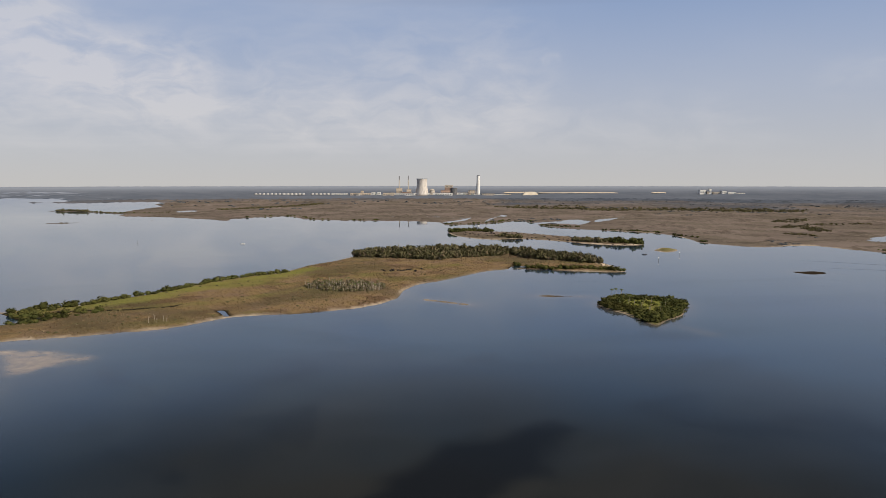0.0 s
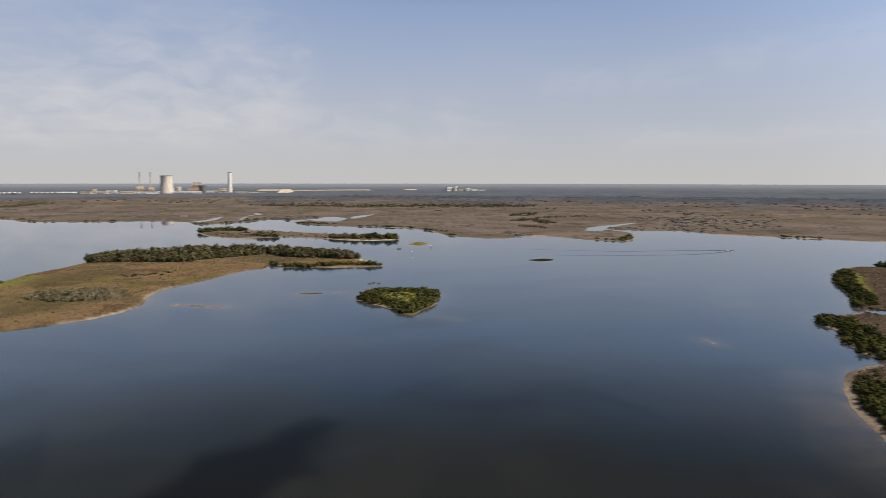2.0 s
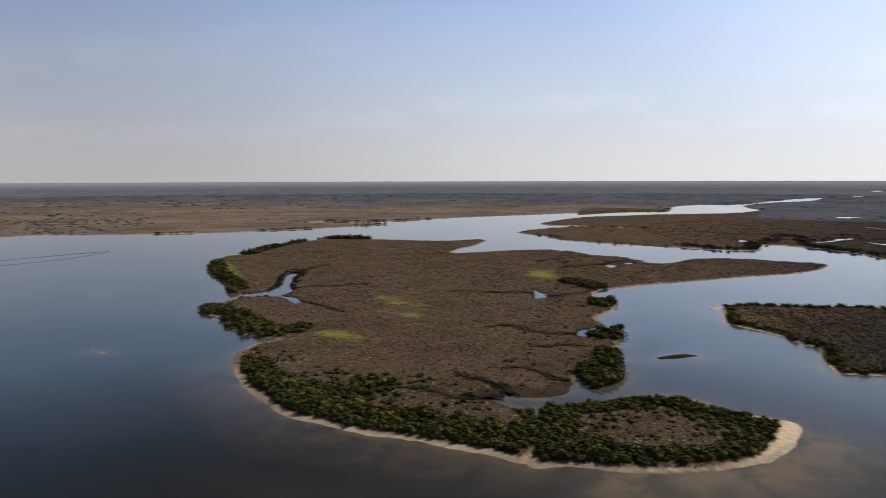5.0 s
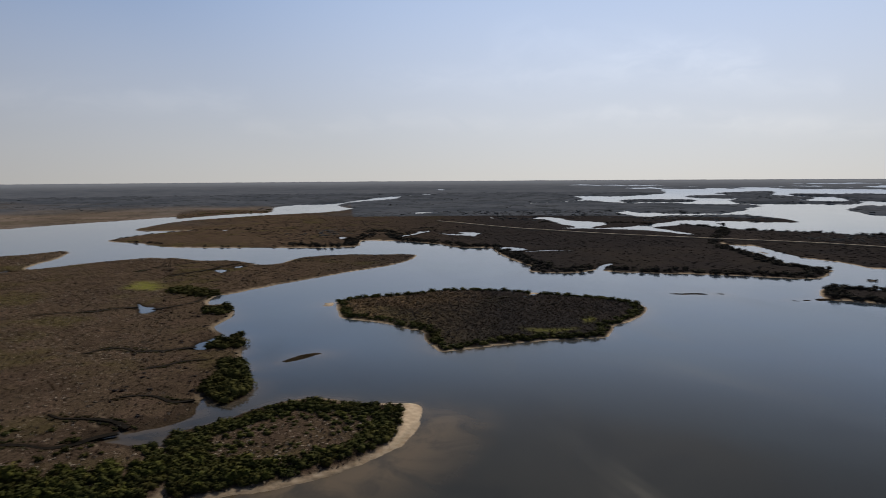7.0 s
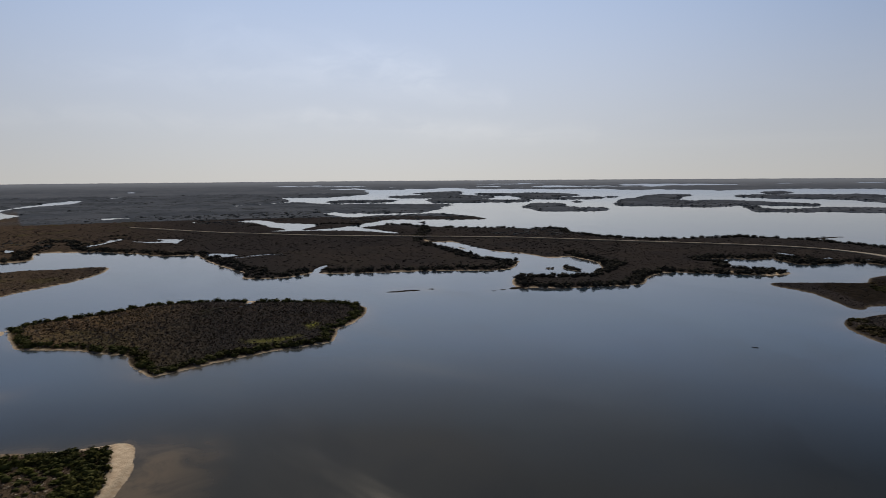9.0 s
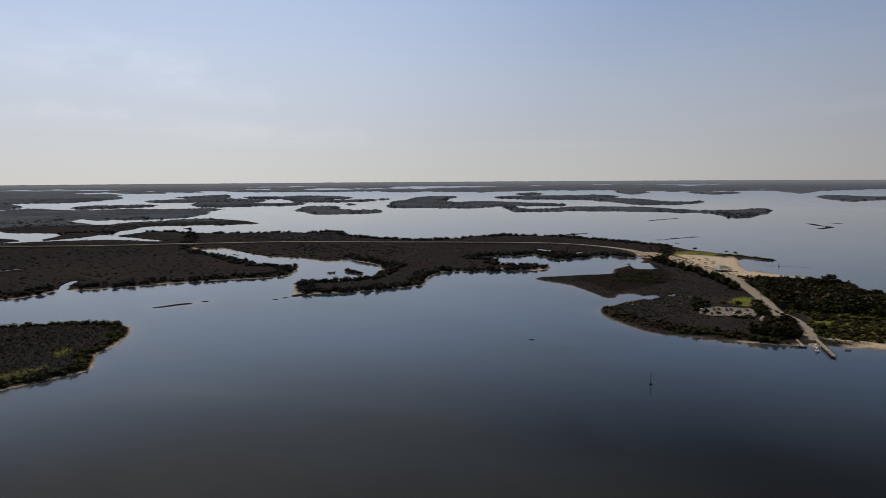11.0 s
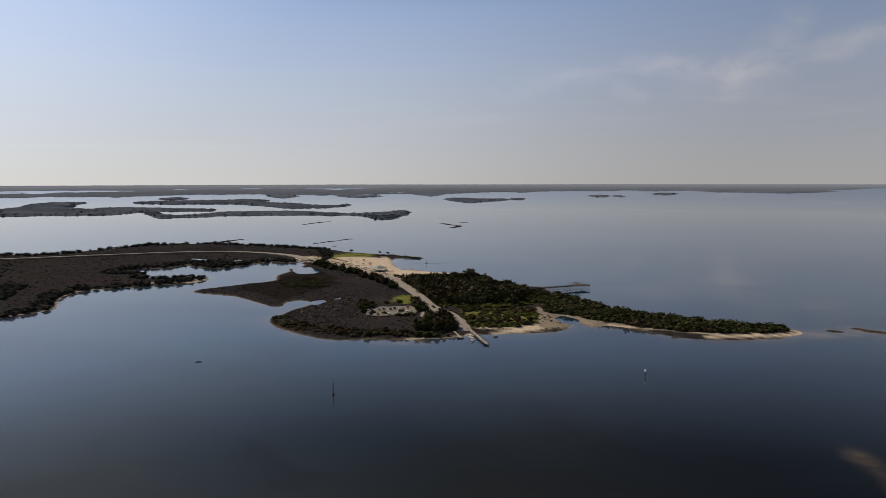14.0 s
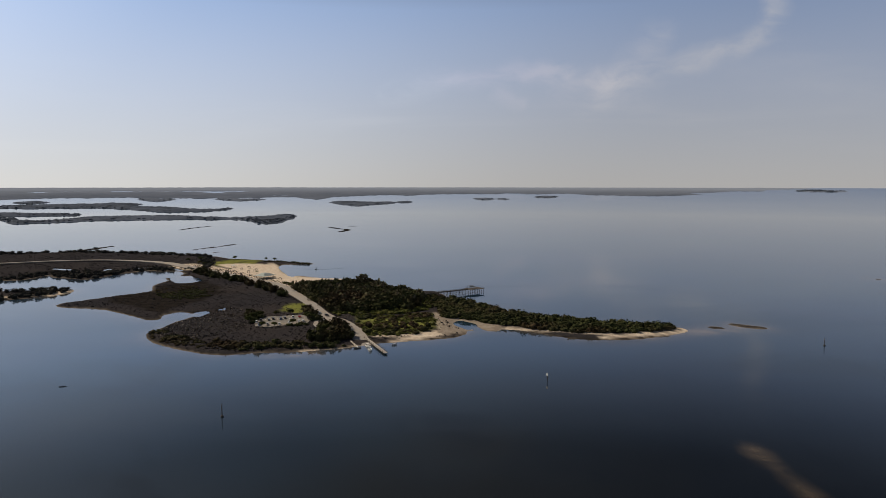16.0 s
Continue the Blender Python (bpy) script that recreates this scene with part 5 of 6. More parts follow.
    if made:
        tagged(made, label, "shrubs" if size < 3 else "trees", kind="stuff")
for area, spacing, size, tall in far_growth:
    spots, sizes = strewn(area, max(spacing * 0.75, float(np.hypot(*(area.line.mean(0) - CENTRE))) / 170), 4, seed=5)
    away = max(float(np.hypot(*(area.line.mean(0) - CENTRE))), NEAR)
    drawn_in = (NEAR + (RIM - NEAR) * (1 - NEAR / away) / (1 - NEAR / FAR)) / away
    made = sown("far_woods", spots, sizes * max(size, away / 1000) * drawn_in, TUSSOCKS, M_HAZED_WOODS, tall)
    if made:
        tagged(made, "wooded islet tinted a hazy blue-grey across the bay", "trees", kind="stuff")


def blades(seed, n=4, lean_by=1.0):
    """A clump of reeds: leaning upright blades."""
    g = np.random.default_rng(seed)
    a = g.uniform(0, math.pi, n)
    c = g.uniform(-1.0, 1.0, (n, 2))
    h = g.uniform(0.6, 1.2, n)
    w = g.uniform(0.14, 0.32, n)
    lean = g.uniform(-0.35, 0.35, (n, 2)) * lean_by
    v = np.zeros((n, 4, 3))
    for k, (sx, top) in enumerate(((-1, 0), (1, 0), (0.7, 1), (-0.7, 1))):
        v[:, k, 0] = c[:, 0] + sx * w * np.cos(a) + top * lean[:, 0]
        v[:, k, 1] = c[:, 1] + sx * w * np.sin(a) + top * lean[:, 1]
        v[:, k, 2] = top * h
    k = 4 * np.arange(n)[:, None]
    return v.reshape(-1, 3), np.concatenate([k + [0, 1, 2], k + [0, 2, 3]])


REEDS = [blades(k) for k in range(5)]
STEMS = [blades(30 + k, 3, 0.5) for k in range(4)]
for area, spacing, size, label, leaf in (
    (big_west, 3.5, 0.8, "brown reeds with pale dry stems", M_RUSH), (big_east, 3.8, 0.85, "brown reeds with pale dry stems", M_RUSH), (far_bank_island, 2.3, 1.05, "dark brown reeds of the marsh island", M_RUSH),
    (long_island, 4.2, 0.9, "tawny reeds of the long island", M_REED), (park_west, 3.4, 0.75, "dark brown reeds of the park marsh", M_SCRUB), (low_marsh, 2.4, 0.8, "brown reeds with pale stems by the parking lot", M_RUSH), (south_spit, 6.0, 0.9, "dark brown reeds of the spit", M_SCRUB), (big_south, 2.8, 0.8, "pale dry reeds in the middle of the spit", M_RUSH),
):
    spots, sizes = strewn(area, spacing, 3, seed=77, dry=3.0, avoid=[green for green, _, _ in grassy[:-1]] + [peat])
    tagged(sown("reeds", spots, sizes * size, REEDS, leaf), label, "reeds", kind="stuff")

# bleached dead tufts standing out of the dark marsh
DEAD = [tuft(50 + k, 3, core=0.8, size=0.6, flat=0.6) for k in range(4)]
for area, spacing, low in ((big_west, 4.1, 8), (big_south, 3.4, 12), (low_marsh, 4.6, 0)):
    spots, sizes = strewn(area, spacing, low, seed=79, dry=3.0, patchy=0.34, patch=45.0)
    tagged(sown("dead_tufts", spots, sizes * 0.62, DEAD, M_BLEACHED, 0.9), "bleached dead tufts among the dark reeds", "dry plants", kind="stuff")

# pale bare stems of palms and dead trees
for area, spacing, size in ((Area((-145, 704), (-106, 682), (-66, 686), (-64, 724), (-103, 748), (-140, 740)), 4.4, 4.0), (Area((-130, 1005), (-69, 983), (-11, 961), (13, 983), (55, 1005), (93, 1028), (96, 1079), (14, 1079), (-75, 1061), (-124, 1028)), 12.0, 6.5), (Area((105, 1037), (128, 983), (172, 948), (213, 921), (218, 948), (196, 990), (154, 1045), (117, 1070)), 13.0, 5.5)):
    spots, sizes = strewn(area, spacing, 0, seed=78, dry=3.0)
    tagged(sown("bare_stems", spots, sizes * 0.9, STEMS, M_STEM, size), "pale bare palm stems and dead trees standing close together", "tree trunks", kind="stuff")

# woods scattered over the far marshes, thicker with distance
g = np.random.default_rng(41)
far_bearing = g.uniform(-33, 205, 26000)
far_range = EYE * 1200 / g.uniform(18, 105, 26000)
fx, fy = CENTRE[0] + far_range * np.sin(np.radians(far_bearing)), CENTRE[1] + far_range * np.cos(np.radians(far_bearing))
thick = np.interp(far_range, [1200, 1900, 2600, 3400, 5000], [-0.46, -0.34, -0.20, 0.25, 0.6]) + 0.35 * ((far_bearing > 92) & (far_range > 1250)) - 0.38 * ((far_bearing < 2.5) & (far_range < 4300))
keep = (speck(fx, fy, 320, 61, 4) + thick > 0) & (far_range > 1250) & (far_range < 4300)
keep &= ~((far_bearing > -20) & (far_bearing < 9) & (far_range > 4200) & (far_range < 6000))
fx, fy, far_range = fx[keep], fy[keep], far_range[keep]
ashore = shore(fx, fy) > far_range / 300
fx, fy, far_range = fx[ashore], fy[ashore], far_range[ashore]
size = np.interp(far_range, [1200, 2500, 7000], [3.2, 7.0, 17.0]) * np.minimum(1, 3000 / far_range) ** 0.55
tagged(sown("far_woods", place(fx, fy, 1.0), size * g.uniform(0.7, 1.3, len(fx)), TUSSOCKS, M_HAZED_FAR, 0.42), "scattered woods tinted a hazy blue-grey on the coastal flats", "trees", kind="stuff")

# bushes along the far marsh shores
g = np.random.default_rng(43)
far_bearing, far_range = g.uniform(-33, 100, 60000), EYE * 1200 / g.uniform(52, 128, 60000)
fx, fy = CENTRE[0] + far_range * np.sin(np.radians(far_bearing)), CENTRE[1] + far_range * np.cos(np.radians(far_bearing))
keep = speck(fx, fy, 140, 66, 3) > 0.05
fx, fy, far_range = fx[keep], fy[keep], far_range[keep]
rim = mainland.within(fx, fy)
keep = (rim > 4) & (rim < 26) & (shore(fx, fy) > 3)
fx, fy, far_range = fx[keep], fy[keep], far_range[keep]
tagged(sown("shore_bushes", place(fx, fy, 0.8), np.interp(far_range, [1000, 2500], [2.6, 4.2]) * g.uniform(0.6, 1.3, len(fx)), TUSSOCKS, M_MANGROVE, 0.8), "dark bushes along the far marsh shore", "shrubs", kind="stuff")

# dark bushes on the banks of the tidal creeks
for k, ditch in enumerate(ditches[1:]):
    bank = Area(*ditch.line[::4], half=ditch.half * 0.8 + 2.2)
    spots, sizes = strewn(bank, 1.35, 0, seed=90 + k, chance=0.8, patchy=0.3, patch=9.0)
    spots = spots[[ditch.within(spots[:, 0], spots[:, 1], 9.0) < -0.5][0]] if len(spots) else spots
    made = sown("bank_bushes", spots, rng.uniform(0.55, 1.15, len(spots)), TUSSOCKS, M_FOREST, 0.8) if len(spots) else None
    if made:
        tagged(made, "low dark bushes on a muddy creek bank", "shrubs", kind="stuff")



# ---- built things ----
def part(name, bm, mat, parent, label=""):
    """One mesh under a thing or under a part."""
    me = bpy.data.meshes.new(name)
    bmesh.ops.recalc_face_normals(bm, faces=bm.faces)
    bm.to_mesh(me)
    bm.free()
    me.materials.append(mat)
    ob = new(name, me)
    ob.parent = parent
    if label:
        ob["label"] = label
    return ob


def thing(name, m, label, category, group=""):
    ob = new(name)
    ob.matrix_basis = m
    return tagged(ob, label, category, group)


def box(bm, x, y, z, sx, sy, sz, bevel=0.0, turn=0.0, taper=1.0):
    """A block on (x, y) with its foot at z; taper: the top's size against the foot's."""
    made = bmesh.ops.create_cube(bm, size=1.0, matrix=Matrix.Translation((x, y, z + sz / 2)) @ Matrix.Rotation(turn, 4, "Z") @ Matrix.Diagonal((sx, sy, sz, 1)))
    vs = made["verts"]
    if taper != 1.0:
        for v in vs:
            if v.co.z > z + sz / 2:
                v.co.x, v.co.y = x + (v.co.x - x) * taper, y + (v.co.y - y) * taper
    if bevel:
        es = list({e for v in vs for e in v.link_edges})
        bmesh.ops.bevel(bm, geom=es, offset=bevel, segments=2, affect="EDGES", profile=0.5)
    return vs


def turned(bm, profile, sides=12, x=0.0, y=0.0):
    """A turned solid from (radius, height) pairs, closed at both ends."""
    rings = []
    for r, z in profile:
        rings.append([bm.verts.new((x + r * math.cos(2 * math.pi * k / sides), y + r * math.sin(2 * math.pi * k / sides), z)) for k in range(sides)])
    for a, b in zip(rings, rings[1:]):
        for k in range(sides):
            bm.faces.new((a[k], a[(k + 1) % sides], b[(k + 1) % sides], b[k]))
    bm.faces.new(rings[0][::-1])
    bm.faces.new(rings[-1])


def tube(bm, a, b, ra, rb=None, sides=6):
    """A round bar from a to b."""
    a, b = Vector(a), Vector(b)
    q = (b - a).to_track_quat("Z", "Y").to_matrix().to_4x4()
    bmesh.ops.create_cone(bm, cap_ends=True, segments=sides, radius1=ra, radius2=ra if rb is None else rb, depth=(b - a).length, matrix=Matrix.Translation((a + b) / 2) @ q)


def shaped(build, *args, **more):
    bm = bmesh.new()
    build(bm, *args, **more)
    return bm


def slab(points, top, thick):
    """A flat plate with a given outline."""
    bm = bmesh.new()
    f = bm.faces.new([bm.verts.new((x, y, top - thick)) for x, y in points])
    up = bmesh.ops.extrude_face_region(bm, geom=[f])
    bmesh.ops.translate(bm, vec=(0, 0, thick), verts=[v for v in up["geom"] if isinstance(v, bmesh.types.BMVert)])
    return bm


def ribbon(line, half, top, thick=0.25):
    """A strip of road along a line; half: its half width, a number or one for each point; top: its height likewise."""
    n = len(line)
    half, top = np.broadcast_to(half, n), np.broadcast_to(top, n)
    way = np.gradient(line, axis=0)
    side = np.stack([-way[:, 1], way[:, 0]], -1) / np.linalg.norm(way, axis=1, keepdims=True)
    a, b = line + side * half[:, None], line - side * half[:, None]
    bm = bmesh.new()
    rows = [[bm.verts.new((*a[k], top[k] - thick)), bm.verts.new((*a[k], top[k])), bm.verts.new((*b[k], top[k])), bm.verts.new((*b[k], top[k] - thick))] for k in range(n)]
    for p, q in zip(rows, rows[1:]):
        for k in range(4):
            bm.faces.new((p[k], p[(k + 1) % 4], q[(k + 1) % 4], q[k]))
    bm.faces.new(rows[0])
    bm.faces.new(rows[-1][::-1])
    return bm


M_ROAD = speckled("pale_worn_asphalt", (0.27, 0.243, 0.218), (0.37, 0.332, 0.298), 0.8, 0.9, (0.33, 0.28, 0.23), 0.06)
M_LOT = speckled("grey_asphalt", (0.16, 0.145, 0.13), (0.24, 0.22, 0.195), 0.8, 0.9, (0.27, 0.23, 0.185), 0.08)
M_CONCRETE = speckled("weathered_concrete", (0.42, 0.38, 0.33), (0.55, 0.50, 0.44), 0.08, 0.9, (0.36, 0.32, 0.28), 0.02)
def streaked(name, pale, dark):
    """Old concrete with long rain streaks down it."""
    n = material(name, rough=0.9)
    run = n.noise(n.scaled(n.at, 0.22, 0.22, 0.012), 1.0, 5, 0.6)
    return finish(n, n.mix(n.ramp(run, 0.42, 0.68), pale, dark), run, 0.2)


M_TOWER = streaked("streaked_concrete", (0.66, 0.62, 0.58), (0.40, 0.37, 0.345))
M_TIMBER = speckled("grey_timber", (0.10, 0.08, 0.062), (0.19, 0.155, 0.12), 2.0, 0.9)
M_PILE = speckled("dark_wet_timber", (0.05, 0.04, 0.032), (0.11, 0.09, 0.07), 2.0, 0.8)
M_WHITE = speckled("white_paint", (0.70, 0.70, 0.68), (0.80, 0.80, 0.78), 1.5, 0.5)
M_CREAM = speckled("cream_cladding", (0.55, 0.46, 0.36), (0.66, 0.56, 0.45), 0.05, 0.8)
M_SALMON = speckled("salmon_cladding", (0.42, 0.29, 0.22), (0.52, 0.37, 0.29), 0.05)
M_RUST = speckled("rusty_cladding", (0.26, 0.17, 0.13), (0.38, 0.26, 0.20), 0.06, 0.85)
M_STEEL = speckled("dark_steel", (0.12, 0.12, 0.125), (0.20, 0.20, 0.205), 0.1, 0.6, metal=0.3)
M_ROOF = speckled("grey_green_metal_roof", (0.34, 0.39, 0.37), (0.44, 0.48, 0.45), 0.4, 0.5)
M_GLASS = speckled("dark_glass", (0.015, 0.018, 0.02), (0.03, 0.033, 0.036), 1.0, 0.1, spec=0.6)
M_RUBBER = speckled("black_rubber", (0.02, 0.02, 0.02), (0.035, 0.035, 0.035), 8.0, 0.9)
M_GYPSUM = speckled("pale_heap", (0.62, 0.55, 0.45), (0.74, 0.67, 0.56), 0.05, 0.95)
M_DEADWOOD = speckled("bleached_trunk", (0.30, 0.26, 0.22), (0.46, 0.41, 0.35), 1.0, 0.9)
M_PALM = leaf_material("palm_fronds", (0.045, 0.065, 0.022), (0.11, 0.13, 0.05), (0.20, 0.17, 0.09), 0.08)

# -- the road over the causeway and through the park, the parking lot, the ramp apron --
road = tagged(new("road"), "pale worn road over a marsh causeway to a boat ramp", "road", kind="structure")
half = np.interp(ROAD[:, 0], [90, 100, 130, 260, 340, 480, 1700], [5.5, 5.5, 4.5, 8.0, 7.5, 3.2, 2.6])
top = np.where(np.hypot(ROAD[:, 0] - 92, ROAD[:, 1] + 468) < 26, np.interp(ROAD[:, 1], [-494, -466], [1.5, -0.3]), np.interp(ROAD[:, 0], [300, 480], [1.5, 3.0]))
part("carriageway", ribbon(ROAD, half, top, 1.2), M_ROAD, road)
apron = tagged(new("pavement"), "pale asphalt turning place above the boat ramp", "pavement", kind="structure")
part("apron", slab([tuple(p) for p in loop((134, -538), (131, -570), (113, -560), (101, -532), (95, -497), (102, -492), (110, -508), (119, -529), (127, -525))], 1.46, 0.4), M_ROAD, apron)
part("verge", slab([tuple(p) for p in loop((124, -545), (116, -550), (109, -536), (113, -532))], 1.56, 0.2), M_GROUND, apron, "sandy grass island in the turning place")
lot = tagged(new("parking_lot"), "grey asphalt parking lot in the marsh", "pavement", kind="structure")
part("paving", slab([(184, -562), (176, -573), (141, -580), (137, -572), (139, -545), (168, -530), (178, -536)], 1.50, 0.4), M_LOT, lot)
for k in range(17):
    a = Vector((179 - 2.35 * k, -560 - 0.35 * k, 1.502))
    part("bay_line", shaped(box, a.x, a.y, 1.50, 0.12, 4.6, 0.006, turn=0.25), M_WHITE, lot)


# -- tidal creeks: narrow dark runs in the marsh, bank shade painted into the mud --
M_CREEK = speckled("shaded_creek_mud", (0.006, 0.0055, 0.005), (0.017, 0.0145, 0.0125), 0.5, 0.95, spec=0.05)
for ditch in ditches:
    line = ditch.line + 1.2 * np.stack([speck(ditch.line[:, 1], ditch.line[:, 0], 14, 81), speck(ditch.line[:, 0], ditch.line[:, 1], 14, 82)], -1)
    wide = np.linspace(1.0, 0.45, len(line)) * ditch.half * 0.75 * (1 + 0.5 * speck(ditch.line[:, 0], ditch.line[:, 1], 7, 83))
    creek = tagged(new("creek"), "narrow dark tidal creek winding through the marsh", "creek", kind="structure")
    part("creek_bed", ribbon(line, wide, 1.32, 0.5), M_CREEK, creek)


# -- cars --
def car(paint, long=4.7, van=False):
    ob = thing("car", Matrix(), "parked car", "car", "parked cars")
    bm = bmesh.new()
    box(bm, 0, 0, 0.35, long, 1.8, 0.55, 0.16)
    part("body", bm, paint, ob)
    part("cabin", shaped(box, -0.25 if not van else -0.5, 0, 0.88, long * (0.56 if not van else 0.72), 1.62, 0.58 if not van else 0.8, 0.14, taper=0.86), M_GLASS, ob, "dark tinted glass")
    part("roof", shaped(box, -0.25 if not van else -0.5, 0, 1.44 if not van else 1.66, long * (0.46 if not van else 0.62), 1.38, 0.06, 0.02), paint, ob)
    for sx in (-1, 1):
        for sy in (-1, 1):
            bm = bmesh.new()
            tube(bm, (sx * long * 0.31, sy * 0.72, 0.33), (sx * long * 0.31, sy * 0.93, 0.33), 0.33, sides=12)
            part("wheel", bm, M_RUBBER, ob)
    return ob


PAINTS = [(speckled("car_paint_" + c, p, tuple(1.1 * v for v in p), 0.6, 0.3, spec=0.5), c) for c, p in
          (("white", (0.62, 0.62, 0.62)), ("silver", (0.40, 0.41, 0.42)), ("black", (0.02, 0.02, 0.022)), ("red", (0.30, 0.03, 0.03)), ("blue", (0.04, 0.07, 0.16)), ("grey", (0.12, 0.12, 0.125)))]
models = [tagged(car(p, 4.6 + 0.5 * (k % 3), k % 2 == 0), f"{c} car parked on pale asphalt") for k, (p, c) in enumerate(PAINTS)]
stands = [(177, -555, 2), (171, -557, 5), (168, -560, 2), (162, -560, 4), (159, -563, 2), (153, -566, 0), (148, -568, 3), (175, -537, 4), (169, -539, 5), (160, -539, 1), (153, -543, 0), (146, -547, 0), (143, -550, 1), (179, -548, 0),
          (139, -587, 0), (133, -584, 1), (126, -571, 2), (268, -849, 0), (246, -822, 5), (118, -556, 5)]
for x, y, which in stands:
    turn = math.degrees(0.25) + 90 + rng.uniform(-6, 6) if y > -570 and x > 140 else 118 + rng.uniform(-8, 8)
    copy_thing(models[which], pose(x, y, 1.51, 0, 0, turn))
for ob in models:
    for o in (*ob.children_recursive, ob):
        bpy.data.objects.remove(o)


# -- the beach pavilion, picnic shelters and lamp posts --
def shelter(name, x, y, w, h, turn, label, roof_mat):
    ob = thing(name, pose(x, y, 1.0, 0, 0, turn), label, "shelter", "beach shelters" if name == "picnic_shelter" else "")
    part("floor_slab", shaped(box, 0, 0, -0.3, w, w * 0.8, 0.4, 0.03), M_CONCRETE, ob)
    for sx in (-1, 0, 1) if w > 8 else (-1, 1):
        for sy in (-1, 1):
            part("post", shaped(box, sx * w * 0.44, sy * w * 0.34, 0.1, 0.25, 0.25, h, 0.02), M_TIMBER, ob)
    bm = bmesh.new()
    box(bm, 0, 0, h + 0.1, w * 1.15, w * 0.95, 0.18)
    box(bm, 0, 0, h + 0.26, w * 1.12, w * 0.92, w * 0.16, taper=0.25)
    part("roof", bm, roof_mat, ob)
    return ob


shelter("pavilion", 216, -810, 17, 3.2, 55, "open beach pavilion with a grey-green hipped metal roof", M_ROOF)
shelter("toll_booth", 274, -918, 5, 2.6, 50, "small white roofed hut beside the park road", M_WHITE)
small = shelter("picnic_shelter", 313, -884, 3.2, 2.2, 40, "small brown picnic shelter on the beach sand", M_TIMBER)
for x, y in ((300, -893), (287, -877), (276, -888), (262, -866), (258, -889), (244, -860), (238, -878), (205, -806), (196, -792), (252, -905)):
    copy_thing(small, pose(x, y, 1.0, 0, 0, rng.uniform(0, 90)))


def lamp_post(x, y, h=8.0):
    ob = thing("lamp_post", pose(x, y, 1.0), "slim grey lamp post by the park road", "lamp post", "lamp posts")
    part("pole", shaped(turned, [(0.12, -0.3), (0.12, 0.4), (0.07, 0.5), (0.05, h)], 8), M_STEEL, ob)
    bm = bmesh.new()
    tube(bm, (0, 0, h - 0.1), (1.2, 0, h + 0.15), 0.04)
    part("arm", bm, M_STEEL, ob)
    part("lamp_head", shaped(box, 1.4, 0, h + 0.08, 0.6, 0.25, 0.14, 0.03), M_STEEL, ob)
    return ob


post = lamp_post(236, -850)
for x, y in ((160, -552), (207, -795), (283, -903)):
    copy_thing(post, pose(x, y, 1.0, 0, 0, 40))


# -- the fishing pier --
def pier():
    a, b = Vector((56.0, -655.0)), Vector((-6.0, -688.0))
    way = (b - a).normalized()
    turn = math.degrees(math.atan2(way.y, way.x))
    ob = thing("fishing_pier", pose(a.x, a.y, 0, 0, 0, turn), "grey timber fishing pier on tall dark piles", "pier")
    long, top = (b - a).length, 3.6
    part("deck", shaped(box, long / 2, 0, top, long, 2.6, 0.3), M_PILE, ob)
    for w in (-1.36, 1.36):
        part("stringer", shaped(box, long / 2, w, top - 0.3, long, 0.14, 0.7), M_PILE, ob)
    part("platform", shaped(box, long + 9, 0, top, 18, 11, 0.3), M_PILE, ob)
    spots = [(s, w) for s in np.arange(6, long, 3.6) for w in (-1.15, 1.15)] + [(long + s, w) for s in (1, 5.5, 10, 14.5, 17) for w in (-5, -1.6, 1.6, 5)]
    for s, w in spots:
        part("pile", shaped(turned, [(0.20, -1.5), (0.19, top)], 7, s, w), M_PILE, ob)
    for s, w in spots[::2]:
        if s < long:
            part("cross_beam", shaped(box, s, 0, top - 0.35, 0.25, 2.8, 0.3), M_PILE, ob)
    for w in (-1.25, 1.25):
        for h in (0.55, 1.05):
            part("rail", shaped(box, long / 2, w, top + h, long, 0.08, 0.12), M_PILE, ob)
        for s in np.arange(0.5, long, 2.4):
            part("rail_post", shaped(box, s, w, top + 0.3, 0.12, 0.12, 0.85), M_PILE, ob)
    for s0, s1, w in ((0, 18, -5.4), (0, 18, 5.4)):
        part("rail", shaped(box, long + 9, w, top + 1.0, 18, 0.08, 0.14), M_TIMBER, ob)
        for s in np.arange(0.3, 18, 2.9):
            part("rail_post", shaped(box, long + s, w, top + 0.3, 0.14, 0.14, 0.85), M_TIMBER, ob)
    part("rail", shaped(box, long + 17.9, 0, top + 1.0, 0.08, 10.8, 0.14), M_TIMBER, ob)
    for s in (2, 8):
        for w in (-2.6, 2.6):
            part("frame_post", shaped(box, long + s, w, top + 0.3, 0.22, 0.22, 2.6), M_PILE, ob)
    for w in (-2.6, 2.6):
        part("frame_beam", shaped(box, long + 5, w, top + 2.8, 6.6, 0.22, 0.3), M_PILE, ob)
    for s in np.arange(2, 8.5, 1.5):
        part("rafter", shaped(box, long + s, 0, top + 3.05, 0.18, 5.8, 0.22), M_PILE, ob)
    for s, w in [(s, w) for s in np.arange(6, long - 3.6, 3.6) for w in (-1.15, 1.15)]:
        bm = bmesh.new()
        tube(bm, (s, w, 0.3), (s + 3.6, w, top - 0.2), 0.09, sides=5)
        part("brace", bm, M_PILE, ob)


pier()


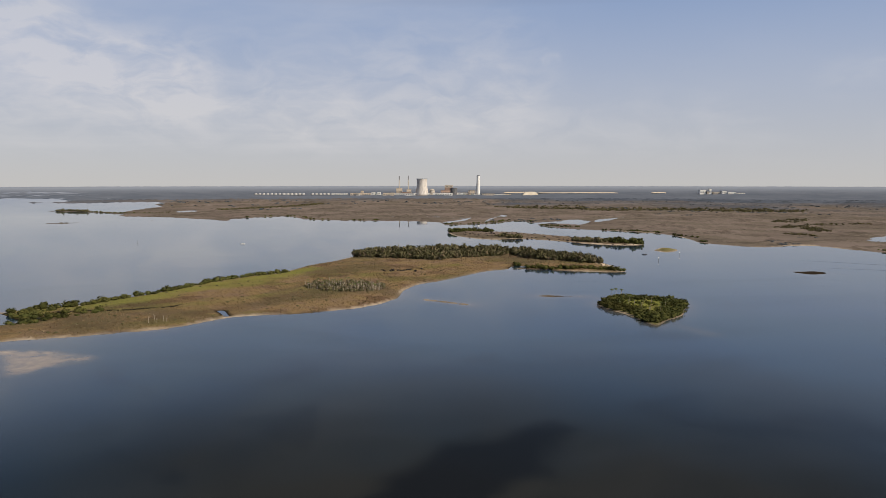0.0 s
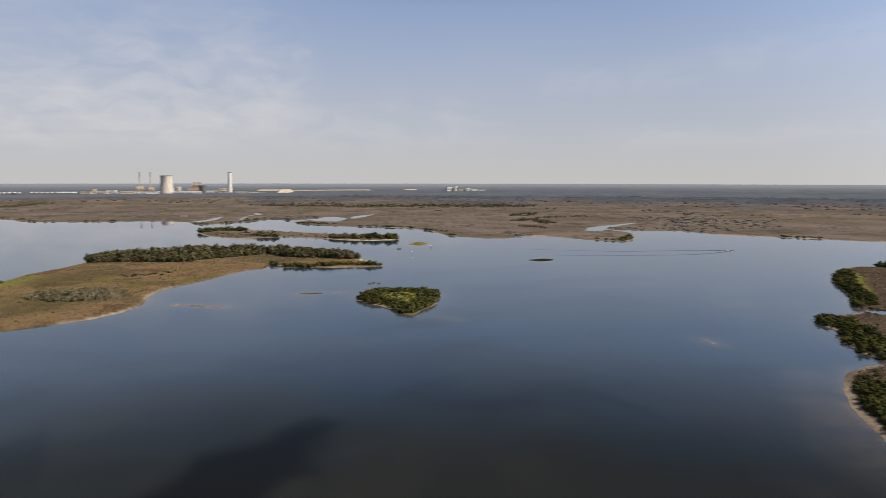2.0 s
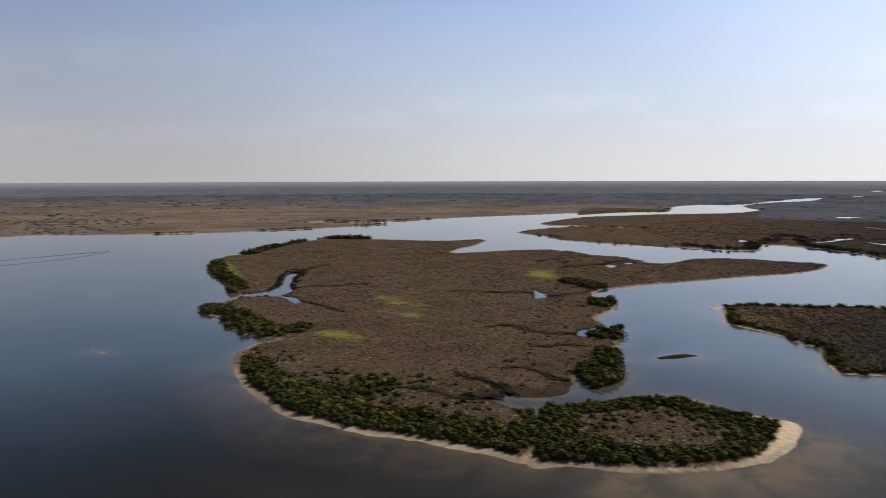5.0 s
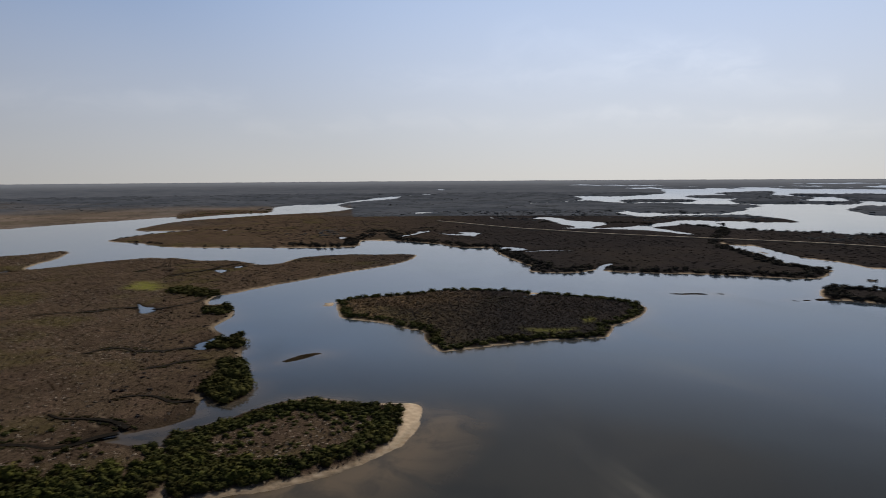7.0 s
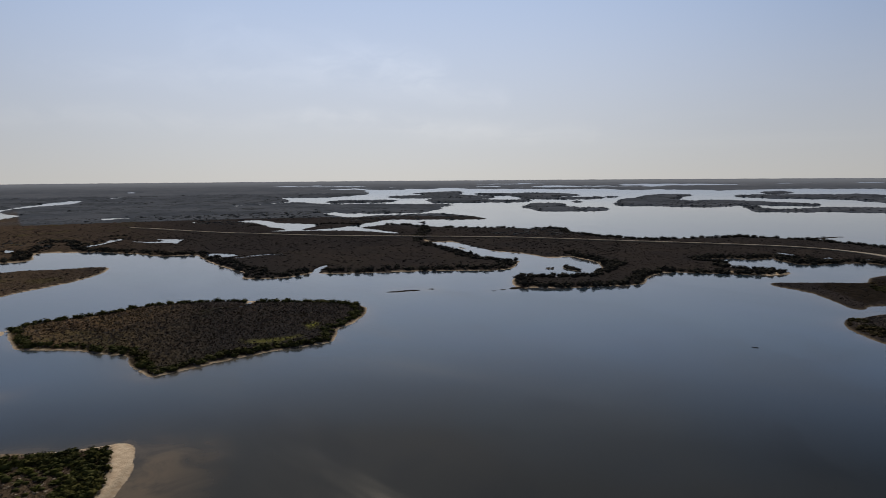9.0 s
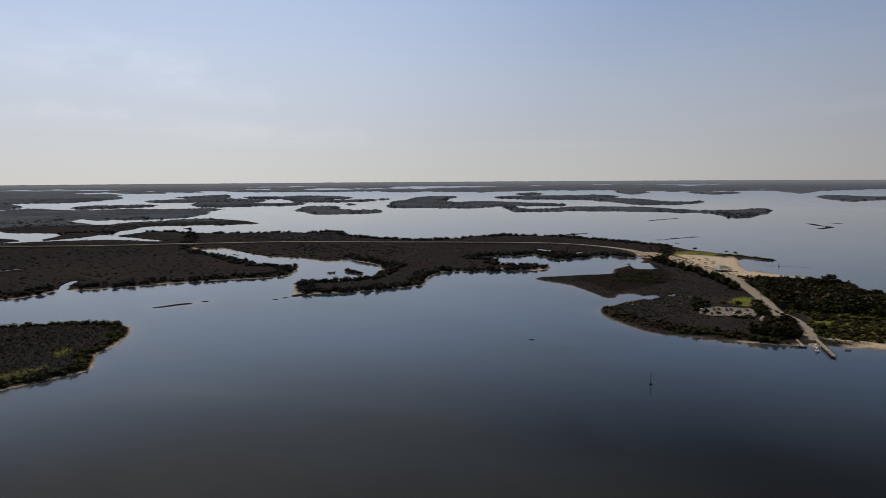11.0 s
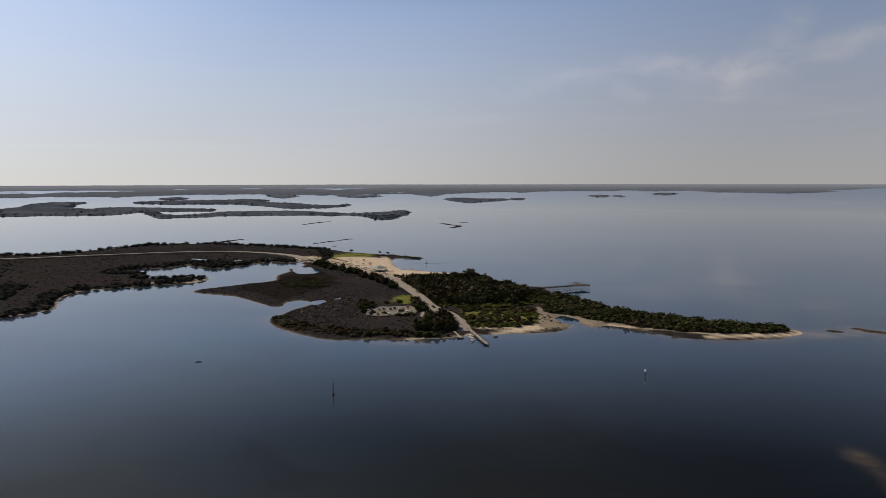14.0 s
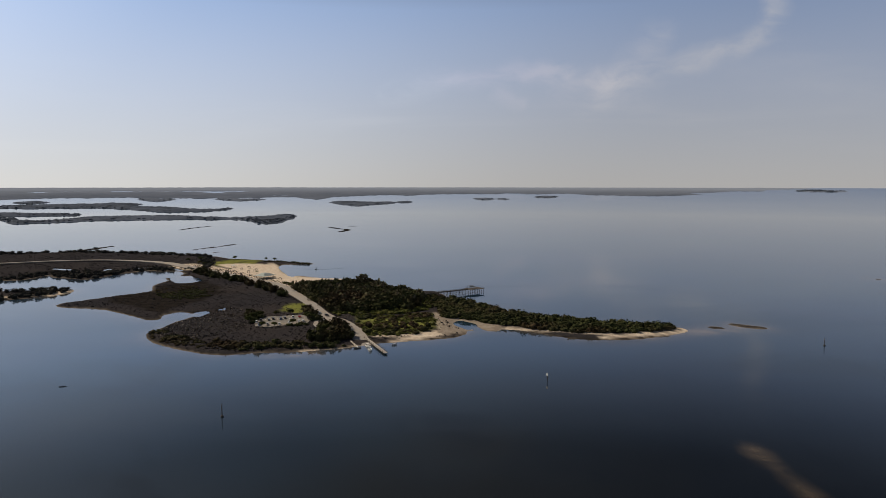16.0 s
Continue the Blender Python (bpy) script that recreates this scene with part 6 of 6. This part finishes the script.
# -- the boat dock and the boats --
def dock():
    a, b = Vector((92.0, -489.0)), Vector((78.0, -443.5))
    way = b - a
    ob = thing("boat_dock", pose(a.x, a.y, 0, 0, 0, math.degrees(math.atan2(way.y, way.x))), "pale timber boat dock with dark piles beside the ramp", "dock")
    long = way.length
    for k in range(int(long / 1.5)):
        part("plank", shaped(box, 0.75 + 1.5 * k, 0, 0.95, 1.44, 2.4, 0.14), M_CONCRETE, ob)
    for k in range(int(long / 4.4) + 1):
        for w in (-1.35, 1.35):
            part("pile", shaped(turned, [(0.17, -1.5), (0.16, 2.3), (0.05, 2.5)], 8, 0.4 + 4.4 * k, w), M_PILE, ob)
    for w in (-1.2, 1.2):
        part("beam", shaped(box, long / 2, w, 0.7, long, 0.2, 0.28), M_PILE, ob)
    part("rail", shaped(box, long / 2, 1.25, 1.75, long, 0.1, 0.12), M_TIMBER, ob)
    # the short quay on the other side of the ramp
    quay = thing("ramp_kerb", pose(101.5, -478, 0, 0, 0, 108), "low pale concrete kerb beside the ramp", "kerb")
    part("kerb_wall", shaped(box, 5, 0, -0.4, 18, 0.9, 1.5, 0.05), M_CONCRETE, quay)


dock()


def hull(bm, long, wide, high, x=0.0, z=0.0):
    """A boat's shell: pointed bow, flat stern, flared sides, open well."""
    rows = []
    for s, w, k in ((-0.5, 0.86, 0.0), (-0.25, 1.0, 0.0), (0.0, 1.0, 0.02), (0.22, 0.88, 0.07), (0.38, 0.55, 0.16), (0.5, 0.04, 0.30)):
        h = high * (1 + k)
        half = wide * w / 2
        ring = [(half * 0.35, 0.0 + k * high), (half * 0.9, 0.30 * high + k * high), (half, h), (half * 0.82, h), (half * 0.78, 0.45 * high)]
        rows.append([bm.verts.new((x + s * long, y, z + q)) for y, q in ring] + [bm.verts.new((x + s * long, -y, z + q)) for y, q in reversed(ring)])
    n = len(rows[0])
    for a, b in zip(rows, rows[1:]):
        for k in range(n):
            bm.faces.new((a[k], a[(k + 1) % n], b[(k + 1) % n], b[k]))
    bm.faces.new(rows[0])
    bm.faces.new(rows[-1][::-1])


def boat(name, x, y, turn, long, label, paint, top=True, beam=0.36):
    ob = thing(name, pose(x, y, -0.15, 0, 0, turn), label, "boat", "boats on the bay")
    bm = bmesh.new()
    hull(bm, long, long * beam, 0.95 if beam > 0.2 else 0.45)
    part("hull", bm, paint, ob)
    if beam < 0.2:
        part("seat", shaped(box, -0.1 * long, 0, 0.2, 0.5, 0.4, 0.35, 0.04), M_RUBBER, ob)
        return ob
    part("console", shaped(box, -0.05 * long, 0, 0.5, 0.9, 0.8, 0.9, 0.08, taper=0.8), M_WHITE, ob)
    part("seat", shaped(box, -0.22 * long, 0, 0.45, 0.6, 1.1, 0.5, 0.05), M_CREAM, ob)
    part("outboard_motor", shaped(box, -0.54 * long, 0, 0.15, 0.45, 0.4, 1.2, 0.08, taper=0.75), M_STEEL, ob)
    if top:
        for sx in (-0.14, 0.06):
            for sy in (-0.6, 0.6):
                bm = bmesh.new()
                tube(bm, (sx * long, sy, 0.8), (sx * long, sy, 2.2), 0.03)
                part("top_post", bm, M_STEEL, ob)
        part("canopy", shaped(box, -0.04 * long, 0, 2.2, 0.3 * long, 1.5, 0.07, 0.03), paint, ob)
    return ob


boat("motor_boat", 90.5, -467, 105, 6.2, "white motor boat tied up beside the dock", M_WHITE)
boat("motor_boat", 88.6, -457.5, 100, 6.8, "white motor boat lying off the ramp", M_WHITE)
boat("skiff", 97.5, -463, 30, 5.2, "small dark skiff beside the ramp", M_STEEL, False)
boat("skiff", 72.5, -470, 15, 3.2, "small white dinghy close to the beach", M_WHITE, False)
boat("motor_boat", 312, 1045, 170, 7.0, "grey motor boat crossing the bay", M_STEEL)
boat("motor_boat", -364, 1228, 10, 8.0, "white motor boat far across the bay", M_WHITE)
boat("motor_boat", 789, 840, 20, 8.0, "white motor boat off the marsh shore", M_WHITE)


def wake(line, label):
    """A low swell trailing behind a boat, broader as it fades."""
    ob = thing("boat_wake", Matrix(), label, "wake", "wakes of a boat")
    line = loop(*line, steps=8, closed=False)
    n = len(line)
    way = np.gradient(line, axis=0)
    side = np.stack([-way[:, 1], way[:, 0]], -1) / np.linalg.norm(way, axis=1, keepdims=True)
    wide, high = np.linspace(0.7, 2.6, n), np.linspace(0.34, 0.10, n)
    bm = bmesh.new()
    rows = [[bm.verts.new((*(line[k] + side[k] * wide[k] * u), high[k] * q - 0.02)) for u, q in ((-1, 0), (-0.5, 0.6), (0, 1), (0.5, 0.6), (1, 0))] for k in range(n)]
    for p, q in zip(rows, rows[1:]):
        for k in range(4):
            bm.faces.new((p[k], p[k + 1], q[k + 1], q[k]))
    part("swell", bm, M_WATER, ob)


wake(((805, 844), (708, 875), (626, 895), (565, 933), (504, 974)), "long low wake behind a motor boat")
wake(((789, 835), (702, 819), (591, 846), (502, 880)), "long low wake spreading behind a motor boat")
boat("kayak", 255, -390, 20, 3.6, "slim dark kayak on open water", M_STEEL, False, 0.17)


# -- channel markers --
def marker(x, y, h, board, label, turn=188):
    ob = thing("channel_marker", pose(x, y, 0, 0, 0, 20 if y > 0 else turn), label, "channel marker", "channel markers")
    pile = part("pile", shaped(turned, [(0.22, -1.5), (0.20, h * 0.7), (0.16, h)], 8), M_PILE, ob)
    if board:
        part("board", shaped(box, 0, -0.24, h - 1.1, 1.3, 0.08, 1.3, 0.02), M_WHITE, ob, "white square sign board")
        part("cap", shaped(box, 0, 0, h, 0.5, 0.5, 0.12, 0.02), M_STEEL, pile)
    else:
        part("collar", shaped(turned, [(0.75, -0.2), (0.8, 0.3), (0.65, 0.6), (0.25, 0.7)], 10), M_PILE, ob, "dark float collar")
        part("topmark", shaped(turned, [(0.1, h), (0.28, h + 0.1), (0.24, h + 0.6), (0.05, h + 0.8)], 8), M_STEEL, ob)
    return ob


marker(157, -333, 5.6, False, "slim dark beacon pole with a float collar")
marker(-12, -377, 4.2, True, "white sign board on a timber pile", 125)
marker(-222, -442, 4.2, False, "dark channel pile with a topmark")
marker(307, 961, 5.0, True, "white sign board on a timber pile")
marker(363, 1037, 5.0, True, "white sign board on a timber pile")
marker(-555, 1228, 5.5, False, "dark channel pile far across the bay")
marker(165, -895, 4.0, False, "dark pile off the swimming beach")
swim = thing("swim_buoy_line", pose(172, -900, 0), "row of small dark floats off the beach", "buoy line")
for k in range(12):
    part("float", shaped(turned, [(0.1, -0.2), (0.45, 0.0), (0.4, 0.35), (0.1, 0.5)], 8, 4.2 * k - 40, 0.9 * k), M_PILE, swim)


# ---- trees that stand apart ----
def leafy(seed, n_clumps, spread, high):
    """A crown of leaf clumps about several limbs' ends."""
    g = np.random.default_rng(seed)
    vs, fs, base = [], [], 0
    for k in range(n_clumps):
        v, f = tuft(seed * 31 + k, 26, core=0.6, size=0.36)
        r = g.uniform(0.75, 1.25) * spread * 0.42
        a, q = g.uniform(0, 2 * math.pi), math.sqrt(g.uniform(0.02, 1)) * spread * 0.75
        z = high * (1 - 0.45 * (q / spread) ** 2) + g.uniform(-0.12, 0.06) * high
        vs.append(v * (r, r, r * 0.85) + (q * math.cos(a), q * math.sin(a), z - r * 0.6))
        fs.append(f + base)
        base += len(v)
    return np.concatenate(vs), np.concatenate(fs)


def tree(seed, spread, high, leaves, label):
    ob = thing("tree", Matrix(), label, "tree", "trees of the park")
    g = np.random.default_rng(seed)
    part("trunk", shaped(turned, [(0.42, -0.4), (0.32, 0.4), (0.26, high * 0.35), (0.16, high * 0.62), (0.05, high * 0.85)], 8), M_BARK, ob)
    for k in range(6):
        a = 2 * math.pi * (k + g.uniform(-0.3, 0.3)) / 6
        bm = bmesh.new()
        tube(bm, (0, 0, high * g.uniform(0.28, 0.5)), (0.6 * spread * math.cos(a), 0.6 * spread * math.sin(a), high * g.uniform(0.62, 0.82)), 0.15, 0.04, 5)
        part("limb", bm, M_BARK, ob)
    v, f = leafy(seed, 16, spread, high * 0.86)
    crown = mesh_of("crown", v, f, leaves)
    crown.parent = ob
    return ob


def palm(seed, high, label):
    ob = thing("palm", Matrix(), label, "palm", "cabbage palms")
    g = np.random.default_rng(seed)
    part("trunk", shaped(turned, [(0.24, -0.4), (0.19, 0.5), (0.16, high * 0.6), (0.19, high)], 7), M_DEADWOOD, ob)
    v, f = [], []
    for k in range(22):
        a, rise, r = g.uniform(0, 2 * math.pi), g.uniform(-0.5, 1.0), g.uniform(1.3, 2.1)
        c, s = math.cos(a), math.sin(a)
        mid, tip = (0.55 * r, high + 0.55 * rise), (r, high + 0.5 * rise - 0.55)
        w, b = 0.42, len(v)
        v += [(0, 0, high), (mid[0] * c - w * s, mid[0] * s + w * c, mid[1] - 0.15), (mid[0] * c, mid[0] * s, mid[1]), (mid[0] * c + w * s, mid[0] * s - w * c, mid[1] - 0.15), (tip[0] * c, tip[0] * s, tip[1])]
        f += [(b, b + 2, b + 1), (b, b + 3, b + 2), (b + 1, b + 2, b + 4), (b + 2, b + 3, b + 4)]
    fronds = mesh_of("fronds", np.array(v), np.array(f), M_PALM)
    fronds.parent = ob
    return ob


trees = [tree(3, 3.6, 6.5, M_MANGROVE, "round dark green oak beside the park road"), tree(4, 4.6, 8.5, M_CEDAR, "grey-green spreading oak at the edge of the wood"), tree(5, 3.0, 5.5, M_MANGROVE, "low dark green tree by the parking lot"), tree(6, 6.0, 11.0, M_CEDAR, "tall spreading oak at the shore")]
for x, y, k, s in ((182, -740, 0, 1.0), (176, -733, 2, 1.1), (171, -727, 0, 0.9), (101, -756, 3, 1.0), (95, -752, 1, 0.9), (141, -562, 2, 1.2), (138, -557, 0, 1.0), (184, -566, 0, 1.0), (180, -574, 2, 1.0), (168, -577, 2, 0.9), (157, -581, 2, 1.0),
                   (172, -532, 2, 0.9), (163, -533, 2, 0.8), (150, -541, 2, 0.9), (186, -551, 2, 1.1), (122, -512, 0, 1.1), (117, -504, 1, 0.8), (113, -499, 0, 1.0), (108, -496, 0, 1.0), (125, -503, 0, 0.9), (119, -493, 2, 1.0), (70, -650, 1, 1.0),
                   (90, -690, 1, 1.1), (60, -690, 1, 1.0), (120, -720, 1, 1.0), (110, -660, 1, 0.9), (150, -735, 1, 0.9), (328, -958, 2, 1.0), (318, -945, 2, 0.9), (246, -1000, 2, 0.8), (232, -988, 2, 0.9), (292, -1012, 2, 1.0), (338, -1000, 0, 1.0), (352, -990, 0, 0.9)):
    copy_thing(trees[k], pose(x, y, 1.0, 0, 0, rng.uniform(0, 360)) @ Matrix.Scale(s, 4))
palms = [palm(1, 6.5, "cabbage palm with a bare grey trunk"), palm(2, 5.0, "low cabbage palm with a bare grey trunk")]
hammock = Area((-145, 704), (-106, 682), (-66, 686), (-64, 724), (-103, 748), (-140, 740))
spots, _ = strewn(hammock, 8.5, 1, seed=12, chance=0.75)
for k, p in enumerate(spots[:34]):
    copy_thing(palms[k % 2], Matrix.Translation((p[0], p[1], 0.9)) @ pose(0, 0, 0, 0, 0, 77 * k) @ Matrix.Scale(rng.uniform(0.8, 1.15), 4))
spots, _ = strewn(small_island, 10, 15, seed=13, chance=0.6)
for k, p in enumerate(spots[:14]):
    copy_thing(palms[k % 2], Matrix.Translation((p[0], p[1], 0.9)) @ pose(0, 0, 0, 0, 0, 51 * k) @ Matrix.Scale(rng.uniform(0.8, 1.1), 4))
for x, y in ((163, 648), (168, 652), (172, 647), (300, -925), (262, -842), (226, -815)):
    copy_thing(palms[0], pose(x, y, 0.9, 0, 0, x) @ Matrix.Scale(1.2, 4))
for ob in trees + palms:
    for o in (*ob.children_recursive, ob):
        bpy.data.objects.remove(o)


def dead_trunk(k, x, y, h):
    g = np.random.default_rng(k)
    ob = thing("dead_tree", pose(x, y, 0.8, g.uniform(-6, 6), g.uniform(-6, 6), g.uniform(0, 360)), "bleached bare dead trunk standing in the marsh", "dead tree", "dead trees")
    part("trunk", shaped(turned, [(0.16, -0.4), (0.13, h * 0.5), (0.06, h)], 6), M_DEADWOOD, ob)
    for _ in range(3):
        z, a = h * g.uniform(0.45, 0.85), g.uniform(0, 2 * math.pi)
        bm = bmesh.new()
        tube(bm, (0, 0, z), (1.1 * math.cos(a), 1.1 * math.sin(a), z + 1.0), 0.06, 0.02, 4)
        part("branch", bm, M_DEADWOOD, ob)


spots, _ = strewn(hammock, 6.0, -2, seed=21, chance=0.7)
for k, p in enumerate(spots[:70]):
    dead_trunk(k, p[0], p[1], 3.5 + 3.0 * rng.uniform())
for k, (x, y) in enumerate(((-233, 528), (-229, 531), (-226, 527), (-222, 531), (-219, 529), (-131, 1008), (-124, 1002), (-136, 1004), (-10, 958), (-3, 960), (4, 962), (10, 965))):
    dead_trunk(100 + k, x, y, 5.0 + 2 * rng.uniform())


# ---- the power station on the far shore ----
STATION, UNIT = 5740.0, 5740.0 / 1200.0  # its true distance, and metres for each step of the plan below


def station(step, name, label, category, group="", depth=0.0):
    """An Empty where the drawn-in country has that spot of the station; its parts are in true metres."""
    x, y = (step - 784) * UNIT, STATION + depth
    p = place(x, y, 1.0)
    k = float((p[1] - CENTRE[1]) / (y - CENTRE[1]))
    ob = thing(name, Matrix.Translation(Vector(p)) @ Matrix.Scale(k, 4), label, category, group)
    return ob


def chimney(step, high, foot, head, label, mat, band=None):
    ob = station(step, "chimney", label, "chimney", "chimneys of the power station")
    shaft = part("shaft", shaped(turned, [(foot, 0), (head, high)], 20), mat, ob)
    part("rim", shaped(turned, [(head * 1.12, high - 3), (head * 1.12, high + 1), (head * 0.8, high + 1)], 20), M_STEEL, shaft)
    if band:
        part("band", shaped(turned, [(head * 1.05 + (foot - head) * 0.24, high * 0.80), (head * 1.04, high * 0.98)], 20), band, shaft)


chimney(703, 165, 4.4, 3.2, "slim pale concrete chimney with a dark top", M_CONCRETE, M_STEEL)
chimney(719, 165, 4.4, 3.2, "slim pale concrete chimney with a dark top", M_CONCRETE, M_STEEL)
chimney(842, 168, 17, 12, "thick white concrete chimney", M_WHITE)
tower = station(743, "cooling_tower", "pale concrete cooling tower with a flared waist", "cooling tower")
shell = [(58, 8), (54, 24), (49, 48), (45, 76), (43, 100), (43, 122), (45, 140)]
tower_shell = part("shell", shaped(turned, shell, 40), M_TOWER, tower)
part("rim", shaped(turned, [(46, 137.5), (46, 141.5), (43, 141.5)], 40), M_STEEL, tower_shell, "dark rim")
part("basin", shaped(turned, [(62, -1), (62, 4), (60, 5)], 40), M_CONCRETE, tower)
for k in range(36):
    a = 2 * math.pi * k / 36
    bm = bmesh.new()
    tube(bm, (60 * math.cos(a), 60 * math.sin(a), 3), (57.4 * math.cos(a + 0.09), 57.4 * math.sin(a + 0.09), 9), 0.9, sides=5)
    part("strut", bm, M_CONCRETE, tower)


def block(step, wide, low, high, mat, label, name="industrial_building", depth=0.0, deep=40.0, windows=0):
    """A plant building, from low to high steps above the ground."""
    ob = station(step + wide / 2, name, label, "building", "buildings of the power station", depth)
    w = wide * UNIT
    wall = part("wall", shaped(box, 0, 0, low * UNIT - 0.5, w, deep, (high - low) * UNIT, 0.4), mat, ob)
    part("roof", shaped(box, 0, 0, high * UNIT - 0.6, w + 1.6, deep + 1.6, 1.4, 0.2), M_STEEL, ob)
    for k in range(windows):
        part("louvre", shaped(box, w * ((k + 0.5) / windows - 0.5), -deep / 2 - 0.2, (low + 0.35 * (high - low)) * UNIT, w / windows * 0.55, 0.5, (high - low) * UNIT * 0.3), M_STEEL, wall)
    return ob


block(698, 10, 0, 13, M_CREAM, "tan boiler house with a ribbed front", windows=5)
block(716, 8, 0, 11, M_CREAM, "tan boiler house beside a chimney", windows=4)
block(708, 14, 0, 6, M_RUST, "low rust-coloured turbine hall", windows=7, depth=-30)
block(776, 19, 0, 9, M_SALMON, "salmon-coloured boiler house with louvres", windows=6)
block(783, 14, 9, 14, M_RUST, "dark open boiler floor", depth=2, windows=4)
block(783, 14, 14, 18, M_CREAM, "tan box-like boiler top", depth=2, windows=2)
block(763, 9, 0, 5, M_WHITE, "low white flat-roofed plant building", windows=4, depth=-20)
block(825, 12, 4, 9, M_CREAM, "tan conveyor house by the chimney", windows=3)
block(826, 3, 0, 8, M_CREAM, "narrow tan tower house", windows=1)
for step, wide, high, mat in ((770, 30, 3.0, M_WHITE), (802, 34, 3.4, M_WHITE), (730, 28, 3.0, M_WHITE), (676, 20, 3.4, M_CREAM), (690, 40, 2.6, M_WHITE), (655, 6, 4, M_WHITE), (665, 5, 4.2, M_WHITE), (617, 36, 3.0, M_CREAM), (848, 22, 2.4, M_CREAM), (872, 16, 1.8, M_WHITE), (880, 20, 1.6, M_CREAM), (634, 4, 5.5, M_CREAM), (640, 60, 1.2, M_WHITE)):
    block(step, wide, 0, high * 1.5, mat, "long low pale plant building", depth=float(rng.uniform(-60, 60)), windows=max(2, int(wide / 4)))
for step, r, h, dome in ((761, 22, 44, True), (799, 30, 62, False), (690, 16, 18, True), (855, 14, 14, False), (864, 14, 14, False)):
    ob = station(step, "storage_tank" if not dome else "domed_vessel_house", "round grey concrete plant building", "tank", "tanks of the power station", -15.0)
    part("shell", shaped(turned, [(r, 0), (r, h)] + ([(r * 0.8, h + r * 0.3), (r * 0.45, h + r * 0.45), (0.5, h + r * 0.5)] if dome else [(r * 1.02, h), (r * 1.02, h + 1.5), (r * 0.3, h + 3)]), 28), M_CONCRETE if dome else M_STEEL, ob)
    part("walkway", shaped(turned, [(r * 1.03, h - 2), (r * 1.03, h - 1)], 28), M_STEEL, ob)
for first, count in ((446, 13), (496, 5), (546, 9), (585, 4)):
    row = station(first, "cooling_fan_row", "long low bank of white cooling fans", "cooling fans", "cooling fan rows")
    long = count * 7 * UNIT
    part("casing", shaped(box, long / 2, 0, 0, long, 18, 9, 0.3), M_STEEL, row)
    for k in range(count):
        part("fan_stack", shaped(turned, [(11, 9), (9.5, 13), (10.5, 18)], 14, (k + 0.5) * 7 * UNIT, 0), M_WHITE, row, "white fan stack")
heap = station(934, "gypsum_heap", "pale flat-topped heap of gypsum", "heap")
part("heap", shaped(box, 0, 0, 0, 30 * UNIT, 70, 6.5 * UNIT, 3.0, taper=0.6), M_GYPSUM, heap)
for step, wide, h in ((905, 60, 1.4), (975, 90, 0.3), (1040, 90, 0.6), (1205, 26, 0.8)):
    strip = station(step + wide / 2, "spoil_bank", "long low pale bank of spoil", "heap", "spoil banks", 900.0)
    part("bank", shaped(box, 0, 0, 6, wide * UNIT * 1.15, 60, 5 + h * UNIT, 2.0, taper=0.8), M_CREAM, strip)
for step, wide, high in ((1270, 12, 9), (1284, 8, 6), (1296, 12, 5), (1312, 9, 6.5), (1324, 14, 5), (1340, 16, 3.2), (1288, 4, 11)):
    block(step, wide, 0, high, M_WHITE if step % 3 else M_CONCRETE, "pale quarry works building", depth=500.0, windows=3)
# sheds, tanks and pipe racks crowded round the feet of the plant
crowd = np.random.default_rng(5)
for step in np.arange(628, 852, 5.2):
    wide, high = float(crowd.uniform(2, 6)), float(crowd.uniform(1.5, 5.0))
    block(step + crowd.uniform(-1, 1), wide, 0, high, (M_WHITE, M_WHITE, M_CREAM, M_CONCRETE, M_ROOF, M_RUST)[int(crowd.integers(6))], "small plant shed among the buildings", "plant_shed", float(crowd.uniform(-70, -20)), 18.0, 2)
